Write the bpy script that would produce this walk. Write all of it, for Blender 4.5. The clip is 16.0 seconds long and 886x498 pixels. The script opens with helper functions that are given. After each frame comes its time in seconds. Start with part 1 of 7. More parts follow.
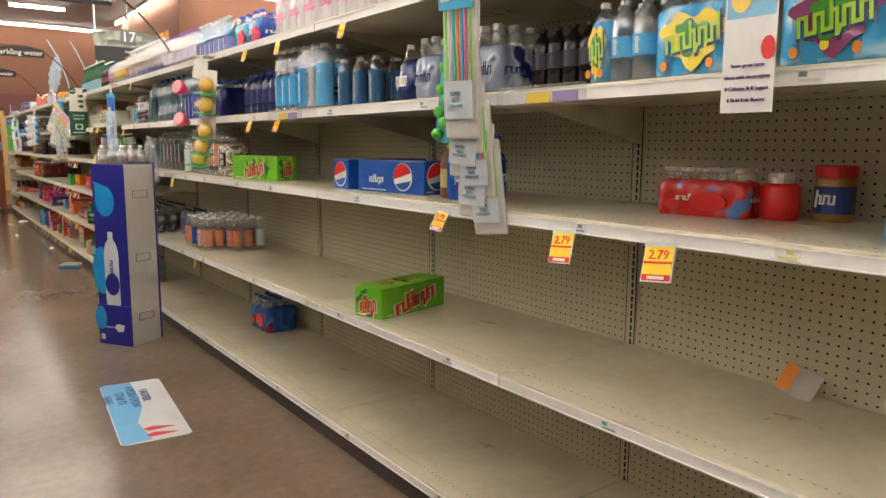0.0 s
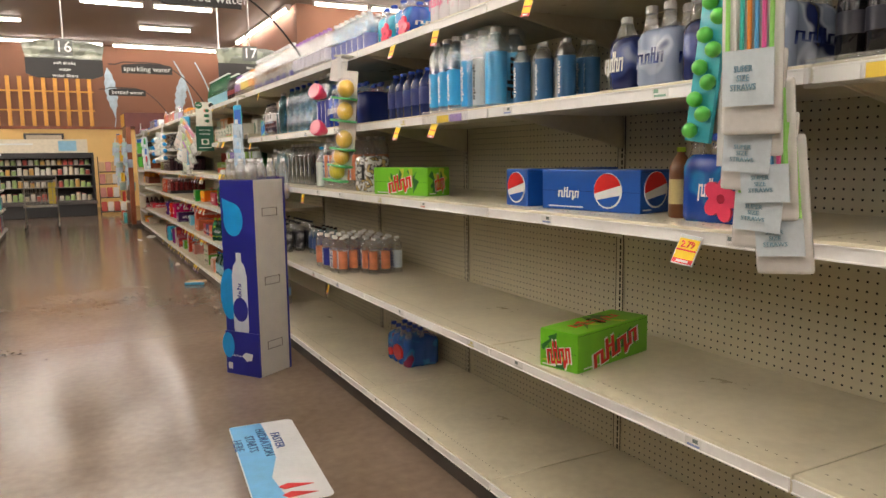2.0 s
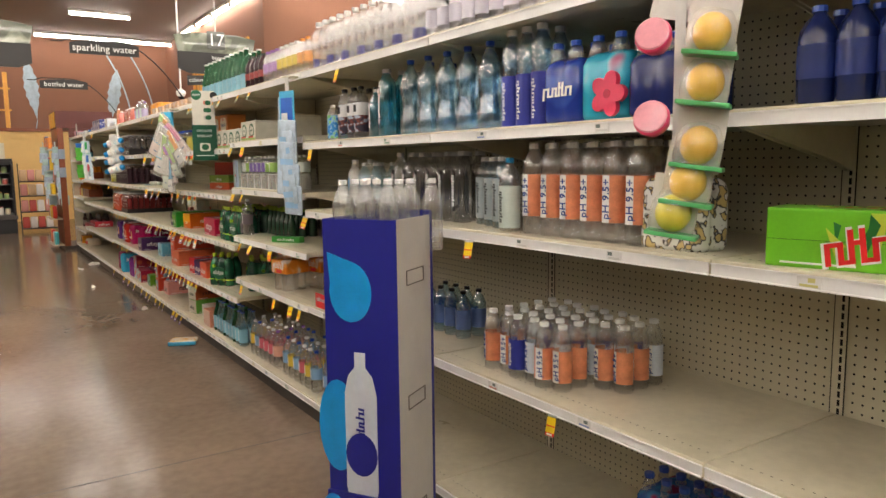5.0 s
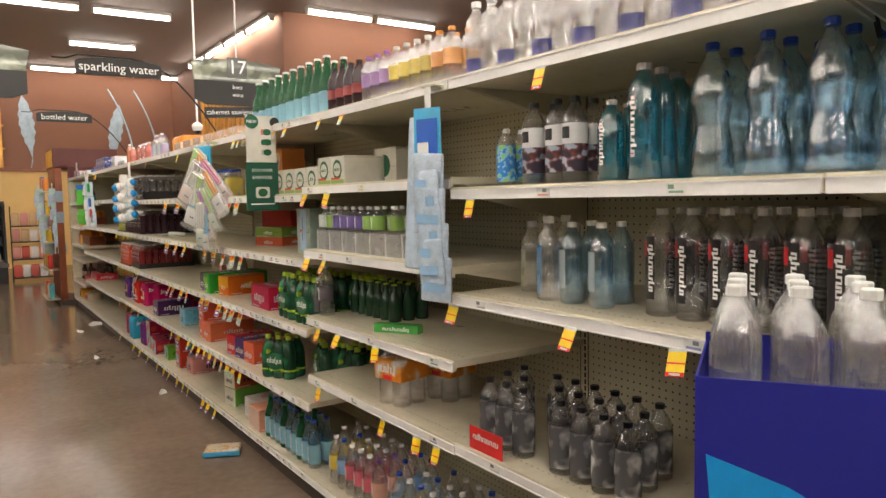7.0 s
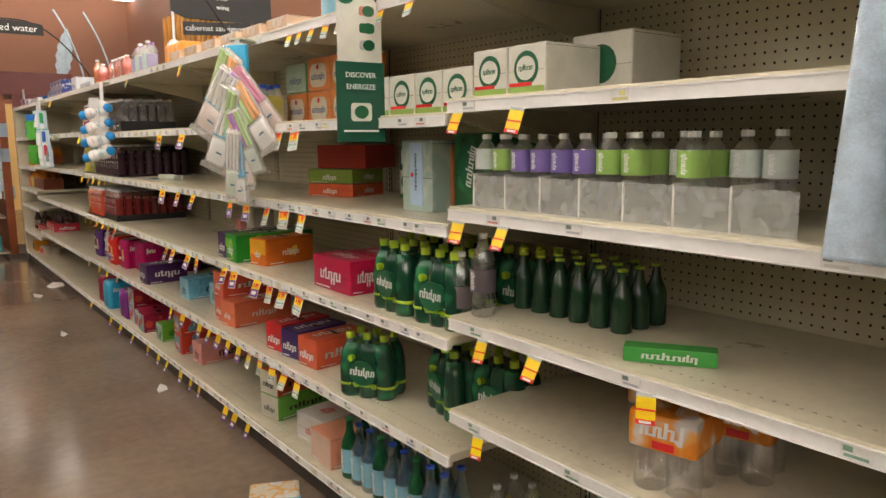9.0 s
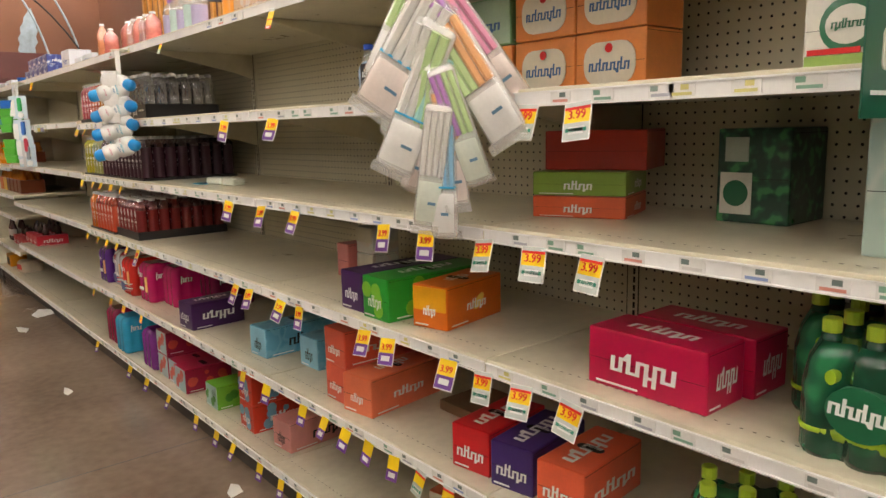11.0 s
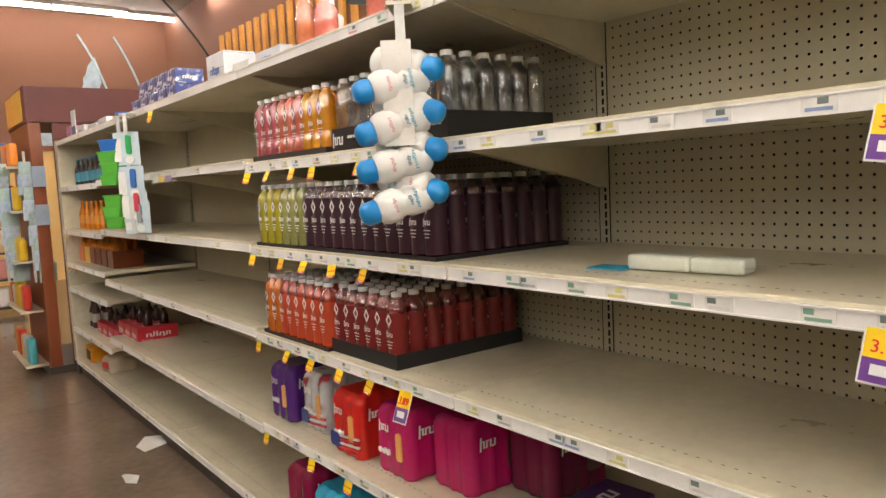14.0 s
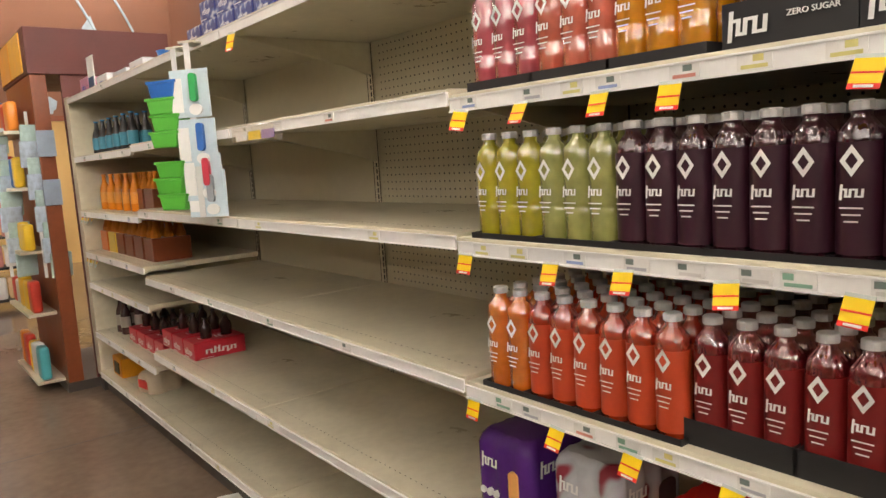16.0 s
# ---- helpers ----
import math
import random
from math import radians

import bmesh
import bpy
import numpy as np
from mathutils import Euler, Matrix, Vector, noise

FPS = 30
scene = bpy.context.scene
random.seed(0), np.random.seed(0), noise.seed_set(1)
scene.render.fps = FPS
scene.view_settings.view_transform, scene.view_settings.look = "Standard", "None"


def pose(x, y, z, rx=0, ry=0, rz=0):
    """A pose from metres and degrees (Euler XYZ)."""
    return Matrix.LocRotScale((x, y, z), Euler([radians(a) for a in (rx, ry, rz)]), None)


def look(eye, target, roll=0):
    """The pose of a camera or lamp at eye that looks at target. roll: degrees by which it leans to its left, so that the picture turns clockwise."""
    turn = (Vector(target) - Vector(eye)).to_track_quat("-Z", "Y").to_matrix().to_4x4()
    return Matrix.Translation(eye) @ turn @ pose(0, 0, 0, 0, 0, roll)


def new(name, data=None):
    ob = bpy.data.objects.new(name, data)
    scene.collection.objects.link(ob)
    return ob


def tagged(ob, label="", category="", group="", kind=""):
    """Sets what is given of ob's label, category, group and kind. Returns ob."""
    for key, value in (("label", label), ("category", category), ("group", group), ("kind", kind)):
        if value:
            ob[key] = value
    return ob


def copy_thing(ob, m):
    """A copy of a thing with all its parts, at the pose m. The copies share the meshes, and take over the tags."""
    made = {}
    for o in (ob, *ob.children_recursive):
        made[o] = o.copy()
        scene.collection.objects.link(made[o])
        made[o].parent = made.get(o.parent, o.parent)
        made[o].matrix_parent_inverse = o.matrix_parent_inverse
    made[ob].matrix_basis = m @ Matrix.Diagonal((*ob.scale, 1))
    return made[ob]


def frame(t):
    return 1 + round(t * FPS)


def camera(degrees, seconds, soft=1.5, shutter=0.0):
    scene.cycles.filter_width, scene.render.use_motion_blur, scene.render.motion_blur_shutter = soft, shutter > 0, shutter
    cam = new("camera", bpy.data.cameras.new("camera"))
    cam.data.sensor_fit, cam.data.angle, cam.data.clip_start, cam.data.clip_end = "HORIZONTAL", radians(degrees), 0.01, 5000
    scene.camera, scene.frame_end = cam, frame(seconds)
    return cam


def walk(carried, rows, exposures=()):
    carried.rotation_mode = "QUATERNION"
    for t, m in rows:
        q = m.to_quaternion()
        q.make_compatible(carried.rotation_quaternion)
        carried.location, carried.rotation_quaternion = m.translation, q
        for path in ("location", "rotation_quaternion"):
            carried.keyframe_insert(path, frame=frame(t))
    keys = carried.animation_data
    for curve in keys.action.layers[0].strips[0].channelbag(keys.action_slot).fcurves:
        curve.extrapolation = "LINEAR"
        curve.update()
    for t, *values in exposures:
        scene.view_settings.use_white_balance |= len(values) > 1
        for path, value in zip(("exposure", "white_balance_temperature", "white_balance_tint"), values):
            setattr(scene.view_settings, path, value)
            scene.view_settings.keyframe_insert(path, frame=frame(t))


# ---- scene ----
cam = camera(63.2, 16.0)
PATH = [
    (0, (-0.049, 0.027, 1.334), (1.11, 1.633, 1.049), 0.3),
    (0.5, (-0.046, 0.047, 1.325), (1.087, 1.675, 1.066), 1.0),
    (1, (-0.02, 0.127, 1.327), (1.088, 1.777, 1.108), 1.1),
    (1.5, (0.043, 0.373, 1.343), (1.065, 2.078, 1.126), -0.1),
    (2, (0.022, 0.704, 1.318), (0.94, 2.463, 1.065), -0.8),
    (2.5, (-0.009, 1.058, 1.341), (0.932, 2.808, 1.112), 0.0),
    (3, (0.052, 1.482, 1.328), (1.029, 3.218, 1.148), 1.1),
    (3.2, (0.022, 1.643, 1.342), (1.014, 3.367, 1.137), 0.9),
    (5.3, (-0.113, 3.269, 1.389), (0.979, 4.927, 1.152), -0.7),
    (5.5, (-0.082, 3.434, 1.396), (1.008, 5.095, 1.166), -0.7),
    (6, (-0.063, 3.819, 1.401), (1.021, 5.488, 1.199), -0.9),
    (6.5, (-0.074, 4.189, 1.436), (1.052, 5.836, 1.293), -0.9),
    (7, (0.007, 4.586, 1.457), (1.115, 6.245, 1.315), -1.1),
    (7.5, (0.0, 4.985, 1.444), (1.094, 6.652, 1.281), -1.5),
    (8, (0.067, 5.36, 1.434), (1.209, 6.99, 1.238), -1.5),
    (8.2, (0.11, 5.524, 1.43), (1.272, 7.138, 1.219), -1.0),
    (10.3, (0.107, 7.141, 1.394), (1.337, 8.669, 1.004), -0.7),
    (10.5, (0.121, 7.305, 1.394), (1.357, 8.831, 1.011), -0.8),
    (11, (0.175, 7.718, 1.41), (1.435, 9.236, 1.079), -1.3),
    (11.5, (0.158, 8.111, 1.425), (1.453, 9.609, 1.146), -2.2),
    (12, (0.189, 8.48, 1.408), (1.478, 9.989, 1.158), -1.8),
    (12.5, (0.223, 8.862, 1.398), (1.449, 10.423, 1.154), -1.7),
    (13, (0.202, 9.257, 1.405), (1.41, 10.836, 1.182), -1.7),
    (13.5, (0.24, 9.637, 1.395), (1.446, 11.221, 1.207), -2.3),
    (14, (0.25, 9.999, 1.381), (1.46, 11.58, 1.197), -2.8),
    (14.5, (0.254, 10.368, 1.386), (1.472, 11.941, 1.18), -2.9),
    (15, (0.315, 10.743, 1.383), (1.532, 12.312, 1.149), -2.5),
    (15.5, (0.325, 11.104, 1.365), (1.533, 12.676, 1.106), -2.7),
    (16, (0.327, 11.387, 1.362), (1.55, 12.948, 1.104), -3.5),
]
walk(cam, [(t, look(eye, target, roll)) for t, eye, target, roll in PATH], [(0, 0.18), (2.5, 0.19), (3, 0.25), (6, 0.12), (7.5, 0.06), (8, 0.07), (10.5, 0.26), (12, 0.28), (13, 0.38), (14.5, 0.42), (16, 0.44)])

# ---- world, light, exposure ----
world = bpy.data.worlds.new("store_world")
world.use_nodes = True
world.node_tree.nodes["Background"].inputs[0].default_value = (0.9, 0.8, 0.7, 1)
world.node_tree.nodes["Background"].inputs[1].default_value = 0.05
scene.world = world
scene.view_settings.exposure = 0.25
TUBE_POWER = 23.5

# ---- materials ----
MATS = {}


def mat(name, col, rough=0.5, metal=0.0, var=0.1, scale=6.0, bump=0.0, trans=0.0, ior=1.45, coat=0.0, second=None, grain=9.0):
    """A surface with variation at two scales: broad patches and fine grain."""
    if name in MATS:
        return MATS[name]
    m = bpy.data.materials.new(name)
    m.use_nodes = True
    nt = m.node_tree
    b = nt.nodes["Principled BSDF"]
    co = nt.nodes.new("ShaderNodeTexCoord")
    big, fine = nt.nodes.new("ShaderNodeTexNoise"), nt.nodes.new("ShaderNodeTexNoise")
    big.inputs["Scale"].default_value, big.inputs["Detail"].default_value = scale, 4
    fine.inputs["Scale"].default_value, fine.inputs["Detail"].default_value = scale * grain, 3
    info = nt.nodes.new("ShaderNodeObjectInfo")
    add = nt.nodes.new("ShaderNodeMath")
    add.operation = "MULTIPLY_ADD"
    add.inputs[1].default_value = 0.4
    nt.links.new(co.outputs["Object"], big.inputs["Vector"])
    nt.links.new(co.outputs["Object"], fine.inputs["Vector"])
    nt.links.new(fine.outputs[0], add.inputs[0])
    nt.links.new(big.outputs[0], add.inputs[2])
    add2 = nt.nodes.new("ShaderNodeMath")
    add2.operation = "MULTIPLY_ADD"
    add2.inputs[1].default_value = 0.12
    nt.links.new(info.outputs["Random"], add2.inputs[0])
    nt.links.new(add.outputs[0], add2.inputs[2])
    ramp = nt.nodes.new("ShaderNodeValToRGB")
    lo = [max(0.0, c * (1 - var)) for c in col[:3]]
    hi = [min(1.0, c * (1 + var)) for c in (second or col)[:3]]
    ramp.color_ramp.elements[0].position, ramp.color_ramp.elements[1].position = 0.45, 1.0
    ramp.color_ramp.elements[0].color, ramp.color_ramp.elements[1].color = (*lo, 1), (*hi, 1)
    nt.links.new(add2.outputs[0], ramp.inputs[0])
    nt.links.new(ramp.outputs[0], b.inputs["Base Color"])
    b.inputs["Metallic"].default_value = metal
    b.inputs["IOR"].default_value = ior
    b.inputs["Transmission Weight"].default_value = trans
    b.inputs["Coat Weight"].default_value = coat
    rr = nt.nodes.new("ShaderNodeMapRange")
    rr.inputs["From Min"].default_value, rr.inputs["From Max"].default_value = 0.4, 1.0
    rr.inputs["To Min"].default_value, rr.inputs["To Max"].default_value = rough * 0.85, min(1.0, rough * 1.2)
    nt.links.new(add.outputs[0], rr.inputs["Value"])
    nt.links.new(rr.outputs[0], b.inputs["Roughness"])
    if bump:
        bu = nt.nodes.new("ShaderNodeBump")
        bu.inputs["Strength"].default_value, bu.inputs["Distance"].default_value = bump, 0.004
        nt.links.new(add.outputs[0], bu.inputs["Height"])
        nt.links.new(bu.outputs[0], b.inputs["Normal"])
    MATS[name] = m
    return m


def printed(name, a, b_col, c, scale=30.0, rough=0.22):
    """Glossy printed film: blotches of three inks."""
    if name in MATS:
        return MATS[name]
    m = mat(name, a, rough, var=0.08, coat=0.4)
    nt = m.node_tree
    ramp = next(n for n in nt.nodes if n.type == "VALTORGB")
    vor = nt.nodes.new("ShaderNodeTexNoise")
    vor.inputs["Scale"].default_value, vor.inputs["Detail"].default_value = scale, 1.0
    co = next(n for n in nt.nodes if n.type == "TEX_COORD")
    nt.links.new(co.outputs["Object"], vor.inputs["Vector"])
    ramp.color_ramp.interpolation = "EASE"
    ramp.color_ramp.elements[0].position, ramp.color_ramp.elements[0].color = 0.46, (*a, 1)
    ramp.color_ramp.elements[1].position, ramp.color_ramp.elements[1].color = 0.54, (*b_col, 1)
    e = ramp.color_ramp.elements.new(0.64)
    e.color = (*c, 1)
    nt.links.new(vor.outputs[0], ramp.inputs[0])
    return m


def clear(name, tint, milk=0.05, rough=0.06, gloss=0.08, bend=0.0):
    """Clear plastic: see-through with a tint, sharp highlights, slight ripples and scuffing; bend: how far a filled bottle acts as a lens."""
    if name in MATS:
        return MATS[name]
    m = bpy.data.materials.new(name)
    m.use_nodes = True
    nt = m.node_tree
    nt.nodes.remove(nt.nodes["Principled BSDF"])
    out = nt.nodes["Material Output"]
    co, no, bu = nt.nodes.new("ShaderNodeTexCoord"), nt.nodes.new("ShaderNodeTexNoise"), nt.nodes.new("ShaderNodeBump")
    no.inputs["Scale"].default_value, no.inputs["Detail"].default_value = 26, 3
    bu.inputs["Strength"].default_value, bu.inputs["Distance"].default_value = 0.12, 0.004
    nt.links.new(co.outputs["Object"], no.inputs["Vector"])
    nt.links.new(no.outputs[0], bu.inputs["Height"])
    tr, df, gl = nt.nodes.new("ShaderNodeBsdfTransparent"), nt.nodes.new("ShaderNodeBsdfDiffuse"), nt.nodes.new("ShaderNodeBsdfGlossy")
    tr.inputs[0].default_value = (*tint, 1)
    df.inputs[0].default_value = (*[min(0.85, c * 0.9) for c in tint], 1)
    gl.inputs[0].default_value = (0.95, 0.95, 0.95, 1)
    gl.inputs["Roughness"].default_value = rough
    nt.links.new(bu.outputs[0], gl.inputs["Normal"])
    scuff = nt.nodes.new("ShaderNodeMapRange")
    scuff.inputs["To Min"].default_value, scuff.inputs["To Max"].default_value = milk * 0.4, milk * 1.6
    nt.links.new(no.outputs[0], scuff.inputs["Value"])
    a, b, fr = nt.nodes.new("ShaderNodeMixShader"), nt.nodes.new("ShaderNodeMixShader"), nt.nodes.new("ShaderNodeMapRange")
    lw = nt.nodes.new("ShaderNodeLayerWeight")
    lw.inputs["Blend"].default_value = 0.22
    fr.inputs["To Min"].default_value, fr.inputs["To Max"].default_value = gloss, min(0.85, gloss * 6)
    nt.links.new(lw.outputs["Facing"], fr.inputs["Value"])
    nt.links.new(scuff.outputs[0], a.inputs[0])
    if bend:
        ang, mul, sn, mix = nt.nodes.new("ShaderNodeTexGradient"), nt.nodes.new("ShaderNodeMath"), nt.nodes.new("ShaderNodeMath"), nt.nodes.new("ShaderNodeMath")
        ang.gradient_type, mul.operation, sn.operation, mix.operation = "RADIAL", "MULTIPLY", "SINE", "MULTIPLY_ADD"
        mul.inputs[1].default_value, mix.inputs[1].default_value = 2 * math.pi * 12, 0.45
        nt.links.new(co.outputs["Object"], ang.inputs["Vector"])
        nt.links.new(ang.outputs[1], mul.inputs[0])
        nt.links.new(mul.outputs[0], sn.inputs[0])
        nt.links.new(sn.outputs[0], mix.inputs[0])
        nt.links.new(no.outputs[0], mix.inputs[2])
        nt.links.new(mix.outputs[0], bu.inputs["Height"])
        bu.inputs["Strength"].default_value = 0.3
        rf, mx = nt.nodes.new("ShaderNodeBsdfRefraction"), nt.nodes.new("ShaderNodeMixShader")
        rf.inputs["Color"].default_value = (*tint, 1)
        rf.inputs["Roughness"].default_value, rf.inputs["IOR"].default_value = 0.0, 1.25
        mx.inputs[0].default_value = bend
        nt.links.new(tr.outputs[0], mx.inputs[1])
        nt.links.new(rf.outputs[0], mx.inputs[2])
        nt.links.new(mx.outputs[0], a.inputs[1])
    else:
        nt.links.new(tr.outputs[0], a.inputs[1])
    nt.links.new(df.outputs[0], a.inputs[2])
    nt.links.new(fr.outputs[0], b.inputs[0])
    nt.links.new(a.outputs[0], b.inputs[1])
    nt.links.new(gl.outputs[0], b.inputs[2])
    nt.links.new(b.outputs[0], out.inputs["Surface"])
    MATS[name] = m
    return m


def glow(name, col, strength):
    m = bpy.data.materials.new(name)
    m.use_nodes = True
    b = m.node_tree.nodes["Principled BSDF"]
    b.inputs["Base Color"].default_value = (*col, 1)
    b.inputs["Emission Color"].default_value, b.inputs["Emission Strength"].default_value = (*col, 1), strength
    return m


STEEL = mat("cream_shelf_enamel", (0.59, 0.53, 0.39), 0.3, var=0.13, scale=3, bump=0.02, second=(0.65, 0.6, 0.46))
BOARD = mat("cream_pegboard", (0.61, 0.56, 0.41), 0.55, var=0.08, scale=2)
RAIL = mat("white_price_rail", (0.83, 0.82, 0.8), 0.35, var=0.06, scale=9)
SLOTC = mat("punched_slot", (0.16, 0.14, 0.1), 0.7)
DARK = mat("dark_gap", (0.012, 0.011, 0.01), 0.8)
KICK = mat("kick_plate_brown", (0.07, 0.055, 0.045), 0.5)
FLOORM = mat("polished_concrete", (0.165, 0.117, 0.084), 0.16, var=0.2, scale=0.9, bump=0.012, second=(0.24, 0.177, 0.13), grain=22)
CEIL = mat("ceiling_paint", (0.37, 0.32, 0.285), 0.8, var=0.05, scale=0.6)
WALLB = mat("terracotta_paint", (0.25, 0.113, 0.068), 0.7, var=0.06, scale=0.8)
WALLY = mat("yellow_paint", (0.78, 0.52, 0.2), 0.7, var=0.06, scale=0.8)
SLATM = mat("honey_wood_slat", (0.75, 0.36, 0.07), 0.5, var=0.2, scale=3)
WOOD = mat("red_brown_laminate", (0.25, 0.065, 0.022), 0.35, var=0.2, scale=4)
MAROON = mat("maroon_panel", (0.13, 0.035, 0.03), 0.5)
WHITE = mat("white_card", (0.8, 0.8, 0.78), 0.4, var=0.05)
GREYC = mat("grey_card", (0.64, 0.61, 0.56), 0.6, var=0.06, scale=12)
BLACK = mat("black_plastic", (0.012, 0.012, 0.013), 0.4)
BLACKC = mat("black_card", (0.02, 0.019, 0.02), 0.45)
SIGNB = mat("charcoal_sign", (0.025, 0.023, 0.022), 0.5)
CAMO = printed("olive_leaf_print", (0.1, 0.11, 0.08), (0.2, 0.22, 0.16), (0.3, 0.32, 0.25), 5.0, 0.5)
YEL = mat("tag_yellow", (0.9, 0.62, 0.01), 0.4, var=0.04)
RED = mat("tag_red", (0.75, 0.03, 0.02), 0.4, var=0.04)
PURP = mat("tag_purple", (0.16, 0.05, 0.3), 0.4, var=0.05)
TEAL = mat("tag_green", (0.05, 0.3, 0.2), 0.4)
PALE = mat("tag_pale_print", (0.55, 0.58, 0.55), 0.5)
WATER = clear("clear_water_bottle", (0.975, 0.98, 0.985), 0.035, 0.05, 0.17, 0.2)
BLUEW = clear("bluish_water_bottle", (0.66, 0.85, 0.97), 0.018, 0.05, 0.17, 0.35)
TEALW = clear("teal_water_bottle", (0.05, 0.5, 0.64), 0.1, 0.05, 0.16, 0.35)
SMOKE = clear("grey_water_bottle", (0.8, 0.8, 0.81), 0.012, 0.05, 0.11, 0.3)
GREENG = mat("green_glass", (0.02, 0.2, 0.07), 0.05, trans=0.55, ior=1.4, var=0.1)
DKGREEN = mat("dark_green_plastic", (0.012, 0.075, 0.04), 0.12, trans=0.2, var=0.15)
FILM = clear("clear_film", (0.96, 0.96, 0.96), 0.06, 0.12, 0.06)
PEWTER = mat("cart_steel", (0.3, 0.29, 0.27), 0.35, metal=0.9)
GOLDTAG = mat("orange_ink", (0.85, 0.28, 0.02), 0.4)


def ink(name, r, g, b, rough=0.35):
    return mat(name, (r, g, b), rough, var=0.1, scale=14, coat=0.2)


# ---- mesh helpers ----
def part(name, bm, material, parent=None, label="", m=None, smooth=False):
    """One mesh object under a thing or a part."""
    if isinstance(bm, bmesh.types.BMesh):
        me = bpy.data.meshes.new(name)
        bm.to_mesh(me)
        bm.free()
        if smooth:
            me.shade_smooth()
    else:
        me = bm
    if not me.materials:
        me.materials.append(material)
    ob = new(name, me)
    ob.parent = parent
    if m is not None:
        ob.matrix_local = m
    if label:
        ob["label"] = label
    return ob


def thing(name, m, label, category, group="", kind=""):
    ob = new(name)
    ob.empty_display_size = 0.05
    ob.matrix_world = m
    return tagged(ob, label, category, group, kind)


def add_box(bm, x0, x1, y0, y1, z0, z1, bev=0.0):
    tmp = bmesh.new()
    bmesh.ops.create_cube(tmp, size=1)
    for v in tmp.verts:
        v.co = Vector((x0 + (v.co.x + 0.5) * (x1 - x0), y0 + (v.co.y + 0.5) * (y1 - y0), z0 + (v.co.z + 0.5) * (z1 - z0)))
    if bev:
        bmesh.ops.bevel(tmp, geom=tmp.edges[:], offset=bev, segments=2, affect="EDGES", profile=0.6)
    me = bpy.data.meshes.new("tmp")
    tmp.to_mesh(me)
    tmp.free()
    bm.from_mesh(me)
    bpy.data.meshes.remove(me)
    return bm


def box(x0, x1, y0, y1, z0, z1, bev=0.0):
    return add_box(bmesh.new(), x0, x1, y0, y1, z0, z1, bev)


def lathe(prof, seg=14, bm=None, cx=0.0, cy=0.0):
    bm = bm or bmesh.new()
    rings = []
    for r, z in prof:
        rings.append([bm.verts.new((cx + r * math.cos(2 * math.pi * i / seg), cy + r * math.sin(2 * math.pi * i / seg), z)) for i in range(seg)])
    for a, b in zip(rings, rings[1:]):
        for i in range(seg):
            bm.faces.new((a[i], a[(i + 1) % seg], b[(i + 1) % seg], b[i]))
    bm.faces.new(rings[0][::-1])
    bm.faces.new(rings[-1])
    return bm


def plate(pts, y0=0.0, y1=0.002):
    """A flat shape in the x-z plane, given thickness along y."""
    bm = bmesh.new()
    f = bm.faces.new([bm.verts.new((x, y1, z)) for x, z in pts])
    r = bmesh.ops.extrude_face_region(bm, geom=[f])
    for v in r["geom"]:
        if isinstance(v, bmesh.types.BMVert):
            v.co.y = y0
    bmesh.ops.recalc_face_normals(bm, faces=bm.faces[:])
    return bm


def oval(rx, rz, cx=0.0, cz=0.0, n=20, a0=0.0, a1=360.0):
    k = n if a1 - a0 < 360 else n - 1
    return [(cx + rx * math.cos(radians(a0 + (a1 - a0) * i / (k + (a1 - a0 >= 360)))), cz + rz * math.sin(radians(a0 + (a1 - a0) * i / (k + (a1 - a0 >= 360))))) for i in range(k + 1)]


def rounded(w, h, r, cx=0.0, cz=0.0):
    pts = []
    for sx, sz, a in ((1, 1, 0), (-1, 1, 90), (-1, -1, 180), (1, -1, 270)):
        pts += oval(r, r, cx + sx * (w / 2 - r), cz + sz * (h / 2 - r), 4, a, a + 90)
    return pts


def bars(w, h, n, seed=1, y=0.0, cx=0.0, cz=0.0, slant=0.08):
    """A brand name or a word that cannot be read: one plain ribbon of uneven upright bars, joined by turns at the head and at the foot."""
    rng = random.Random(seed)
    m = max(4, round(1.7 * n))
    xh, z0 = h * 0.62, cz - h * 0.4
    t = xh * 0.2
    up, low = {rng.randrange(m), rng.randrange(m)}, rng.randrange(m)
    widths = [rng.uniform(0.75, 1.25) for _ in range(m)]
    step = w / (sum(widths) - 0.4 * widths[-1])
    bm, last, x0 = bmesh.new(), None, cx - w / 2
    for i in range(m):
        x1 = x0 + 0.55 * step
        zs = [-0.2 * h if i == low and n < 8 else 0.0, t, xh - t, xh] + ([h * 0.92] if i in up else [])
        a, b = [[bm.verts.new((px + slant * pz, y, z0 + pz)) for pz in zs] for px in (x0, x1)]
        for k in range(len(zs) - 1):
            bm.faces.new((a[k], b[k], b[k + 1], a[k + 1]))
        if last:
            k = 2 if i % 2 else 0
            bm.faces.new((last[k], a[k], a[k + 1], last[k + 1]))
        last = b
        x0 += widths[i] * step
    return bm


TEXT = {}


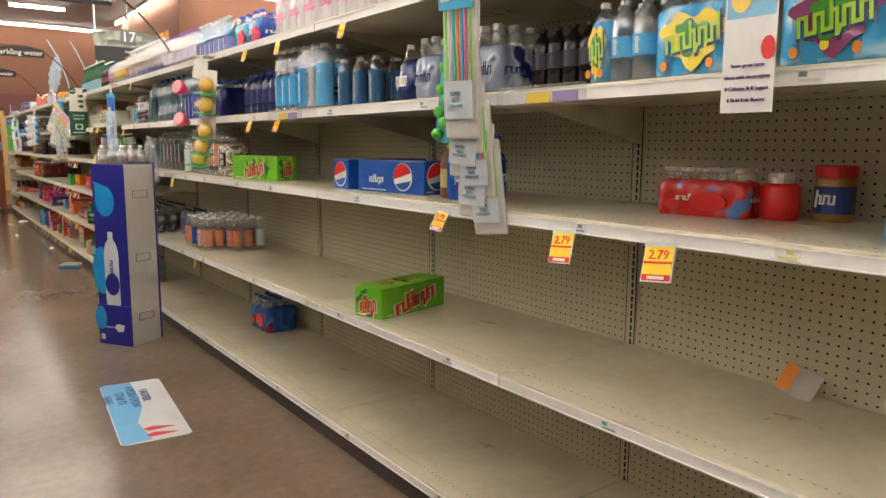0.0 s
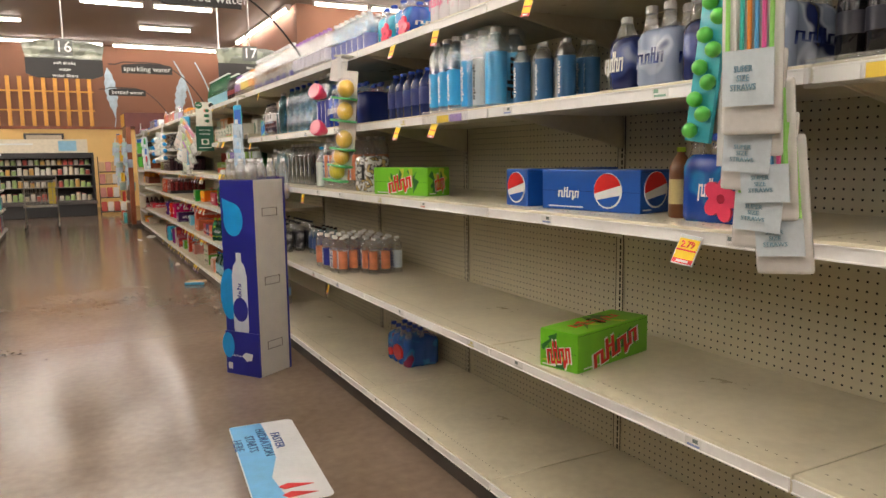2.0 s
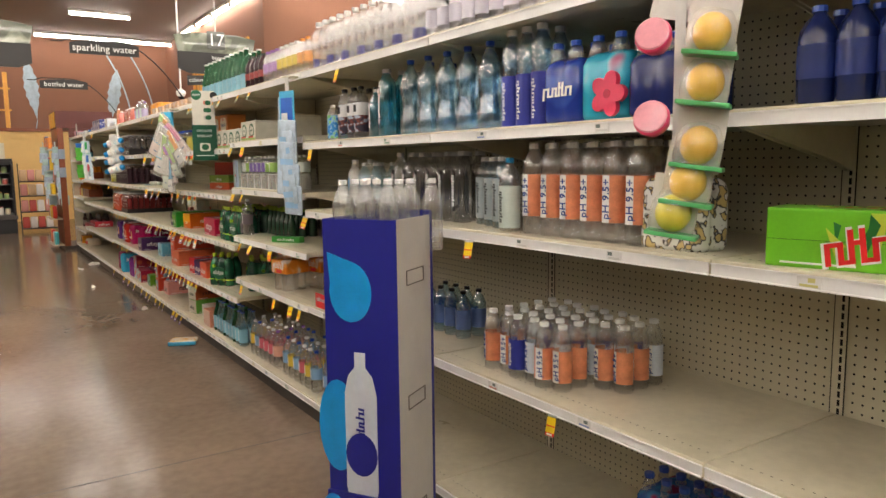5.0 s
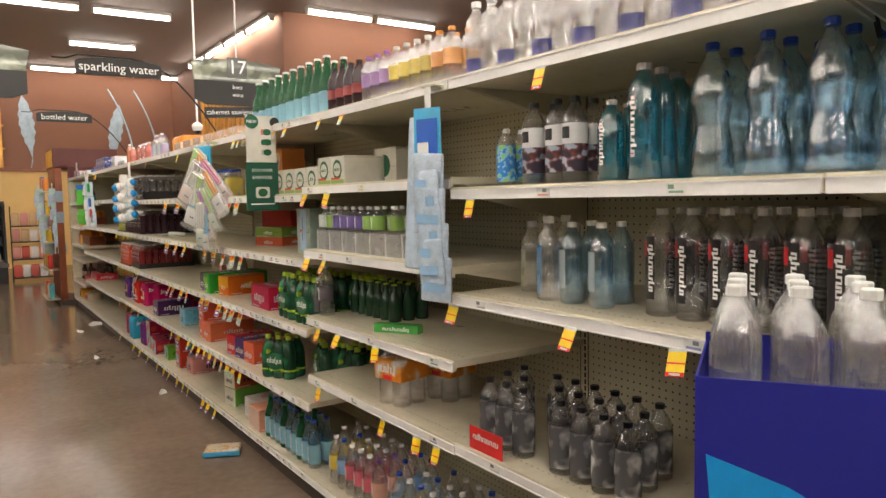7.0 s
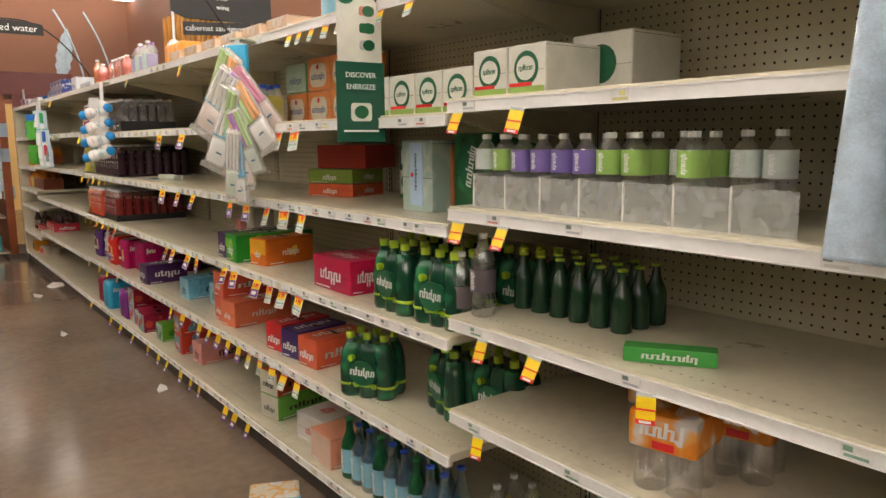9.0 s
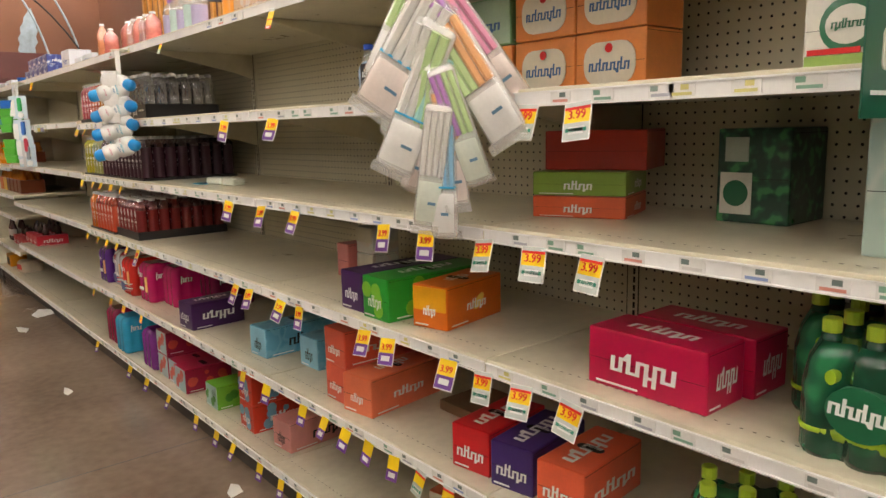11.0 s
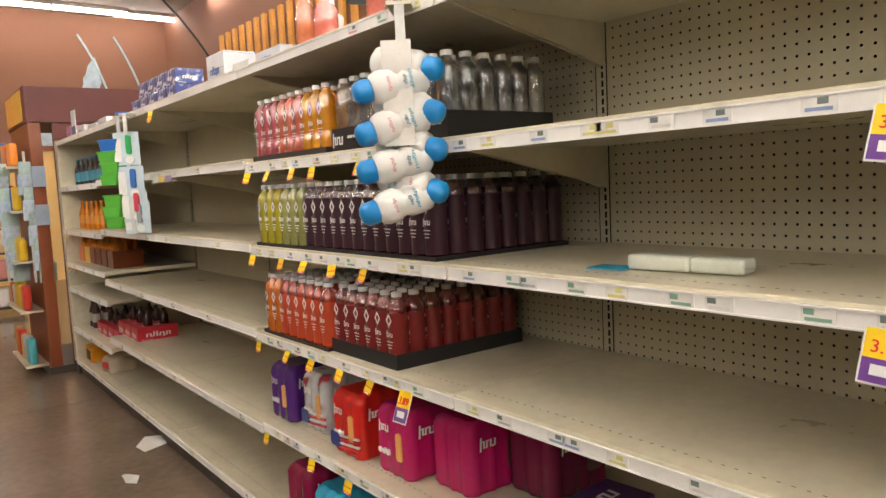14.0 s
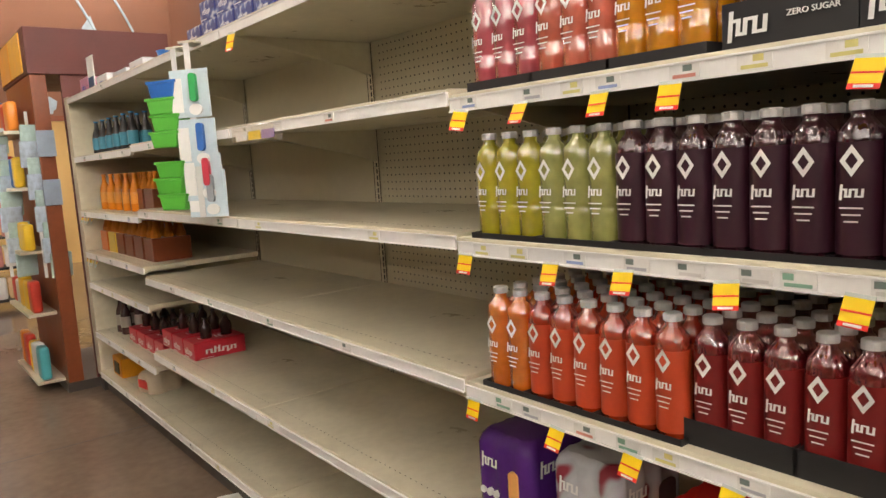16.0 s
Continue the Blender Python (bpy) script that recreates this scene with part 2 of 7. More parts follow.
def words(text, size, parent, material, m, label="", align="CENTER", name="lettering"):
    """Readable words in the built-in font, standing in the x-z plane, as a thin mesh."""
    if text not in TEXT:
        cu = bpy.data.curves.new("lettering", "FONT")
        cu.body, cu.extrude, cu.align_x, cu.align_y, cu.resolution_u = text, 0.006, align, "CENTER", 2
        ob = bpy.data.objects.new("lettering", cu)
        scene.collection.objects.link(ob)
        dg = bpy.context.evaluated_depsgraph_get()
        TEXT[text] = bpy.data.meshes.new_from_object(ob.evaluated_get(dg))
        bpy.data.objects.remove(ob)
        TEXT[text].materials.clear()
    me = TEXT[text]
    if me.materials and me.materials[0] != material:
        me = me.copy()
        me.materials.clear()
    return part(name, me, material, parent, label, m @ pose(0, 0, 0, 90) @ Matrix.Diagonal((size, size, 0.2, 1)))


for s in ("17", "16", "sparkling water", "bottled water", "enhanced water", "3.99", "3.89", "2.79", "1.00", "FASTER\nHYDRATION\nSTARTS\nHERE", "pH 9.5+", "beer", "wine", "cabernet sauvignon",
          "soft drinks", "water", "water filters", "NEW", "DISCOVER", "ENERGIZE", "SUPER\nSIZE\nSTRAWS", "75", "ZERO SUGAR", "12", "LIFE", "Same great taste", "Now with electrolytes", "0 Calories & 0 Sugars", "6 Bold fruit flavors"):
    words(s, 1.0, None, WHITE, pose(0, 0, -50))
for ob in [o for o in scene.objects if o.name.startswith("lettering")]:
    bpy.data.objects.remove(ob)
for me in TEXT.values():
    me.materials.clear()

# ---- the shell of the store ----
FRONT, BACK, P, Y0 = 1.335, 1.94, 1.2192, 1.645
CEILZ = 4.66


def structure(name, bm, material, label, category):
    ob = part(name, bm, material)
    return tagged(ob, label, category, kind="structure")


structure("floor", box(-30, 12, -12, 26, -0.1, 0.0), FLOORM, "polished brown concrete supermarket floor with soft reflections", "floor")
structure("ceiling", box(-30, 12, -12, 26, CEILZ, CEILZ + 0.1), CEIL, "plain pale painted store ceiling with strip lights", "ceiling")
structure("wall_north", box(-30, 4.72, 24.2, 24.4, 2.3, CEILZ), WALLB, "terracotta painted far wall with feather motifs", "wall")
structure("wall_north_lower", box(-30, 4.72, 24.15, 24.4, 0, 2.3), WALLY, "yellow painted lower far wall behind the cooler", "wall")
structure("wall_east_return", box(4.72, 4.92, 16.4, 24.4, 0, CEILZ), WALLB, "terracotta painted return wall beside the far corner", "wall")
structure("wall_east_face", box(4.92, 12, 16.4, 16.6, 0, CEILZ), WALLB, "terracotta painted wall above the next aisles", "wall")
structure("wall_east", box(12, 12.2, -12, 16.6, 0, CEILZ), WALLB, "plain terracotta side wall", "wall")
structure("wall_west", box(-30.2, -30, -12, 26, 0, CEILZ), WALLY, "plain pale side wall", "wall")
structure("wall_south", box(-30, 12, -12.2, -12, 0, CEILZ), WALLB, "plain wall closing the store", "wall")
for k, yy in enumerate((1.9, 6.4, 10.9, 15.4)):
    structure("floor_joint_%d" % (k + 1), box(-30, 12, yy, yy + 0.006, 0.0, 0.0006), KICK, "thin dark saw-cut joint in the concrete floor", "floor joint")
structure("trim_north", box(-30, 4.72, 24.1, 24.15, 2.26, 2.34), WOOD, "wooden trim between yellow and terracotta paint", "trim")

TUBE = glow("fluorescent_tube", (1.0, 0.93, 0.84), TUBE_POWER)
HOUSE = mat("light_housing", (0.7, 0.68, 0.64), 0.5)


def strip_light(x, y, length, along_y=False):
    t = thing("ceiling_light", pose(x, y, CEILZ - 0.09, 0, 0, 90 if along_y else 0), "white fluorescent strip light fixed under the ceiling", "ceiling light", "ceiling strip lights")
    part("housing", box(-length / 2, length / 2, -0.07, 0.07, 0.03, 0.09, 0.006), HOUSE, t)
    bm = bmesh.new()
    bmesh.ops.create_cone(bm, cap_ends=True, segments=10, radius1=0.035, radius2=0.035, depth=length - 0.06)
    bmesh.ops.rotate(bm, verts=bm.verts[:], matrix=Matrix.Rotation(radians(90), 3, "Y"))
    part("tube", bm, TUBE, t)
    part("end_cap", box(length / 2 - 0.03, length / 2, -0.045, 0.045, -0.04, 0.05), HOUSE, t)
    part("end_cap", box(-length / 2, -length / 2 + 0.03, -0.045, 0.045, -0.04, 0.05), HOUSE, t)
    return t


ROW = None
for xx in (-9.2, -6.9, -4.6, -2.6, -0.9, 1.15, 2.55):
    if ROW is None:
        ROW = strip_light(xx, 17.5, 1.22)
    else:
        copy_thing(ROW, pose(xx, 17.5, CEILZ - 0.09))
# unseen rows over the aisles, made longer and denser to brighten the shelves
LONG = None
for k in range(12):
    for xx in (-8.4, -6.0, -3.6, -1.2, 1.2, 3.6, 6.0):
        if LONG is None:
            LONG = strip_light(xx, -5.0 + 1.7 * k, 2.3)
        else:
            copy_thing(LONG, pose(xx, -5.0 + 1.7 * k, CEILZ - 0.09))
for xx, yy in ((2.52, 20.3), (-1.2, 20.3), (-3.5, 20.3), (0.65, 23.5), (-0.65, 23.5), (-2.2, 23.5), (2.1, 23.5), (3.3, 23.5), (4.3, 23.6), (5.55, 15.9), (6.85, 15.9)):
    copy_thing(ROW, pose(xx, yy, CEILZ - 0.09))
for yy in (17.2, 18.5, 19.8, 21.2):
    copy_thing(ROW, pose(4.6, yy, CEILZ - 0.09, 0, 0, 90))

# unseen rows far to the left, added for low light on the upper shelves
FAR_FILL = None
for k in range(10):
    for xx in (-12.5, -18.5, -24.5):
        if FAR_FILL is None:
            FAR_FILL = strip_light(xx, 4.0 + 1.6 * k, 4.8)
        else:
            copy_thing(FAR_FILL, pose(xx, 4.0 + 1.6 * k, CEILZ - 0.09))

# ---- shelving ----
S_LEV = (0.645, 1.146, 1.49)
E_LEV = (0.64, 0.918, 1.231, 1.525)
F_LEV = (0.493, 0.85, 1.18, 1.49)
K_LEV = (0.48, 0.86, 1.19, 1.505)
Z_LEV = (0.397, 0.713, 0.907, 1.161, 1.49)
DECK, TOP = 0.135, 1.842


def peg_mesh():
    """One perforated back board with real holes, 44 columns to a bay."""
    n, rows, s, r = 44, 62, P / 44, 0.0037
    verts, faces = [], []
    for j in range(rows + 1):
        for i in range(n + 1):
            verts.append((0, i * s, j * s))
    base = len(verts)
    ring = [(math.cos(radians(45 + 90 * k)), math.sin(radians(45 + 90 * k))) for k in range(4)]
    mids = [(math.cos(radians(90 * k)), math.sin(radians(90 * k))) for k in range(4)]
    for j in range(rows):
        for i in range(n):
            c = [j * (n + 1) + i + 1 + (n + 1), j * (n + 1) + i + (n + 1), j * (n + 1) + i, j * (n + 1) + i + 1]
            cy, cz = (i + 0.5) * s, (j + 0.5) * s
            k0 = len(verts)
            for k in range(4):
                verts.append((0, cy + r * ring[k][0], cz + r * ring[k][1]))
                verts.append((0, cy + r * mids[(k + 1) % 4][0], cz + r * mids[(k + 1) % 4][1]))
            for k in range(4):
                a, b = c[k], c[(k + 1) % 4]
                faces.append((a, b, k0 + 2 * ((k + 1) % 4), k0 + 2 * k + 1, k0 + 2 * k))
    me = bpy.data.meshes.new("peg_board")
    me.from_pydata(verts, [], faces)
    me.materials.append(BOARD)
    return me


PEG = peg_mesh()


def shelf_mesh(length=P - 0.004, depth=0.6):
    bm = box(0.0, depth, 0, length, -0.026, 0.0, 0.003)
    add_box(bm, 0.0, 0.012, 0, length, -0.037, -0.02, 0.002)
    me = bpy.data.meshes.new("shelf")
    bm.to_mesh(me)
    bm.free()
    return me


SHELF = shelf_mesh()
bm = box(-0.005, 0.0005, 0.002, P - 0.006, -0.038, -0.008, 0.0015)
add_box(bm, -0.008, -0.004, 0.002, P - 0.006, -0.039, -0.0355)
add_box(bm, -0.008, -0.004, 0.002, P - 0.006, -0.011, -0.0075)
RAILM = bpy.data.meshes.new("price_rail")
bm.to_mesh(RAILM)
bm.free()
bm = bmesh.new()
for i in range(46):
    add_box(bm, 0.06, 0.0625, 0.03 + i * 0.0255, 0.037 + i * 0.0255, -0.001, 0.0004)
SLOTM = bpy.data.meshes.new("slot_row")
bm.to_mesh(SLOTM)
bm.free()
bm = bmesh.new()
v = [bm.verts.new(p) for p in ((0.05, 0, -0.027), (0.6, 0, -0.027), (0.6, 0, -0.15), (0.5, 0, -0.12))]
f = bm.faces.new(v)
r = bmesh.ops.extrude_face_region(bm, geom=[f])
for g in r["geom"]:
    if isinstance(g, bmesh.types.BMVert):
        g.co.y = 0.006
bmesh.ops.recalc_face_normals(bm, faces=bm.faces[:])
BRACK = bpy.data.meshes.new("bracket")
bm.to_mesh(BRACK)
bm.free()
bm = box(-0.004, 0.03, -0.018, 0.018, 0.02, 1.86, 0.002)
UPM = bpy.data.meshes.new("upright")
bm.to_mesh(UPM)
bm.free()
bm = bmesh.new()
for i in range(71):
    add_box(bm, -0.0055, -0.003, -0.0085, -0.0015, 0.06 + i * 0.0254, 0.078 + i * 0.0254)
add_box(bm, -0.0045, -0.003, -0.0215, -0.0182, 0.02, 1.86)
add_box(bm, -0.0045, -0.003, 0.0185, 0.0205, 0.02, 1.86)
USLOT = bpy.data.meshes.new("upright_slots")
bm.to_mesh(USLOT)
bm.free()
LABELS = [ink("rail_label_green", 0.2, 0.36, 0.26), ink("rail_label_red", 0.62, 0.25, 0.2), ink("rail_label_grey", 0.4, 0.4, 0.44), ink("rail_label_lime", 0.6, 0.55, 0.2), ink("rail_label_pale", 0.6, 0.58, 0.55), ink("rail_label_blue", 0.25, 0.32, 0.55)]
LABMS = []
for q, k in enumerate(LABELS):
    bm = box(-0.0064, -0.005, -0.026, 0.026, -0.035, -0.0115)
    add_box(bm, -0.0068, -0.006, 0.006 - 0.02 * (q % 2), 0.022 - 0.02 * (q % 2), -0.023, -0.0135)
    add_box(bm, -0.0068, -0.006, -0.02, 0.02, -0.0325, -0.027)
    bm.faces.ensure_lookup_table()
    for f in bm.faces:
        f.material_index = min(2, f.index // 6)
    me = bpy.data.meshes.new("rail_label")
    bm.to_mesh(me)
    bm.free()
    for c in (ink("rail_label_paper", 0.74, 0.73, 0.7), ink("rail_label_dark", 0.16, 0.2, 0.18) if q % 3 else k, k):
        me.materials.append(c)
    LABMS.append(me)


def bay(k, levels, labels=0, x=FRONT, flip=1, board=True, holes=True):
    """One four-foot bay of gondola shelving, with its deck, uprights and shelves."""
    y = Y0 + k * P
    rng = random.Random(100 + k)
    t = thing("shelving_bay", pose(x, y, 0) @ Matrix.Diagonal((flip, 1, 1, 1)), "cream enamelled steel gondola shelving bay with white price rails", "shelving", "gondola bays")
    if board and holes:
        part("back_panel", PEG, BOARD, t, "perforated cream pegboard", pose(0.602, 0, 0.12))
        # black sheet standing in for the shade seen through the holes
        part("back_cover", box(0.62, 0.635, 0, P, 0.0, 1.845), BLACKC, t, "black sheet for the shade behind the holes")
    else:
        part("back_panel", box(0.602, 0.635, 0, P, 0.0, 1.845), BOARD, t)
    part("upright", UPM, STEEL, t, "", pose(0.6, 0, 0))
    if board or k < 12:
        tagged(part("slot_strip", USLOT, DARK, t, "dark slots in the upright", pose(0.6, 0, 0)), kind="stuff")
    part("kick_plate", box(0.03, 0.05, 0, P, 0.0, 0.09), KICK, t, "dark brown kick plate")
    for z in (DECK, *levels, TOP):
        s = part("shelf", SHELF, STEEL, t, "", pose(0.0, 0.002, z))
        part("price_rail", RAILM, RAIL, s, "white plastic price rail")
        labels = labels if board else 0
        if board and z < 1.2:
            tagged(part("slot_line", SLOTM, SLOTC, s, "row of punched slots"), kind="stuff")
        if board and z > 1.0:
            part("bracket", BRACK, STEEL, s, "", pose(0, 0.004, 0))
            part("bracket", BRACK, STEEL, s, "", pose(0, P - 0.014, 0))
        for i in range(labels if z < TOP else labels // 3):
            part("rail_label", rng.choice(LABMS), WHITE, s, "", pose(0, 0.05 + (i + rng.uniform(0.1, 0.9)) * (P - 0.1) / max(1, labels), 0))
    return t


for k in (-3, -2, -1, 0, 1, 2, 3):
    bay(k, S_LEV, 2)
bay(4, E_LEV, 3)
for k in (5, 6, 7, 8):
    bay(k, F_LEV, 10)
bay(9, K_LEV, 2)
bay(10, K_LEV, 2, holes=False)
bay(11, Z_LEV, 3, holes=False)
END = Y0 + 12 * P
e = thing("shelving_end", pose(FRONT, END, 0), "cream steel end panel closing the shelving run", "end panel")
part("end_panel", box(0.0, 0.635, 0.002, 0.1, 0.1, 1.85, 0.004), STEEL, e)
part("base_trim", box(0.01, 0.63, 0.004, 0.098, 0, 0.098), KICK, e)
for k in range(-3, 12):
    bay(k, (0.5, 0.85, 1.2, 1.5), 2, -0.98, -1, False)

# ---- goods ----
PROTO = {}


def at(x, y, z, turn=0.0):
    """A place on a shelf: goods are built with their front at local y 0, which faces the aisle."""
    return pose(x, y, z, 0, 0, -90 + turn)


def put(key, m, build):
    """The first of a kind is built, the rest are copies of it."""
    if key in PROTO:
        return copy_thing(PROTO[key], m)
    PROTO[key] = build(m)
    return PROTO[key]


SHAPES = {
    "plain": ((0.86, 0.0), (1.0, 0.02), (1.0, 0.66), (0.94, 0.74), (0.62, 0.85), (0.36, 0.9), (0.33, 0.945)),
    "waist": ((0.84, 0.0), (1.0, 0.03), (1.0, 0.2), (0.78, 0.36), (0.8, 0.44), (0.98, 0.58), (0.9, 0.7), (0.55, 0.84), (0.3, 0.9), (0.28, 0.95)),
    "slim": ((0.9, 0.0), (1.0, 0.02), (1.0, 0.74), (0.9, 0.82), (0.5, 0.9), (0.42, 0.945)),
    "straight": ((0.9, 0.0), (1.0, 0.02), (1.0, 0.3), (0.965, 0.315), (1.0, 0.33), (1.0, 0.765), (0.93, 0.82), (0.55, 0.885), (0.45, 0.9), (0.45, 0.945)),
    "glass": ((0.92, 0.0), (1.0, 0.02), (1.0, 0.5), (0.85, 0.62), (0.45, 0.78), (0.34, 0.94), (0.38, 0.97)),
    "square": ((0.9, 0.0), (1.05, 0.02), (1.05, 0.62), (0.9, 0.76), (0.4, 0.86), (0.4, 0.93)),
}
CAPS = {"white": WHITE, "blue": ink("cap_blue", 0.02, 0.08, 0.5), "black": BLACK, "lime": ink("cap_lime", 0.42, 0.6, 0.04), "grey": ink("cap_grey", 0.56, 0.55, 0.54), "sky": ink("cap_sky", 0.03, 0.3, 0.6), "orange": ink("cap_orange", 0.8, 0.3, 0.04), "violet": ink("cap_violet", 0.3, 0.12, 0.45), "green": ink("cap_green", 0.03, 0.25, 0.08)}
BM = {}
INKB = ink("navy_lettering", 0.02, 0.06, 0.28)
NAMES = {"plain": "water_bottle", "waist": "shaped_water_bottle", "slim": "tall_water_bottle", "glass": "glass_bottle", "square": "square_water_bottle"}


def arc_shell(r, z0, z1, a0, a1, n=14):
    """A label wrapped part of the way round a bottle."""
    bm = bmesh.new()
    lo = [bm.verts.new((r * math.cos(radians(a0 + (a1 - a0) * i / n)), r * math.sin(radians(a0 + (a1 - a0) * i / n)), z0)) for i in range(n + 1)]
    hi = [bm.verts.new((v.co.x, v.co.y, z1)) for v in lo]
    for i in range(n):
        bm.faces.new((lo[i], lo[i + 1], hi[i + 1], hi[i])).smooth = True
    return bm


def bottle_parts(parent, shape, h, r, body, cap, lab=None, span=(0.2, 0.55), m=None, word="", name="bottle"):
    """A bottle with its cap and label; meshes are shared between alike bottles."""
    key = (shape, h, r, body.name, cap, lab.name if lab else "", span)
    if key not in BM:
        seg = 4 if shape == "box" else 12
        b = lathe([(r * a, h * z) for a, z in SHAPES[shape]], 24 if shape == "waist" else 16 if shape in ("plain", "slim", "straight") else 12)
        if shape in ("plain", "slim"):
            for i, v in enumerate(b.verts):
                if i % 2 and 0.7 < v.co.z / h < 0.88:
                    v.co.x *= 0.93
                    v.co.y *= 0.93
        if shape == "waist":
            for i, v in enumerate(b.verts):
                if i % 2 and 0.02 < v.co.z / h < 0.86:
                    v.co.x *= 0.9
                    v.co.y *= 0.9
        for f in b.faces:
            f.smooth = len(f.verts) == 4
        me = bpy.data.meshes.new("bottle")
        b.to_mesh(me)
        b.free()
        me.materials.append(body)
        neck = SHAPES[shape][-1]
        cr = max(r * neck[0] + 0.0025, 0.012)
        c = lathe([(cr, h * neck[1] - 0.002), (cr, h - 0.002), (cr * 0.85, h)], 10)
        mc = bpy.data.meshes.new("cap")
        c.to_mesh(mc)
        c.free()
        mc.materials.append(CAPS[cap])
        ml = None
        if lab:
            l = arc_shell(r * 1.015, h * span[0], h * span[1], *((-148, -78) if lab.name in ("black_red_label", "zen_label", "coco_label", "cream_label") else (-215, 35)))
            ml = bpy.data.meshes.new("label_band")
            l.to_mesh(ml)
            l.free()
            ml.materials.append(lab)
        BM[key] = (me, mc, ml)
    me, mc, ml = BM[key]
    b = part(name, me, body, parent, "", m)
    part("cap", mc, WHITE, b)
    if ml:
        part("label_band", ml, lab, b)
        if lab.name == "black_red_label":
            if "red_block" not in BM:
                q = arc_shell(r * 1.03, h * 0.56, h * 0.7, -146, -112, 4)
                BM["red_block"] = bpy.data.meshes.new("red_block")
                q.to_mesh(BM["red_block"])
                q.free()
                BM["red_block"].materials.append(ink("label_red", 0.65, 0.03, 0.04))
            part("red_block", BM["red_block"], lab, b)
    if ml or word:
        if word:
            mm = pose(0, -r * 1.03, h * (span[0] + span[1]) / 2, 0, 90, 0)
            if word[0] == "=":
                pk = ("panel", h, r, span)
                if pk not in BM:
                    q = arc_shell(r * 1.03, h * span[0], h * span[1], -124, -74, 5)
                    BM[pk] = bpy.data.meshes.new("white_panel")
                    q.to_mesh(BM[pk])
                    q.free()
                    BM[pk].materials.append(WHITE)
                part("white_panel", BM[pk], WHITE, b)
                words(word[1:], h * (span[1] - span[0]) * 0.26, b, INKB, pose(0, -r * 1.045, h * (span[0] + span[1]) / 2, 0, -90, 0), "printed navy words")
            elif word == "i":
                if "ice" not in BM:
                    q = bars(r * 1.0, r * 0.62, 3, 2)
                    v = [q.verts.new((x * r * 0.5, 0, r * 1.35 + z * r * 0.7)) for x, z in ((0, -1), (1, 0), (0, 1), (-1, 0))]
                    u = [q.verts.new((x * r * 0.26, 0, r * 1.35 + z * r * 0.36)) for x, z in ((0, -1), (1, 0), (0, 1), (-1, 0))]
                    for k in range(4):
                        q.faces.new((v[k], v[(k + 1) % 4], u[(k + 1) % 4], u[k]))
                    for k in range(3):
                        z = -r * (0.75 + 0.3 * k)
                        q.faces.new([q.verts.new((px * r * (0.5 - 0.1 * k), 0, z + pz)) for px, pz in ((-1, 0), (1, 0), (1, 0.0022), (-1, 0.0022))])
                    BM["ice"] = bpy.data.meshes.new("brand_mark")
                    q.to_mesh(BM["ice"])
                    q.free()
                    BM["ice"].materials.append(WHITE)
                part("brand_mark", BM["ice"], WHITE, b, "", pose(0, -r * 1.04, h * 0.45))
            else:
                wk = ("word", h, span, word)
                if wk not in BM:
                    q = bars(h * (span[1] - span[0]) * 0.75, r * 0.5, 7, len(word))
                    BM[wk] = bpy.data.meshes.new("brand_mark")
                    q.to_mesh(BM[wk])
                    q.free()
                    BM[wk].materials.append(WHITE if word == "w" else BLACK)
                part("brand_mark", BM[wk], WHITE, b, "", mm)
    return b


def bottle(key, x, y, z, h, r, shape, body, cap, lab=None, span=(0.2, 0.55), label="", word="", turn=0.0, group="loose bottles"):
    def build(m):
        b = bottle_parts(None, shape, h, r, body, cap, lab, span, m, word, NAMES[shape])
        return tagged(b, label, "bottle", group)
    return put(key, at(x + r, y, z, turn), build)


def pack(key, x, y, z, nx, ny, h, r, shape, body, cap, lab=None, span=(0.2, 0.55), label="", word="", tray=None, wrap=True, turn=0.0, group="bottle packs", gap=1.02, tray_h=0.05, name="bottle_pack"):
    """Bottles side by side as one pack: nx along the aisle, ny deep; y is the middle of its front."""
    def build(m):
        t = thing(name, m, label, "bottle pack", group)
        d = 2 * r * gap
        for i in range(nx):
            for j in range(ny):
                bottle_parts(t, shape, h, r, body, cap, lab, span, pose((i - (nx - 1) / 2) * d, r + j * d, 0.002), word)
        w = nx * d / 2
        if tray:
            bm = box(-w - 0.005, w + 0.005, -0.004, ny * d + 0.004, 0.0, tray_h)
            bmesh.ops.delete(bm, geom=[f for f in bm.faces if f.normal.z > 0.9], context="FACES")
            bmesh.ops.solidify(bm, geom=bm.faces[:], thickness=0.0015)
            part("tray", bm, tray, t, "low cardboard tray")
        return t
    return put(key, at(x, y, z, turn), build)


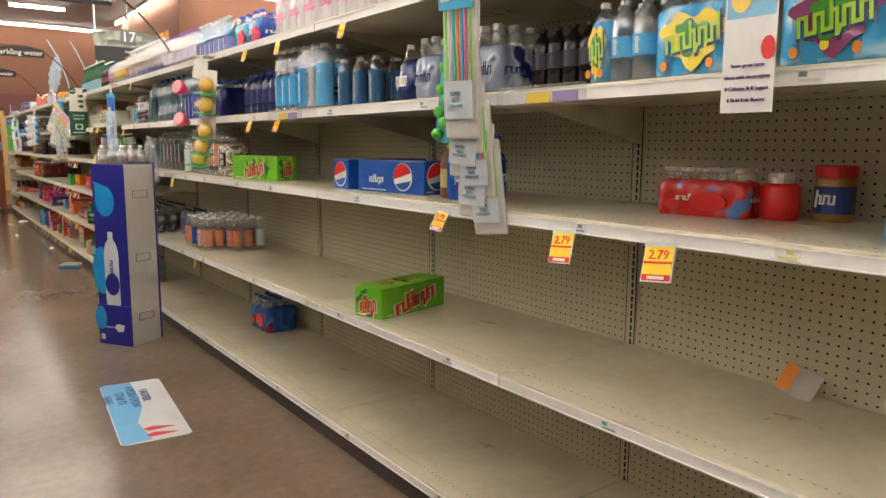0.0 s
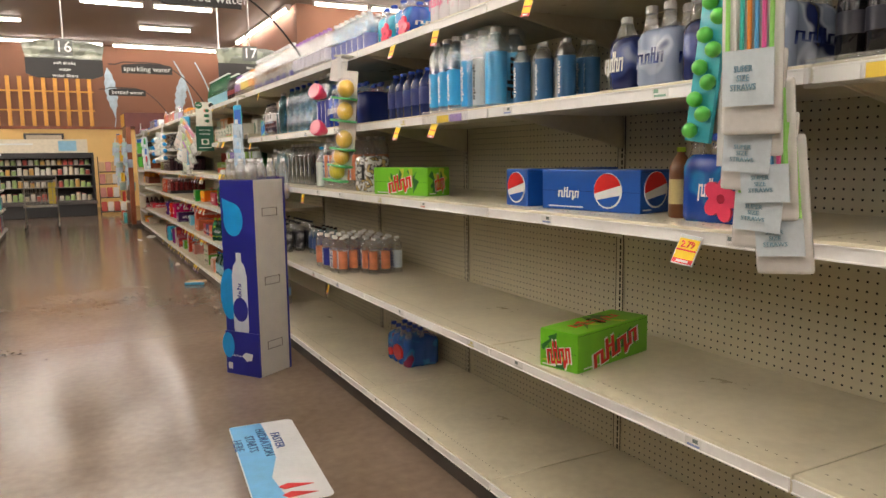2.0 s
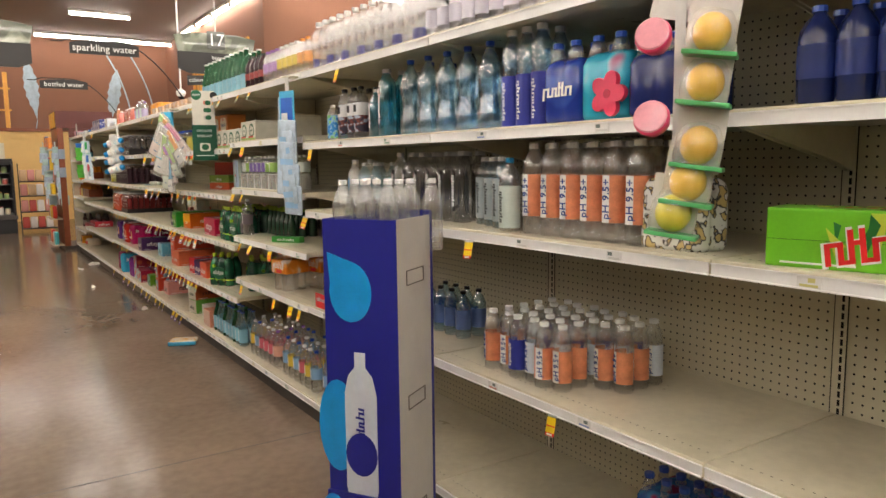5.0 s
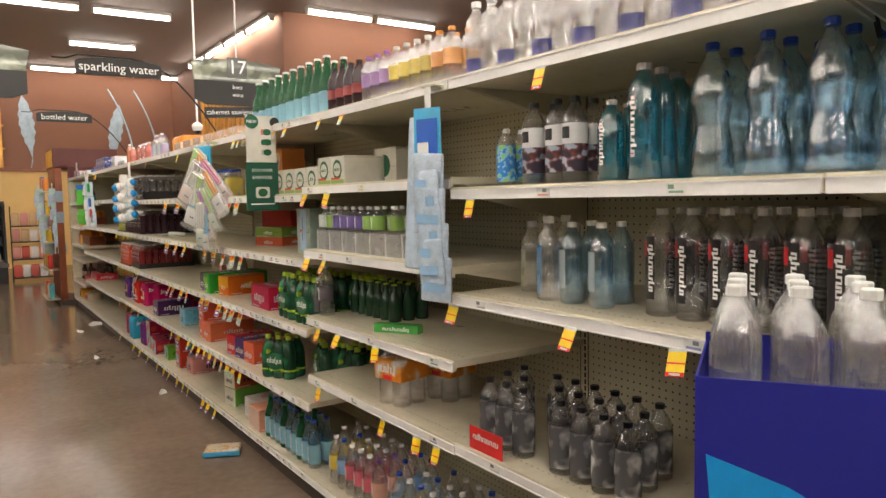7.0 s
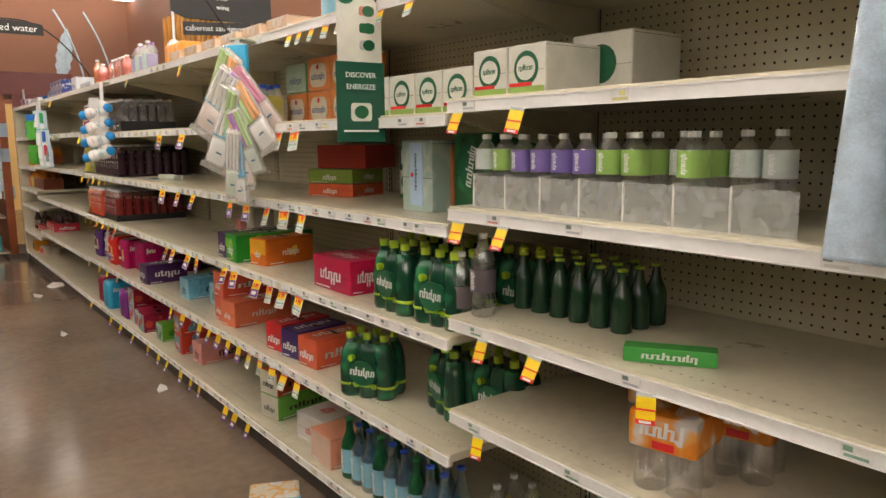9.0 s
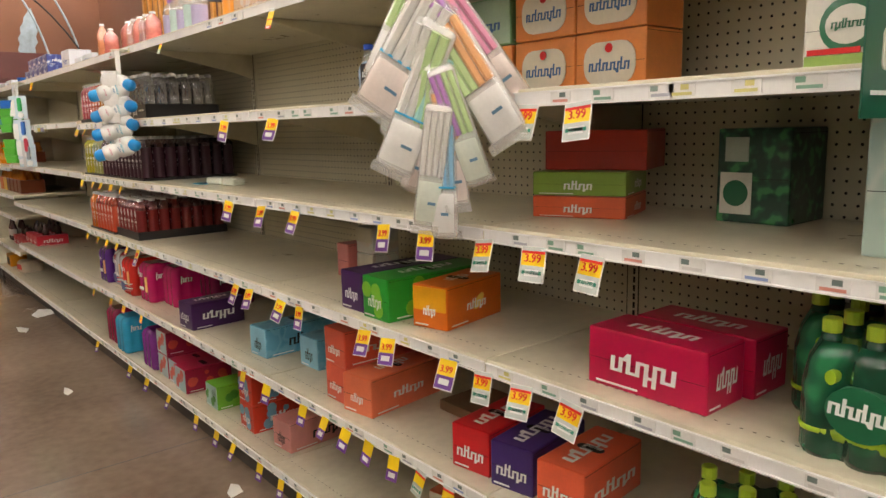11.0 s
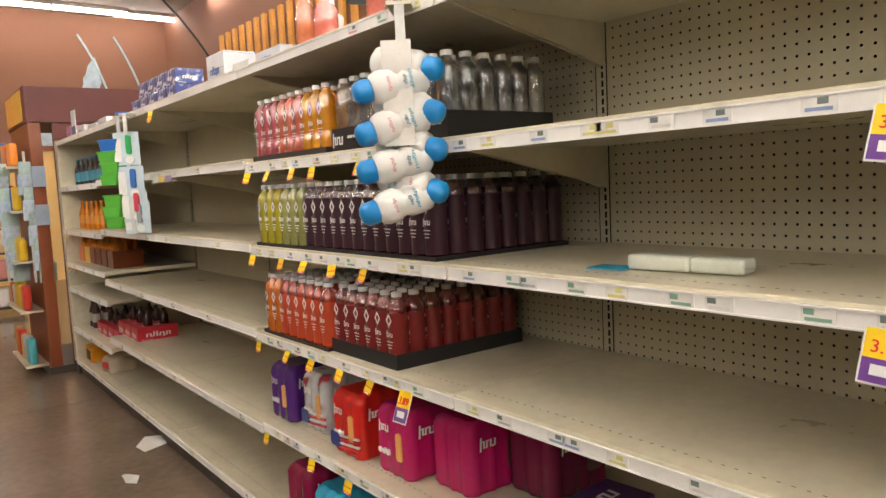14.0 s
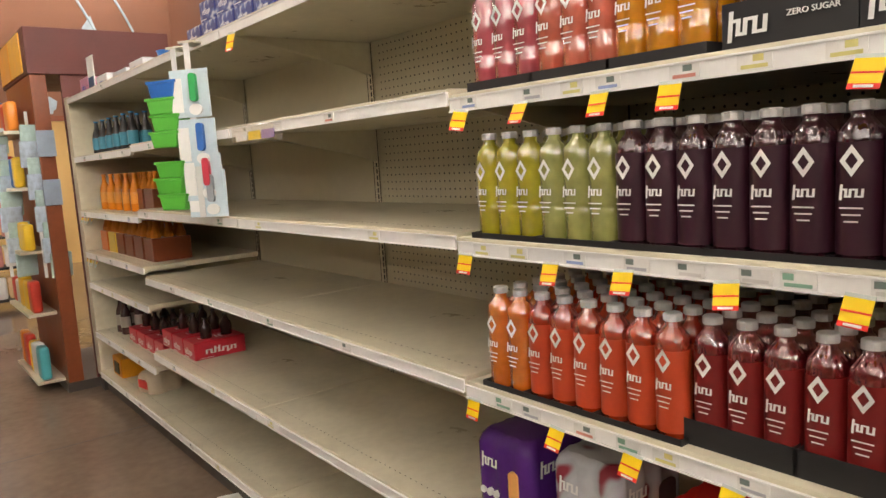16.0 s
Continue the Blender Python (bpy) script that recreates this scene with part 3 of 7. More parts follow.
def lobes(nx, ny, r, h, top=0.82, arc=66):
    """The outline of shrink film drawn over bottles or cans: a bumpy rounded block."""
    d = 2 * r
    pts = []
    n = 7
    for i in range(nx):
        for k in range(n):
            a = radians(270 + arc * (k / (n - 1) - 0.5))
            pts.append(((i - (nx - 1) / 2) * d + r * math.cos(a), r + r * math.sin(a)))
    for j in range(ny):
        for k in range(n):
            a = radians(0 + arc * (k / (n - 1) - 0.5))
            pts.append(((nx - 1) / 2 * d + r * math.cos(a), r + j * d + r * math.sin(a)))
    for i in reversed(range(nx)):
        for k in range(n):
            a = radians(90 + arc * (k / (n - 1) - 0.5))
            pts.append(((i - (nx - 1) / 2) * d + r * math.cos(a), r + (ny - 1) * d + r * math.sin(a)))
    for j in reversed(range(ny)):
        for k in range(n):
            a = radians(180 + arc * (k / (n - 1) - 0.5))
            pts.append((-(nx - 1) / 2 * d + r * math.cos(a), r + j * d + r * math.sin(a)))
    bm = bmesh.new()
    cy = ny * r
    rings = []
    for s, z in ((0.95, 0.0), (1.0, 0.012), (1.0, h * top), (0.93, h * (0.6 + 0.4 * top)), (0.8, h)):
        rings.append([bm.verts.new((px * s, cy + (py - cy) * s, z)) for px, py in pts])
    m = len(pts)
    for a, b in zip(rings, rings[1:]):
        for i in range(m):
            bm.faces.new((a[i], a[(i + 1) % m], b[(i + 1) % m], b[i])).smooth = True
    bm.faces.new(rings[0][::-1])
    bm.faces.new(rings[-1])
    return bm


def wrapped(key, x, y, z, nx, ny, r, h, film, cap=None, label="", mark=None, mark_size=(0.7, 0.35), badge=None, turn=0.0, neck=0.0, group="wrapped packs"):
    """A printed shrink-wrapped pack; the bottle tops stand out of the film when neck is given."""
    def build(m):
        t = thing("wrapped_pack", m, label, "drink pack", group)
        part("wrap", lobes(nx, ny, r, h), film, t, "printed glossy shrink film")
        w = nx * 2 * r
        if mark:
            part("brand_mark", bars(w * mark_size[0], h * mark_size[1], 5, nx + ny), mark, t, "", pose(0, -0.0025, h * 0.5))
            part("brand_mark", bars(ny * 2 * r * 0.7, h * mark_size[1] * 0.8, 5, nx + ny), mark, t, "", pose(w / 2 + 0.0025, ny * r, h * 0.5, 0, 0, 90))
        if badge:
            if badge is PINKF:
                rr = h * 0.34
                pts = [(w * 0.22 + rr * (0.62 + 0.38 * abs(math.cos(2.5 * a))) * math.cos(a), h * 0.36 + rr * (0.62 + 0.38 * abs(math.cos(2.5 * a))) * math.sin(a)) for a in [2 * math.pi * k / 50 for k in range(50)]]
                part("flower", plate(pts, -0.006, 0.01), badge, t, "printed pink hibiscus flower")
                part("flower_heart", plate(oval(rr * 0.2, rr * 0.2, w * 0.22, h * 0.36), -0.0068, 0.0), ink("flower_heart_red", 0.4, 0.01, 0.04), t)
            else:
                part("badge", plate(oval(w * 0.2, h * 0.26, w * 0.1, h * 0.42), -0.006, 0.01), badge, t, "printed fruit motif")
                part("badge", plate(oval(w * 0.09, h * 0.14, -w * 0.28, h * 0.3), -0.005, 0.01), badge, t)
        if neck:
            c = CAPS[cap]
            for i in range(nx):
                for j in range(ny):
                    px, py = (i - (nx - 1) / 2) * 2 * r * 0.97, r + j * 2 * r
                    part("bottle_neck", lathe([(r * 0.75, h * 0.9), (r * 0.5, h + neck * 0.4), (0.014, h + neck * 0.75)], 10, None, px, py), WATER, t, "", None, True)
                    part("cap", lathe([(0.0165, h + neck * 0.7), (0.0165, h + neck), (0.013, h + neck + 0.002)], 10, None, px, py), c, t)
        return t
    return put(key, at(x, y, z, turn), build)


def carton(key, x, y, z, w, d, h, body, end=None, mark=None, size=(0.5, 0.4), flip=False, disc=None, spots=None, label="", turn=0.0, panel=None, group="drink cartons", handle=True, top_mark=True, name="carton"):
    """A printed carton of cans: body with rounded edges, end flaps, glued seams and plain brand shapes."""
    def build(m):
        t = thing(name, m, label, "carton", group)
        part("body", box(-w / 2, w / 2, 0, d, 0, h, 0.005), body, t)
        s = bmesh.new()
        add_box(s, -w / 2 + 0.004, w / 2 - 0.004, -0.0006, 0.0004, h * 0.47, h * 0.476)
        add_box(s, w / 2 - 0.0004, w / 2 + 0.0006, 0.004, d - 0.004, h * 0.94, h * 0.946)
        part("flap_seam", s, DARK, t)
        if end:
            part("end_panel", box(-w / 2 + 0.003, w / 2 - 0.003, -0.0016, 0.0005, 0.004, h - 0.004), end, t, "printed end flap")
        if panel:
            part("print_panel", box(-w * 0.47, w * 0.47, -0.002, 0.0005, h * 0.42, h * 0.96), panel, t)
        big, small = (d, w) if d > w else (w, d)
        if mark or end:
            part("small_print", box(-w * 0.42, -w * 0.05, -0.0022, 0.0002, h * 0.07, h * 0.1), WHITE, t)
            part("small_print", box(w / 2 - 0.0002, w / 2 + 0.001, d * 0.08, d * 0.36, h * 0.07, h * 0.1), WHITE, t)
        if mark:
            rot = 180 if flip else -12 if spots is dark_leaf else 0
            part("brand_mark", bars(w * size[0], h * size[1], 5, 3), mark, t, "", pose(-0.2 * w if disc else 0, -0.0036, h * 0.42, 0, rot, 0))
            part("brand_mark", bars(d * size[0], h * size[1], 5, 3), mark, t, "", pose(w / 2 + 0.003, d / 2, h * 0.45, 0, 0, 90) @ pose(0, 0, 0, 0, rot, 0))
            if top_mark:
                part("brand_mark", bars(big * size[0], small * 0.4, 5, 3), mark, t, "", pose(0, d / 2, h + 0.0008, -90, 0, 0) @ pose(0, 0, 0, 0, 90 if d > w else 0, 0))
        if disc:
            rr = h * 0.42
            for mm in (pose(w * 0.2 if w > d else 0, -0.002, h * 0.5), pose(w / 2 + 0.002, d * 0.5, h * 0.54, 0, 0, 90)):
                part("disc", plate(oval(rr, rr), -0.001, 0.0015), WHITE, t, "", mm)
                part("disc_top", plate(oval(rr * 0.97, rr * 0.97, 0, 0, 12, 20, 190), -0.0018, 0.001), disc, t, "", mm)
                part("disc_base", plate(oval(rr * 0.9, rr * 0.9, 0, 0, 12, 215, 345), -0.0018, 0.001), body, t, "", mm)
        if spots is dark_leaf:
            rng = random.Random(int(w * 1000))
            for k in range(9):
                q, b = rng.uniform(0.25, 0.5) * h, rng.uniform(0, 6.28)
                tri = [(q * rng.uniform(0.5, 1.0) * math.cos(b + o), q * rng.uniform(0.5, 1.0) * math.sin(b + o)) for o in (0.0, 2.5, 3.3)]
                for half, tall, face in ((w / 2, h, pose(0, -0.0006 - 0.0002 * k, 0)), (d / 2, h, pose(w / 2 + 0.0003 + 0.0002 * k, d / 2, 0, 0, 0, 90)), (w / 2, d, pose(0, 0, h + 0.0003 + 0.0001 * k, -90))):
                    cx, cz = rng.uniform(-0.6, 0.6) * half, rng.uniform(0.25, 0.75) * tall
                    pts = [(max(-half + 0.006, min(half - 0.006, cx + px)), max(0.006, min(tall - 0.006, cz + pz))) for px, pz in tri]
                    part("printed_shard", plate(pts, -0.0003, 0.0002), (spots, MATS["yellow_shard"])[k % 3 == 2], t, "", face)
            for mm, ww in ((pose(0, -0.0031, h * 0.42, 0, -12, 0), w), (pose(w / 2 + 0.0025, d / 2, h * 0.45, 0, 0, 90) @ pose(0, 0, 0, 0, -12, 0), d)):
                part("mark_outline", bars(ww * size[0] * 1.08, h * size[1] * 1.15, 5, 3), WHITE, t, "", mm)
        elif spots:
            rng = random.Random(int(w * 1000 + h * 999))
            for k in range(6):
                q = rng.uniform(0.08, 0.2) * h
                part("printed_spot", plate(oval(q, q, 0, 0, 12), -0.0008, 0.0003), spots, t, "", pose(rng.uniform(-0.38, 0.38) * w, -0.0008 - 0.0003 * k, rng.uniform(0.2, 0.8) * h))
                part("printed_spot", plate(oval(q, q, 0, 0, 12), -0.0008, 0.0003), spots, t, "", pose(w / 2 + 0.0002 + 0.0003 * k, rng.uniform(0.12, 0.88) * d, rng.uniform(0.2, 0.8) * h, 0, 0, 90))
        if handle and d > 0.2:
            part("handle_slot", plate(rounded(0.075, 0.026, 0.0125), -0.0006, 0.0008), DARK, t, "", pose(0, d * 0.5, h + 0.0002, -90))
        return t
    return put(key, at(x, y, z, turn), build)


# ---- first stretch: the soda bays ----
LIME = ink("lime_carton", 0.16, 0.52, 0.02)
BLUEC = ink("royal_blue_carton", 0.01, 0.09, 0.42)
REDI = ink("bright_red_ink", 0.7, 0.02, 0.02)
dark_leaf = ink("dark_green_ink", 0.02, 0.16, 0.03)
ink("yellow_shard", 0.5, 0.6, 0.05)
carton("dew", 1.365, 2.50, 0.645, 0.15, 0.395, 0.125, LIME, None, REDI, (0.62, 0.62), label="lime green soda can carton with red brand shapes, standing crooked", spots=dark_leaf, turn=15)
carton("dewup", 1.395, 3.76, 1.146, 0.40, 0.132, 0.128, LIME, None, REDI, (0.42, 0.6), label="lime green soda can carton with red brand shapes", spots=dark_leaf, turn=14)
carton("pep1", 1.42, 2.82, 1.146, 0.135, 0.4, 0.128, BLUEC, None, None, disc=REDI, label="royal blue cola can carton seen at its end")
carton("pep2", 1.455, 2.475, 1.146, 0.4, 0.135, 0.128, BLUEC, None, WHITE, (0.22, 0.28), disc=REDI, label="royal blue cola can carton with a red and white disc", turn=9, top_mark=False)
FIJIB = printed("blue_flower_film", (0.01, 0.06, 0.35), (0.02, 0.22, 0.55), (0.01, 0.05, 0.3), 9)
PINKF = ink("hibiscus_pink", 0.75, 0.05, 0.12)
wrapped("fiji6", 1.44, 1.99, 1.146, 3, 2, 0.034, 0.17, FIJIB, "blue", "blue film-wrapped water bottle pack with a pink flower", WHITE, (0.3, 0.3), PINKF, neck=0.05)
bottle("amber", 1.47, 2.14, 1.146, 0.19, 0.03, "plain", ink("tea_bottle", 0.16, 0.06, 0.02), "lime", ink("tea_label", 0.55, 0.45, 0.2), label="small amber drink bottle with a green cap")
BERRY = printed("berry_film", (0.62, 0.02, 0.02), (0.7, 0.06, 0.05), (0.1, 0.25, 0.6), 16)
wrapped("berry", 1.66, 1.21, 1.146, 5, 2, 0.027, 0.1, BERRY, "grey", "red and blue film-wrapped berry drink bottle pack", WHITE, (0.5, 0.2), REDI, neck=0.03, turn=6)
ob = thing("cup_pack", at(1.72, 1.04, 1.146), "red round drink multipack with clear cups", "drink pack")
part("ring", lathe([(0.045, 0.0), (0.05, 0.01), (0.05, 0.085), (0.04, 0.095)], 18, None, 0, 0.05), REDI, ob, "", None, True)
part("cup", lathe([(0.03, 0.095), (0.033, 0.11), (0.03, 0.12)], 14, None, 0, 0.05), WHITE, ob)
ob = thing("peanut_butter_jar", at(1.8, 0.94, 1.146), "jar of peanut butter with a red lid", "jar")
part("glass", lathe([(0.044, 0), (0.048, 0.008), (0.048, 0.105), (0.043, 0.115)], 18, None, 0, 0.05), ink("peanut_butter", 0.38, 0.2, 0.06), ob, "", None, True)
part("paper_label", lathe([(0.0487, 0.02), (0.0487, 0.09)], 18, None, 0, 0.05), ink("jar_label_navy", 0.03, 0.06, 0.25), ob)
part("brand_mark", bars(0.05, 0.04, 3, 2, 0.0, 0, 0.06), WHITE, ob)
part("lid", lathe([(0.049, 0.112), (0.05, 0.116), (0.05, 0.14), (0.046, 0.143)], 18, None, 0, 0.05), REDI, ob)
wrapped("sky_edge", 1.45, 0.555, 1.146, 3, 2, 0.035, 0.13, ink("sky_film", 0.05, 0.3, 0.7), "white", "pale blue film-wrapped bottle pack", neck=0.06)
ob = thing("torn_card", at(1.86, 1.02, 0.648, 10), "torn orange and white advertising card leaning on the back panel", "card")
part("sheet", box(-0.05, 0.05, 0.0, 0.002, 0.0, 0.085), GREYC, ob, "", pose(0, 0, 0.004, -22, 20, 0))
part("print", box(-0.049, -0.012, -0.0012, 0.0, 0.004, 0.081), GOLDTAG, ob, "faded orange print", pose(0, 0, 0.004, -22, 20, 0))
PAIL = printed("blue_berry_film", (0.02, 0.1, 0.42), (0.03, 0.22, 0.6), (0.25, 0.02, 0.1), 12)
pk = wrapped("pop_low", 1.66, 4.45, DECK, 4, 3, 0.036, 0.17, PAIL, "blue", "dark blue film-wrapped soda bottle pack at the back of the shelf", None, badge=REDI, neck=0.05)
SPL = printed("splash_film_yellow", (0.02, 0.28, 0.7), (0.1, 0.42, 0.75), (0.75, 0.62, 0.05), 11)
SPL2 = printed("splash_film_green", (0.03, 0.3, 0.7), (0.75, 0.6, 0.06), (0.1, 0.45, 0.08), 10)
SPL3 = printed("splash_film_grape", (0.02, 0.22, 0.62), (0.2, 0.05, 0.12), (0.1, 0.4, 0.1), 10)
MLIME = ink("lime_ink", 0.35, 0.6, 0.03)
LEMON = ink("lemon_ink", 0.8, 0.62, 0.03)
LEAFG = ink("leaf_ink", 0.06, 0.3, 0.03)
SKYF = printed("sky_splash_film", (0.06, 0.38, 0.72), (0.16, 0.5, 0.78), (0.5, 0.72, 0.85), 14)


def splash_pack(key, y, nx, ny, burst, label, x=1.4):
    """Clear bottles in a low printed film with a burst-shaped motif on its front."""
    def build(m):
        r, h = 0.034, 0.205
        t = thing("splash_pack", m, label, "drink pack", "flavoured water packs")
        for i in range(nx):
            for j in range(ny):
                bottle_parts(t, "plain", h, r, WATER, "white", None, (0.3, 0.6), pose((i - (nx - 1) / 2) * r * 2, r + j * r * 2, 0.002))
        part("wrap", lobes(nx, ny, r * 1.03, 0.165, 0.9), SKYF, t, "light blue printed film")
        rng = random.Random(nx + len(key))
        w = nx * r * 2
        for q, (mm, sc) in enumerate(((burst, 1.0), (LEAFG, 0.62))):
            pts = []
            for k in range(36):
                b = 2 * math.pi * k / 36
                rr = sc * (0.8 + 0.14 * math.sin(3 * b + q) + 0.1 * math.sin(7 * b + 2 * q) + rng.uniform(-0.04, 0.04))
                pts.append((rr * w * 0.47 * math.cos(b) + 0.08 * w, 0.088 + rr * 0.075 * math.sin(b)))
            part("splash_print", plate(pts, -0.0045 - 0.0012 * q, -0.003), mm, t, "printed fruit splash")
        tilt = pose(0.06 * w, 0, 0.088, 0, -9, 0)
        part("mark_shadow", bars(w * 0.74, 0.078, max(3, 2 * nx), 5, -0.0066, 0.002, -0.002), ink("splash_navy", 0.01, 0.03, 0.12), t, "", tilt)
        part("brand_mark", bars(w * 0.7, 0.066, max(3, 2 * nx), 5, -0.0076), MLIME, t, "", tilt)
        for k in range(3):
            part("printed_drop", plate(oval(0.009, 0.011, (k - 1) * w * 0.3, 0.026 + 0.01 * (k % 2)), -0.0055, -0.004), (GOLDTAG, LEMON, GOLDTAG)[k], t)
        return t
    return put(key, at(x, y, 1.495), build)


splash_pack("spl1", 1.36, 1, 3, LEMON, "clear flavoured water pack in blue and yellow film")
for i, yy in enumerate((1.295, 1.225)):
    bottle("splb", 1.4, yy, 1.495, 0.205, 0.034, "plain", WATER, "white", ink("splash_label", 0.1, 0.45, 0.8), (0.3, 0.55), "clear flavoured water bottle with a light blue label", "w")
    bottle("splb", 1.47, yy, 1.495, 0.205, 0.034, "plain", WATER, "white", label="")
splash_pack("spl2", 1.08, 3, 2, LEMON, "light blue film-wrapped flavoured water pack with citrus print")
splash_pack("spl3", 0.76, 3, 2, ink("grape_ink", 0.22, 0.03, 0.12), "blue film-wrapped flavoured water pack with grape print", 1.39)
splash_pack("spl2", 0.5, 3, 2, LEMON, "")
NAVY = printed("navy_forest_film", (0.012, 0.02, 0.1), (0.05, 0.08, 0.25), (0.35, 0.4, 0.55), 10)
FROST = printed("frost_forest_film", (0.3, 0.36, 0.5), (0.5, 0.55, 0.66), (0.02, 0.03, 0.12), 12)
wrapped("deer1", 1.4, 2.30, 1.495, 1, 3, 0.045, 0.15, NAVY, "grey", "navy film-wrapped spring water pack with white lettering shapes", WHITE, (0.8, 0.4), neck=0.05)
wrapped("deer2", 1.4, 2.16, 1.495, 2, 3, 0.034, 0.15, FROST, "grey", "frosty grey film-wrapped spring water pack", mark=NAVY, mark_size=(0.7, 0.3), neck=0.06)
wrapped("deer3", 1.4, 2.0, 1.495, 2, 3, 0.034, 0.15, NAVY, "grey", "navy film-wrapped spring water pack", neck=0.06)
wrapped("deer2", 1.4, 1.83, 1.495, 2, 3, 0.034, 0.15, FROST, "grey")
pack("dark_soda", 1.5, 1.6, 1.495, 4, 3, 0.19, 0.032, "plain", ink("black_cola", 0.012, 0.01, 0.012, 0.1), "black", ink("cola_label", 0.05, 0.05, 0.07), (0.35, 0.6), "black cola bottle pack standing at the back")
pack("corepack", 1.375, 3.31, 1.495, 3, 2, 0.285, 0.039, "slim", BLUEW, "grey", ink("core_band", 0.03, 0.35, 0.7), (0.08, 0.55), "tall bluish water bottle pack with light blue labels", "w")
t = thing("bottle_pack", at(1.375, 3.03, 1.495, 4), "film-wrapped tall water bottle pack with blue and pale labels", "bottle pack", "bottle packs")
for i in range(3):
    for j in range(2):
        lab = (ink("core_azure", 0.02, 0.3, 0.66), ink("core_frost", 0.42, 0.47, 0.48), ink("core_sky", 0.05, 0.4, 0.75))[i]
        b = bottle_parts(t, "slim", 0.275, 0.04, BLUEW, "grey", lab, (0.03, 0.64 + 0.05 * (i == 2)), pose((i - 1) * 0.0805, 0.04 + j * 0.081, 0.002), "k" if i == 1 else "w" if i == 0 else "")
p = part("clear_wrap", lobes(3, 2, 0.0415, 0.285, 0.86), FILM, t, "clear shrink film")
p.visible_shadow = False
part("brand_mark", bars(0.15, 0.05, 4, 4), BLACK, t, "", pose(0.1245, 0.082, 0.1, 0, 0, 90) @ pose(0, 0, 0, 0, -90, 0))
# the blue label here is a darker copy, toned for the shelf shade
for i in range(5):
    bottle("coredark%d" % (i % 2), 1.43 + 0.034 * (i % 2) + 0.01 * i, 2.845 - 0.05 * i, 1.495, 0.2 + 0.001 * (i % 2), 0.03, "slim", SMOKE, "grey", (ink("core_blue_shaded", 0.03, 0.12, 0.26), ink("core_grey", 0.3, 0.31, 0.32))[i % 2], (0.04, 0.72), ("water bottle, blue label darkened for shade", "water bottle with a grey label")[i % 2] + " behind the shelf edge", "" if i % 2 else "w")
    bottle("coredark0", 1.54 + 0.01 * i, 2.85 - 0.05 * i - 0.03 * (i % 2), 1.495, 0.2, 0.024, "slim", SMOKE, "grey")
# bottle and label colours are darkened for the shade of the shelf
pack("navypack", 1.42, 3.75, 1.495, 5, 3, 0.21, 0.042, "plain", ink("shaded_navy_bottle", 0.01, 0.02, 0.1, 0.12), "blue", ink("shaded_navy_band", 0.015, 0.03, 0.16), (0.25, 0.6), "navy water bottle pack darkened in colour for shelf shade")
NAVW = printed("navy_flower_film", (0.015, 0.04, 0.3), (0.03, 0.08, 0.42), (0.02, 0.05, 0.34), 8)
TEALF = printed("teal_flower_film", (0.02, 0.33, 0.5), (0.05, 0.45, 0.6), (0.5, 0.04, 0.12), 7)
wrapped("nv1", 1.4, 4.34, 1.495, 2, 3, 0.045, 0.17, ink("deep_navy_film", 0.01, 0.02, 0.13, 0.2), "blue", "deep navy film-wrapped water bottle pack", neck=0.04)
wrapped("fj1", 1.4, 4.52, 1.495, 2, 3, 0.044, 0.19, TEALF, "blue", "teal film-wrapped water bottle pack with a pink flower", None, badge=PINKF, neck=0.05)
wrapped("fj2", 1.4, 4.69, 1.495, 2, 3, 0.04, 0.19, NAVW, "blue", "deep blue film-wrapped water bottle pack with white lettering shapes", WHITE, (0.8, 0.24), neck=0.05)
INDIGO = ink("indigo_band", 0.03, 0.04, 0.3)
for i, yy in enumerate((4.8, 4.875, 4.95)):
    for j in range(2):
        bottle("ever", 1.4 + 0.085 * j, yy + 0.01 * j, 1.495, 0.315, 0.036, "slim", BLUEW, "white", INDIGO, (0.0, 0.52), "tall clear water bottle with an indigo lower label", "w")
for i in range(5):
    for j in range(3):
        bottle("hourglass", 1.395 + 0.105 * j, 5.08 + 0.135 * i + 0.012 * (j % 2), 1.495, 0.3, 0.047, "waist", BLUEW, "blue", None, (0.42, 0.6), "tall hourglass clear water bottle with a blue cap")
for j in range(3):
    bottle("tealb", 1.395 + 0.09 * j, 5.81 + 0.02 * j, 1.495, 0.285, 0.04, "slim", TEALW, "grey", None, (0.1, 0.8), "teal slim water bottle with a grey cap", "w")
    bottle("tealshort", 1.41 + 0.09 * j, 5.93 + 0.02 * j, 1.495, 0.21, 0.037, "plain", TEALW, "grey", None, (0.1, 0.8), "short teal water bottle with a grey cap", "w")
SMK = printed("smoky_label", (0.05, 0.04, 0.06), (0.16, 0.05, 0.04), (0.35, 0.4, 0.5), 34)
for i, yy in enumerate((6.05, 6.12, 6.22)):
    for j in range(2):
        b = bottle("lifeb", 1.395 + 0.085 * j, yy + 0.012 * j, 1.495, 0.235, 0.036, "plain", SMOKE, "black", ink("life_white", 0.66, 0.66, 0.66), (0.44, 0.68), "water bottle with a dark art label and a black cap")
        if i == j == 0:
            part("art_band", arc_shell(0.0366, 0.028, 0.103, -215, 35), SMK, b, "printed dark art band")
            part("black_block", arc_shell(0.0372, 0.118, 0.15, -112, -68, 5), BLACKC, b)
for j in range(3):
    bottle("dots", 1.395 + 0.07 * j, 6.345 + 0.01 * j, 1.495, 0.17, 0.03, "plain", WATER, "white", printed("dotted_label", (0.05, 0.25, 0.65), (0.3, 0.55, 0.8), (0.25, 0.6, 0.2), 60), (0.05, 0.7), "small bottle with a dotted blue label")

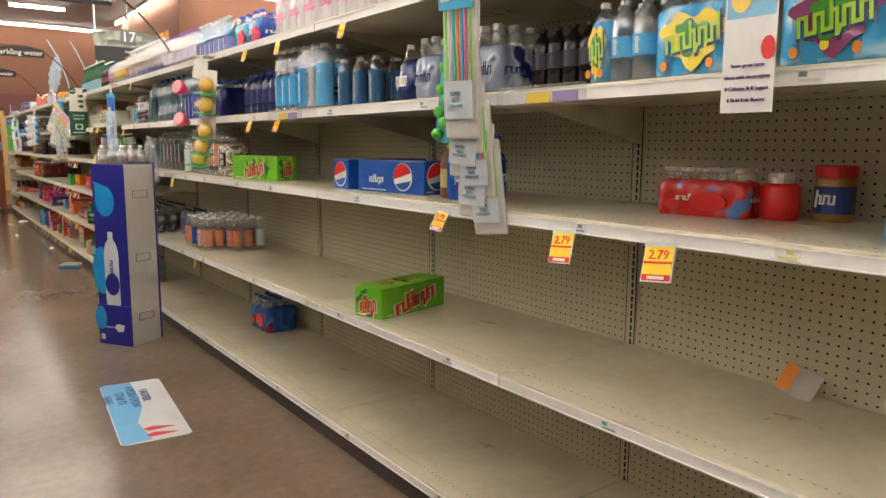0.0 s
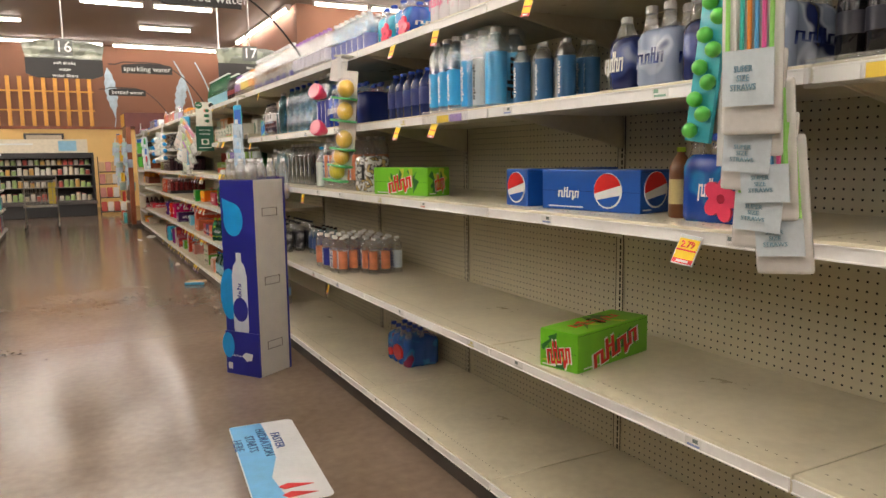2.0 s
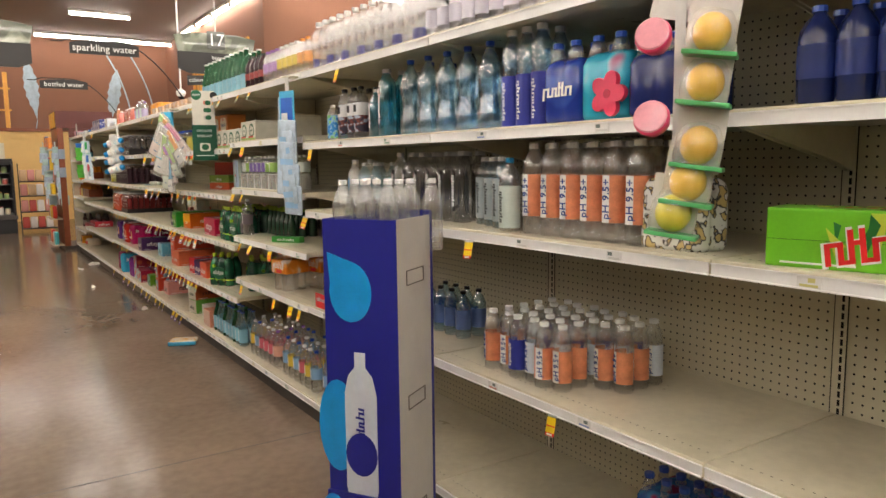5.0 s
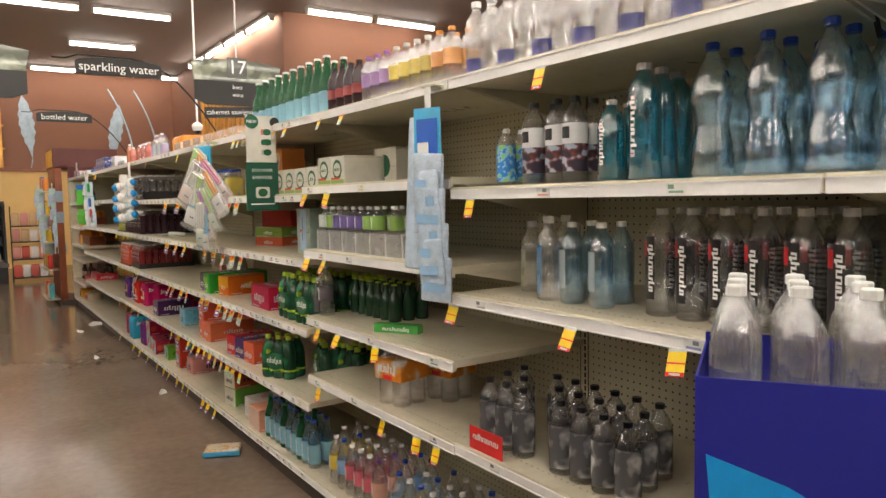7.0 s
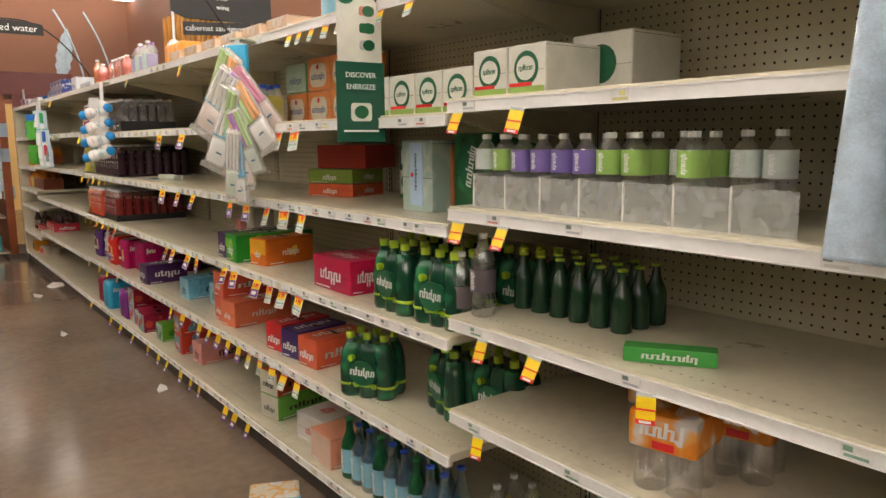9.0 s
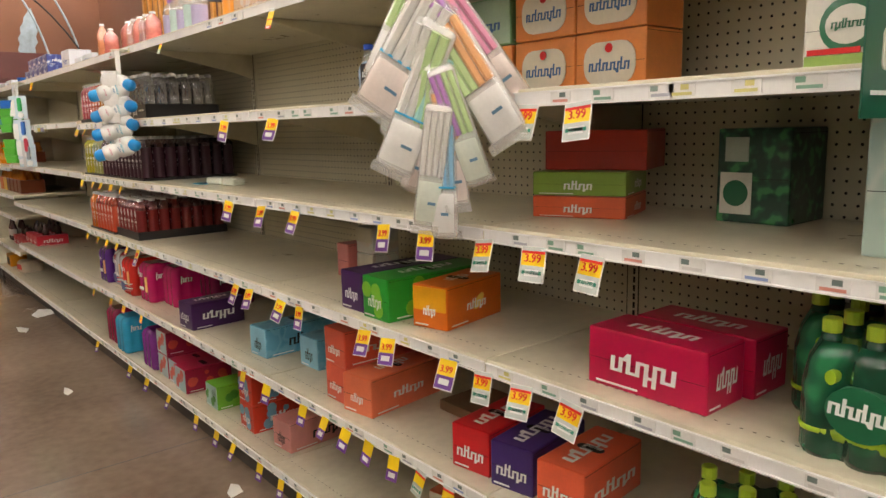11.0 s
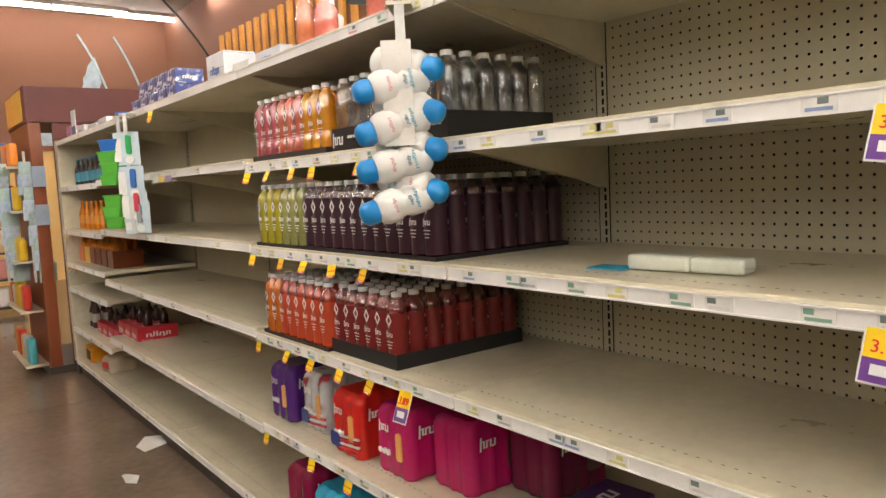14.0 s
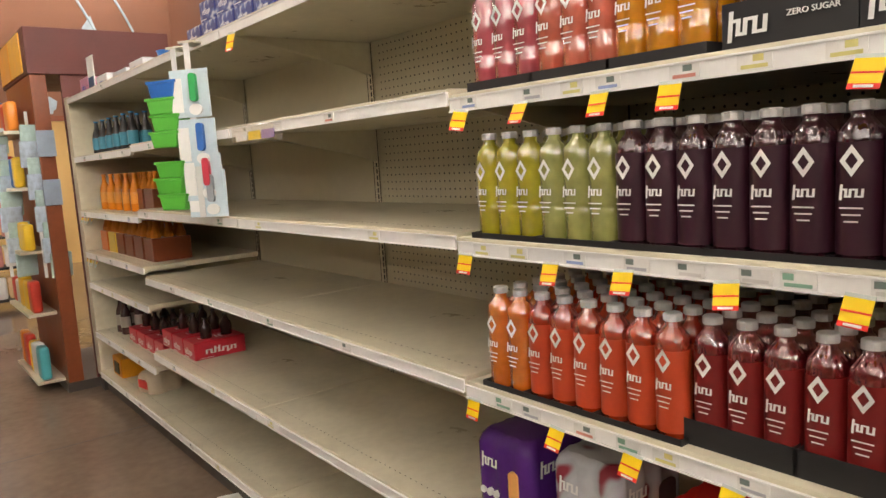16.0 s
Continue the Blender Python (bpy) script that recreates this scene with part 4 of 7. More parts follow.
# level three, from the display to the end of the run
ORL = mat("orange_label", (0.66, 0.24, 0.12), 0.4, var=0.25, scale=30)
BLK = ink("black_red_label", 0.03, 0.025, 0.025)
WHB = ink("white_blue_label", 0.62, 0.7, 0.8)
for i in range(6):
    for j in range(3):
        bottle("ph", 1.385 + 0.085 * j, 4.82 - 0.088 * i + 0.02 * j, 1.146, 0.29, 0.037, "slim", WATER, "grey", ORL, (0.2, 0.66), "tall clear alkaline water bottle with a white and orange label", "=pH 9.5+")
ob = bottle("corebig", 1.375, 4.935, 1.146, 0.245, 0.037, "plain", WATER, "sky", ink("core_pale", 0.55, 0.64, 0.6), (0.05, 0.62), "clear water bottle with a round blue cap", "k")
for i in range(3):
    bottle("coreclear", 1.42 + 0.03 * i, 5.03 + 0.09 * i, 1.146, 0.25, 0.037, "slim", BLUEW, "grey", ink("core_soft", 0.33, 0.38, 0.4), (0.1, 0.7), "clear water bottle with a grey label and dark print", "k")
for i in range(6):
    for j in range(3):
        bottle("ess", 1.45 + 0.09 * j, 5.33 + 0.094 * i + 0.01 * j, 1.146, 0.275, 0.041, "plain", SMOKE, "grey", BLK, (0.16, 0.74), "grey water bottle with a black and red label", "w")
for i, yy in enumerate((5.985, 6.1)):
    for j in range(2):
        bottle("zen", 1.43 + 0.1 * j, yy + 0.02 * j, 1.146, 0.235, 0.036, "plain", BLUEW, "white", ink("zen_label", 0.35, 0.42, 0.45), (0.2, 0.66), "blue-tinted water bottle with a grey label")
for j in range(2):
    bottle("coco", 1.43 + 0.1 * j, 6.2 + 0.03 * j, 1.146, 0.25, 0.036, "square", WATER, "white", ink("coco_label", 0.1, 0.32, 0.6), (0.08, 0.66), "clear water bottle with a blue and green label")
    bottle("coco2", 1.52 + 0.1 * j, 6.38 + 0.03 * j, 1.146, 0.23, 0.036, "square", WATER, "white", ink("cream_label", 0.62, 0.6, 0.42), (0.08, 0.6), "clear water bottle with a cream label")
LIFEF = printed("life_art_film", (0.75, 0.75, 0.72), (0.05, 0.05, 0.06), (0.6, 0.45, 0.2), 45)
lw = wrapped("life", 1.4, 4.27, 1.146, 3, 2, 0.034, 0.185, LIFEF, None, "art-printed film-wrapped water bottle pack with a black panel")
part("print_panel", box(-0.04, 0.04, -0.0045, 0.01, 0.06, 0.14), BLACKC, lw)
part("brand_mark", bars(0.055, 0.03, 4, 8, -0.005, 0, 0.118), WHITE, lw)
part("brand_mark", bars(0.055, 0.03, 3, 9, -0.005, 0, 0.082), WHITE, lw)
# level two, the loose alkaline bottles
for i in range(8):
    for j in range(5):
        if i in (6, 7) and j in (0, 1):
            continue
        kind = (i * 3 + j) % 4
        bottle(("pha", "phb", "phc", "pha")[kind], 1.39 + 0.075 * j + 0.018 * (i % 2), 5.04 - 0.068 * i + 0.006 * j, 0.645, 0.215, 0.0315, "slim", WATER, "white", (ORL, WHB, INDIGO, ORL)[kind], (0.14, 0.62), "clear alkaline water bottle with an orange and white label", "=pH 9.5+" if kind != 2 else "w", turn=(i * 37 + j * 71) % 50 - 25)
for i in range(4):
    for j in range(2):
        bottle("darkcap", 1.55 + 0.08 * j, 5.46 + 0.085 * i, 0.645, 0.2, 0.033, "plain", BLUEW, "black", ink("dusk_label", 0.1, 0.16, 0.35), (0.2, 0.6), "dim bluish water bottle with a dark cap")
BARM = printed("grey_sport_label", (0.09, 0.09, 0.095), (0.2, 0.2, 0.205), (0.45, 0.44, 0.44), 22)
for i in range(8):
    for j in range(3):
        if (i + j) % 7 == 3:
            continue
        bottle("sport", 1.40 + 0.1 * j, 6.46 - 0.085 * i + 0.03 * j, 0.645, 0.215, 0.036, "plain", SMOKE, "black", BARM, (0.1, 0.68), "grey sports water bottle with a black cap", "", turn=(i * 53) % 40)
ob = thing("promo_tray_front", at(1.345, 6.37, 0.645), "red cardboard tray front with white lettering shapes", "tray")
part("card", box(-0.085, 0.085, 0, 0.003, 0, 0.075, 0.001), REDI, ob)
part("brand_mark", bars(0.13, 0.024, 9, 4, -0.001, 0, 0.045), WHITE, ob)

# ---- bay with raised shelves ----
ob = thing("fallen_snack_box", at(1.43, 7.07, 0.918, 33), "flat green snack box lying on an empty shelf", "box")
part("body", box(-0.1, 0.1, 0, 0.05, 0, 0.035, 0.003), ink("snack_green", 0.06, 0.35, 0.06), ob)
part("brand_mark", bars(0.12, 0.018, 7, 5, -0.001, 0, 0.017), WHITE, ob)
PUPA = printed("orange_soda_film", (0.8, 0.27, 0.03), (0.85, 0.4, 0.1), (0.75, 0.7, 0.65), 14)
for i, (xx, yy) in enumerate(((1.37, 7.04), (1.56, 6.98), (1.57, 7.2))):
    t = thing("soda_bottle_pack", at(xx, yy, 0.64, 12), "orange and clear soda bottle pack in a torn wrapper", "bottle pack", "orange soda packs")
    for a in range(2):
        for b in range(2):
            bottle_parts(t, "plain", 0.225, 0.038, WATER, "orange", ink("soda_label", 0.75, 0.22, 0.03), (0.5, 0.8), pose((a - 0.5) * 0.078, 0.04 + b * 0.078, 0.001))
    part("sleeve", box(-0.079, 0.079, -0.002, 0.16, 0.1, 0.185, 0.012), PUPA, t, "orange printed sleeve")
    part("brand_mark", bars(0.1, 0.04, 4, 6, -0.0035, 0, 0.15), WHITE, t)
    part("badge", box(-0.02, 0.03, -0.004, 0.0, 0.108, 0.125), REDI, t)
# bottle green with the shade of the shelf above put into its colour
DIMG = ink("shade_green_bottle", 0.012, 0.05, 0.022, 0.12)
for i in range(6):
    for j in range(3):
        bottle("perrsmall", 1.54 + 0.07 * j, 7.68 - 0.073 * i, 0.918, 0.165, 0.029, "glass", DIMG, "lime" if j == 0 else "green", None, label="small green mineral water bottle coloured darker for shade")
bottle("clearbig", 1.375, 7.68, 0.918, 0.235, 0.037, "waist", WATER, "white", ink("dusky_label", 0.12, 0.1, 0.11), (0.3, 0.58), "clear sparkling water bottle with a dark label", "w")
PROPL = [ink("propel_violet", 0.2, 0.14, 0.4), ink("propel_lime", 0.3, 0.5, 0.12), ink("propel_pale", 0.6, 0.66, 0.62)]
for i in range(12):
    for j in range(2):
        k = (2, 1, 0, 0, 0, 0, 1, 1, 2, 1, 2, 2)[i]
        if i in (8, 10, 11) and j == 0:
            continue
        bottle("propel%d" % k, 1.385 + 0.075 * j, 7.67 - 0.072 * i, 1.231, 0.195 + 0.001 * k, 0.032, "plain", WATER, "white" if k != 0 else "grey", PROPL[k], (0.52, 0.8), ("clear fitness water bottle with a violet label", "clear fitness water bottle with a lime label", "clear fitness water bottle with a pale label")[k], "w")
ob = thing("clear_case_tray", at(1.38, 7.2, 1.232), "row of white backed clear case fronts on the shelf", "tray")
part("tray_front", box(-0.48, 0.42, -0.004, 0.0, 0.0, 0.085), clear("milky_tray", (0.9, 0.91, 0.9), 0.3, 0.15, 0.08), ob)
for i in range(7):
    part("divider", box(-0.48 + i * 0.128, -0.476 + i * 0.128, -0.006, 0.15, 0, 0.09), GREYC, ob)
WHCAR = ink("ivory_carton", 0.68, 0.66, 0.58)
GRI = ink("bottle_green_ink", 0.01, 0.12, 0.05)
for i, yy in enumerate((8.2, 8.06, 7.92, 7.78, 7.64, 7.5)):
    zz = 1.49 if yy > 7.74 else 1.525
    t = carton("ivory", 1.4, yy, zz, 0.135, 0.27, 0.125, WHCAR, None, None, label="ivory sparkling water carton with a green oval", group="ivory cartons")
carton("ivory2", 1.6, 7.43, 1.525, 0.2, 0.2, 0.16, WHCAR, None, None, label="single ivory sparkling water carton at the shelf back")
part("oval_badge", plate(oval(0.05, 0.05, 0, 0.08), -0.0015, 0.0005), GRI, PROTO["ivory2"])

# ---- sparkling water bays ----
PERF = printed("dark_green_film", (0.008, 0.06, 0.03), (0.015, 0.12, 0.055), (0.03, 0.22, 0.09), 12, 0.12)
LIMEB = ink("lime_band", 0.35, 0.55, 0.02)


def green_pack(x, y, z, turn=0.0):
    def build(m):
        t = thing("green_bottle_pack", m, "dark green mineral water bottle pack with lime caps", "bottle pack", "green bottle packs")
        part("wrap", lobes(3, 2, 0.037, 0.2, 0.62, 112), PERF, t, "clear film over green bottles")
        for a in range(3):
            for b in range(2):
                px, py = (a - 1) * 0.07, 0.037 + b * 0.074
                part("bottle_neck", lathe([(0.026, 0.16), (0.017, 0.2), (0.0135, 0.218)], 10, None, px, py), DKGREEN, t, "", None, True)
                part("cap", lathe([(0.0155, 0.212), (0.0155, 0.234), (0.013, 0.236)], 10, None, px, py), CAPS["lime"], t)
        part("oval_badge", plate(oval(0.055, 0.045, 0, 0.095), -0.005, 0.02), GRI, t)
        part("brand_mark", bars(0.1, 0.034, 6, 7, -0.0056, 0, 0.1), WHITE, t)
        part("lime_band", lobes(3, 2, 0.0378, 0.02, 0.9, 90), LIMEB, t, "", pose(0, -0.0008, 0.034))
        part("lime_spot", plate(oval(0.009, 0.012, -0.05, 0.145), -0.0015, 0.02), LIMEB, t)
        return t
    return put("green_pack", at(x, y, z, turn), build)


green_pack(1.37, 8.13, 0.85, -4)
green_pack(1.37, 7.875, 0.85, 3)
for i in range(3):
    green_pack(1.55 + 0.02 * i, 8.12 - 0.24 * i + 0.1, 0.85)
green_pack(1.38, 8.31, 0.493, 28)
green_pack(1.5, 8.03, 0.493, -15)
green_pack(1.56, 7.82, 0.493, 4)
bottle("clearbig", 1.385, 7.79, 0.852, 0.235, 0.037, "waist", WATER, "white")
MAG = ink("magenta_carton", 0.5, 0.006, 0.06)
carton("bubr", 1.395, 8.55, 0.85, 0.285, 0.14, 0.128, MAG, None, WHITE, (0.55, 0.42), True, label="magenta sparkling water carton standing upside down")
carton("bubr", 1.54, 8.53, 0.85, 0.285, 0.14, 0.128, MAG)
AHA = ink("orange_carton", 0.72, 0.16, 0.01)
t = carton("aha", 1.405, 9.265, 0.85, 0.125, 0.27, 0.125, AHA, None, WHITE, (0.34, 0.25), label="orange sparkling water carton with a yellow end", panel=ink("amber_ink", 0.8, 0.38, 0.01), turn=12)
part("printed_fruit", plate(oval(0.03, 0.014, 0, 0), -0.0014, 0.0005), ink("fruit_yellow", 0.85, 0.6, 0.1), t, "", pose(0.0635, 0.15, 0.06, 0, -40, 90))
GRC = ink("leaf_green_carton", 0.02, 0.3, 0.03)
PUC = ink("deep_purple_carton", 0.055, 0.012, 0.09)
carton("bubg", 1.35, 9.455, 0.85, 0.13, 0.4, 0.13, GRC, None, WHITE, (0.5, 0.3), label="green sparkling water carton with lime spots", spots=ink("lime_spot_ink", 0.2, 0.5, 0.03))
carton("bubp", 1.365, 9.605, 0.85, 0.125, 0.4, 0.125, PUC, None, WHITE, (0.55, 0.3), label="deep purple sparkling water carton")
PKC, PASTEL = ink("salmon_carton", 0.62, 0.2, 0.18), printed("pastel_carton", (0.68, 0.66, 0.6), (0.7, 0.6, 0.5), (0.62, 0.62, 0.5), 14, 0.5)
carton("lacp", 1.63, 10.08, 0.85, 0.08, 0.2, 0.13, PKC, None, None, label="salmon pink sparkling water carton at the shelf back")
for zz in (0.85, 0.951):
    carton("lacw", 1.66, 9.97, zz, 0.11, 0.12, 0.1, PASTEL, None, None, panel=ink("pastel_print", 0.6, 0.55, 0.42), label="pale pastel sparkling water carton stacked at the shelf back", handle=False, group="pale cartons")
WR, WN, WO = ink("waterlike_red", 0.6, 0.015, 0.02), ink("waterlike_navy", 0.05, 0.02, 0.14), ink("waterlike_coral", 0.75, 0.12, 0.05)
carton("wa", 1.385, 9.08, 0.493, 0.13, 0.26, 0.125, WR, None, WHITE, (0.7, 0.3), label="red sparkling water carton", turn=8)
carton("wb", 1.39, 8.93, 0.493, 0.13, 0.26, 0.123, WN, None, WHITE, (0.7, 0.3), label="navy purple sparkling water carton", turn=10)
carton("wc", 1.39, 8.77, 0.493, 0.135, 0.265, 0.125, WO, None, WHITE, (0.7, 0.3), label="coral sparkling water carton", turn=6)
BRO = ink("coral_red_carton", 0.68, 0.1, 0.05)
carton("bubo", 1.39, 9.77, 0.493, 0.13, 0.36, 0.128, BRO, None, WHITE, (0.55, 0.25), label="coral red sparkling water carton", group="coral cartons")
carton("bubo", 1.39, 9.77, 0.622, 0.13, 0.36, 0.128, BRO)
carton("bubo3", 1.38, 9.625, 0.493, 0.14, 0.33, 0.13, ink("salmon_orange_carton", 0.75, 0.18, 0.08), None, WHITE, (0.42, 0.25), label="salmon orange sparkling water carton", turn=8)
LBC = printed("light_blue_carton", (0.14, 0.42, 0.6), (0.2, 0.5, 0.65), (0.1, 0.36, 0.55), 16, 0.35)
carton("lacb", 1.42, 10.43, 0.493, 0.13, 0.35, 0.125, LBC, ink("light_blue_end", 0.25, 0.52, 0.66), BLACK, (0.4, 0.4), label="light blue sparkling water carton with dark script shapes", turn=3, top_mark=False)
carton("lacb", 1.5, 10.15, 0.493, 0.13, 0.35, 0.125, LBC, turn=2)
carton("bubpu", 1.355, 11.07, 0.493, 0.14, 0.27, 0.128, PUC, None, WHITE, (0.6, 0.35), True, label="deep purple sparkling water carton standing upside down", turn=4)
ob = thing("flattened_carton", at(1.6, 9.35, 0.495), "brown flattened cardboard carton in the shelf shade", "cardboard")
part("sheet", box(-0.12, 0.12, 0, 0.2, 0, 0.035, 0.004), mat("kraft_card", (0.2, 0.12, 0.06), 0.8), ob)

VIO, CLR, REDF, PNK = ink("violet_film", 0.09, 0.02, 0.2, 0.2), printed("flag_film", (0.6, 0.62, 0.66), (0.5, 0.52, 0.56), (0.3, 0.04, 0.06), 12), ink("scarlet_film", 0.62, 0.02, 0.015, 0.2), ink("hot_pink_film", 0.5, 0.01, 0.13, 0.2)


def can_pack(key, x, y, z, film, label, stripe=False, turn=0.0, plain=False):
    def build(m):
        t = thing("can_pack", m, label, "drink pack", "film-wrapped can packs")
        part("wrap", lobes(3, 4, 0.03, 0.215, 0.85), film, t, "glossy printed film")
        if not plain:
            part("brand_mark", bars(0.052, 0.034, 3, 2, -0.003, -0.034, 0.15), WHITE, t)
            for i in range(3):
                part("printed_dot", plate(oval(0.009, 0.009, -0.06 + i * 0.022, 0.07, 12), -0.004, 0.005), WHITE, t)
            part("printed_drink", plate(rounded(0.03, 0.085, 0.008, 0.045, 0.1), -0.004, 0.01), ink("peach_drink", 0.8, 0.4, 0.12), t, "printed peach drink")
        part("brand_mark", bars(0.06, 0.036, 3, 2, -0.002, -0.05, 0.15), WHITE, t, "", pose(0.0895, 0.12, 0, 0, 0, 90))
        part("printed_drink", plate(rounded(0.06, 0.09, 0.012, 0.055, 0.1), -0.004, 0.004), ink("dark_drink_print", 0.1, 0.03, 0.04), t, "printed dark drink", pose(0.0875, 0.12, 0, 0, 0, 90))
        if stripe:
            for i in range(4):
                part("flag_stripe", plate([(-0.03 + 0.0 * i, 0.02 + i * 0.013), (0.09, 0.032 + i * 0.013), (0.09, 0.038 + i * 0.013), (-0.03, 0.026 + i * 0.013)], -0.004, 0.004), WHITE if i % 2 else REDI, t)
            part("flag_field", plate(rounded(0.06, 0.05, 0.01, -0.06, 0.045), -0.005, 0.004), ink("flag_blue", 0.02, 0.05, 0.25), t)
        return t
    return put(key, at(x, y, z, turn), build)


can_pack("violet", 1.39, 12.58, 0.493, VIO, "violet film-wrapped flavoured can pack")
can_pack("flag", 1.42, 12.36, 0.493, CLR, "white film-wrapped can pack with a flag print", True)
can_pack("scarlet", 1.38, 12.06, 0.493, REDF, "scarlet film-wrapped can pack with a flag print", True)
can_pack("pink", 1.40, 11.81, 0.493, PNK, "hot pink film-wrapped flavoured can pack")
can_pack("pink2", 1.46, 11.6, 0.493, PNK, "hot pink film-wrapped flavoured can pack", plain=True)
# same pink pack further back, its film colour lowered for shade
can_pack("pink3", 1.6, 11.42, 0.493, ink("shaded_pink_film", 0.2, 0.01, 0.06, 0.2), "pink film-wrapped can pack coloured darker for shade", plain=True)
SKYF, MARF, PLUM = ink("sky_blue_film", 0.03, 0.36, 0.6, 0.2), ink("maroon_film", 0.26, 0.01, 0.06, 0.2), ink("plum_film", 0.2, 0.03, 0.25, 0.2)
can_pack("mar", 1.36, 12.42, DECK, MARF, "maroon film-wrapped can pack", plain=True)
can_pack("sky", 1.34, 12.16, DECK, SKYF, "sky blue film-wrapped can pack", plain=True)
can_pack("plum", 1.36, 11.73, DECK, PLUM, "plum purple film-wrapped can pack", plain=True)
POL = ink("burgundy_carton", 0.34, 0.012, 0.05)
for i, (yy, zz) in enumerate(((11.52, DECK), (11.36, DECK), (11.52, DECK + 0.126), (11.23, DECK))):
    t = carton("polar", 1.375 if i != 3 else 1.36, yy, zz, 0.14, 0.24, 0.125, POL, ink("pale_fruit_end", 0.4, 0.58, 0.6), None, label="burgundy sparkling water carton with a pale fruit end", group="burgundy cartons", spots=ink("fruit_red", 0.6, 0.08, 0.05))
t = carton("limec", 1.39, 10.91, DECK, 0.13, 0.2, 0.115, ink("fresh_lime_carton", 0.15, 0.42, 0.03), ink("pale_lime_end", 0.35, 0.55, 0.5), None, label="lime green sparkling water carton", spots=ink("lime_dark", 0.05, 0.25, 0.02))
for zz in (DECK, DECK + 0.126):
    carton("cherry", 1.4, 10.55, zz, 0.135, 0.3, 0.125, ink("cherry_red_carton", 0.66, 0.05, 0.02), None, WHITE, (0.5, 0.3), label="cherry red sparkling water carton with fruit print", spots=ink("berry_blue", 0.2, 0.4, 0.55), group="cherry cartons")
carton("lacpink", 1.42, 10.27, DECK, 0.13, 0.35, 0.125, ink("rose_carton", 0.68, 0.28, 0.25), None, BLACK, (0.4, 0.4), label="rose pink sparkling water carton with dark script shapes", turn=4, top_mark=False)
SPIN = ink("spring_green_carton", 0.14, 0.4, 0.06)
for yy, zz in ((9.2, DECK), (9.2, DECK + 0.116)):
    carton("spin" if zz == DECK else "spin_top", 1.4, yy, zz, 0.14, 0.3, 0.115, SPIN if zz == DECK else ink("spin_rust", 0.5, 0.1, 0.03), ink("cream_end", 0.66, 0.63, 0.52), BLACK, (0.6, 0.25), label="green and cream sparkling water carton", turn=10)
carton("spinw", 1.42, 8.83, DECK, 0.2, 0.2, 0.12, ink("white_red_carton", 0.7, 0.66, 0.62), None, REDI, (0.3, 0.3), label="white sparkling water carton with a red mark", turn=8)
carton("peach", 1.36, 8.62, DECK, 0.17, 0.16, 0.13, ink("peach_carton", 0.72, 0.3, 0.18), ink("peach_pale", 0.72, 0.5, 0.4), None, label="peach and white drink carton")
AQUA = ink("aqua_label", 0.25, 0.5, 0.62)
for i in range(9):
    for j in range(2):
        bottle("sanpel" if i % 3 else "sanpel_g", 1.37 + 0.075 * j, 8.46 - 0.075 * i + 0.01 * j, DECK, 0.235, 0.034, "glass", BLUEW if i % 3 else GREENG, "blue" if i % 3 else "green", AQUA, (0.1, 0.5), ("green glass sparkling water bottle with a blue label", "bluish sparkling water bottle with an aqua label")[i % 3 > 0], "w")
CLK = [ink("lemon_label", 0.8, 0.6, 0.08), ink("strawberry_label", 0.7, 0.15, 0.2), ink("bluish_label", 0.25, 0.45, 0.7), ink("peachy_label", 0.75, 0.4, 0.3)]
for i in range(17):
    for j in range(3):
        if (i * 2 + j * 5) % 7 == 0:
            continue
        k = (0, 0, 2, 1, 1, 1, 3, 2, 2, 0, 2, 1, 0, 2, 3, 2, 1)[i]
        bottle("fizz%d" % k, 1.375 + 0.09 * j, 7.7 - 0.083 * i + 0.02 * j, DECK, 0.225 + 0.002 * k, 0.036, "waist", WATER, ("white", "white", "blue", "violet")[k], CLK[k], (0.32, 0.6), ("clear lemon fizzy water bottle with a yellow label", "clear fizzy water bottle with a strawberry label", "clear fizzy water bottle with a blue label", "clear fizzy water bottle with a peach label")[k], "w")

# level three of the sparkling bays
PELG = printed("pale_mint_carton", (0.35, 0.45, 0.4), (0.45, 0.52, 0.46), (0.3, 0.42, 0.4), 10, 0.4)
t = carton("pell", 1.485, 8.105, 1.18, 0.17, 0.11, 0.235, PELG, None, None, label="pale mint mineral water carton with a blue stripe", handle=False)
part("blue_stripe", box(-0.035, 0.035, -0.003, 0.0, 0.02, 0.225), ink("ice_blue", 0.4, 0.55, 0.72), t)
part("brand_mark", bars(0.12, 0.016, 10, 4), BLACK, t, "", pose(0, -0.0036, 0.13, 0, 90, 0))
part("red_star", plate(oval(0.009, 0.009, -0.022, 0.12, 5), -0.0045, 0.0), REDI, t)
carton("pell2", 1.56, 8.03, 1.18, 0.04, 0.2, 0.22, ink("tan_orange_carton", 0.6, 0.2, 0.07), None, None, label="narrow orange mineral water carton", handle=False)
PGB = printed("green_box_print", (0.015, 0.1, 0.03), (0.03, 0.2, 0.06), (0.06, 0.3, 0.05), 8, 0.3)
t = carton("perrbox", 1.56, 7.915, 1.18, 0.17, 0.25, 0.255, PGB, None, None, label="green mineral water carton with a white word shape", handle=False)
part("oval_badge", plate(oval(0.06, 0.075, 0, 0.15), -0.002, 0.0), GRI, t)
part("brand_mark", bars(0.13, 0.04, 7, 5), WHITE, t, "", pose(0, -0.003, 0.15, 0, -78, 0))
part("print_panel", box(0.02, 0.06, -0.004, 0, 0.0, 0.07), ink("pale_straw", 0.5, 0.52, 0.3), t)
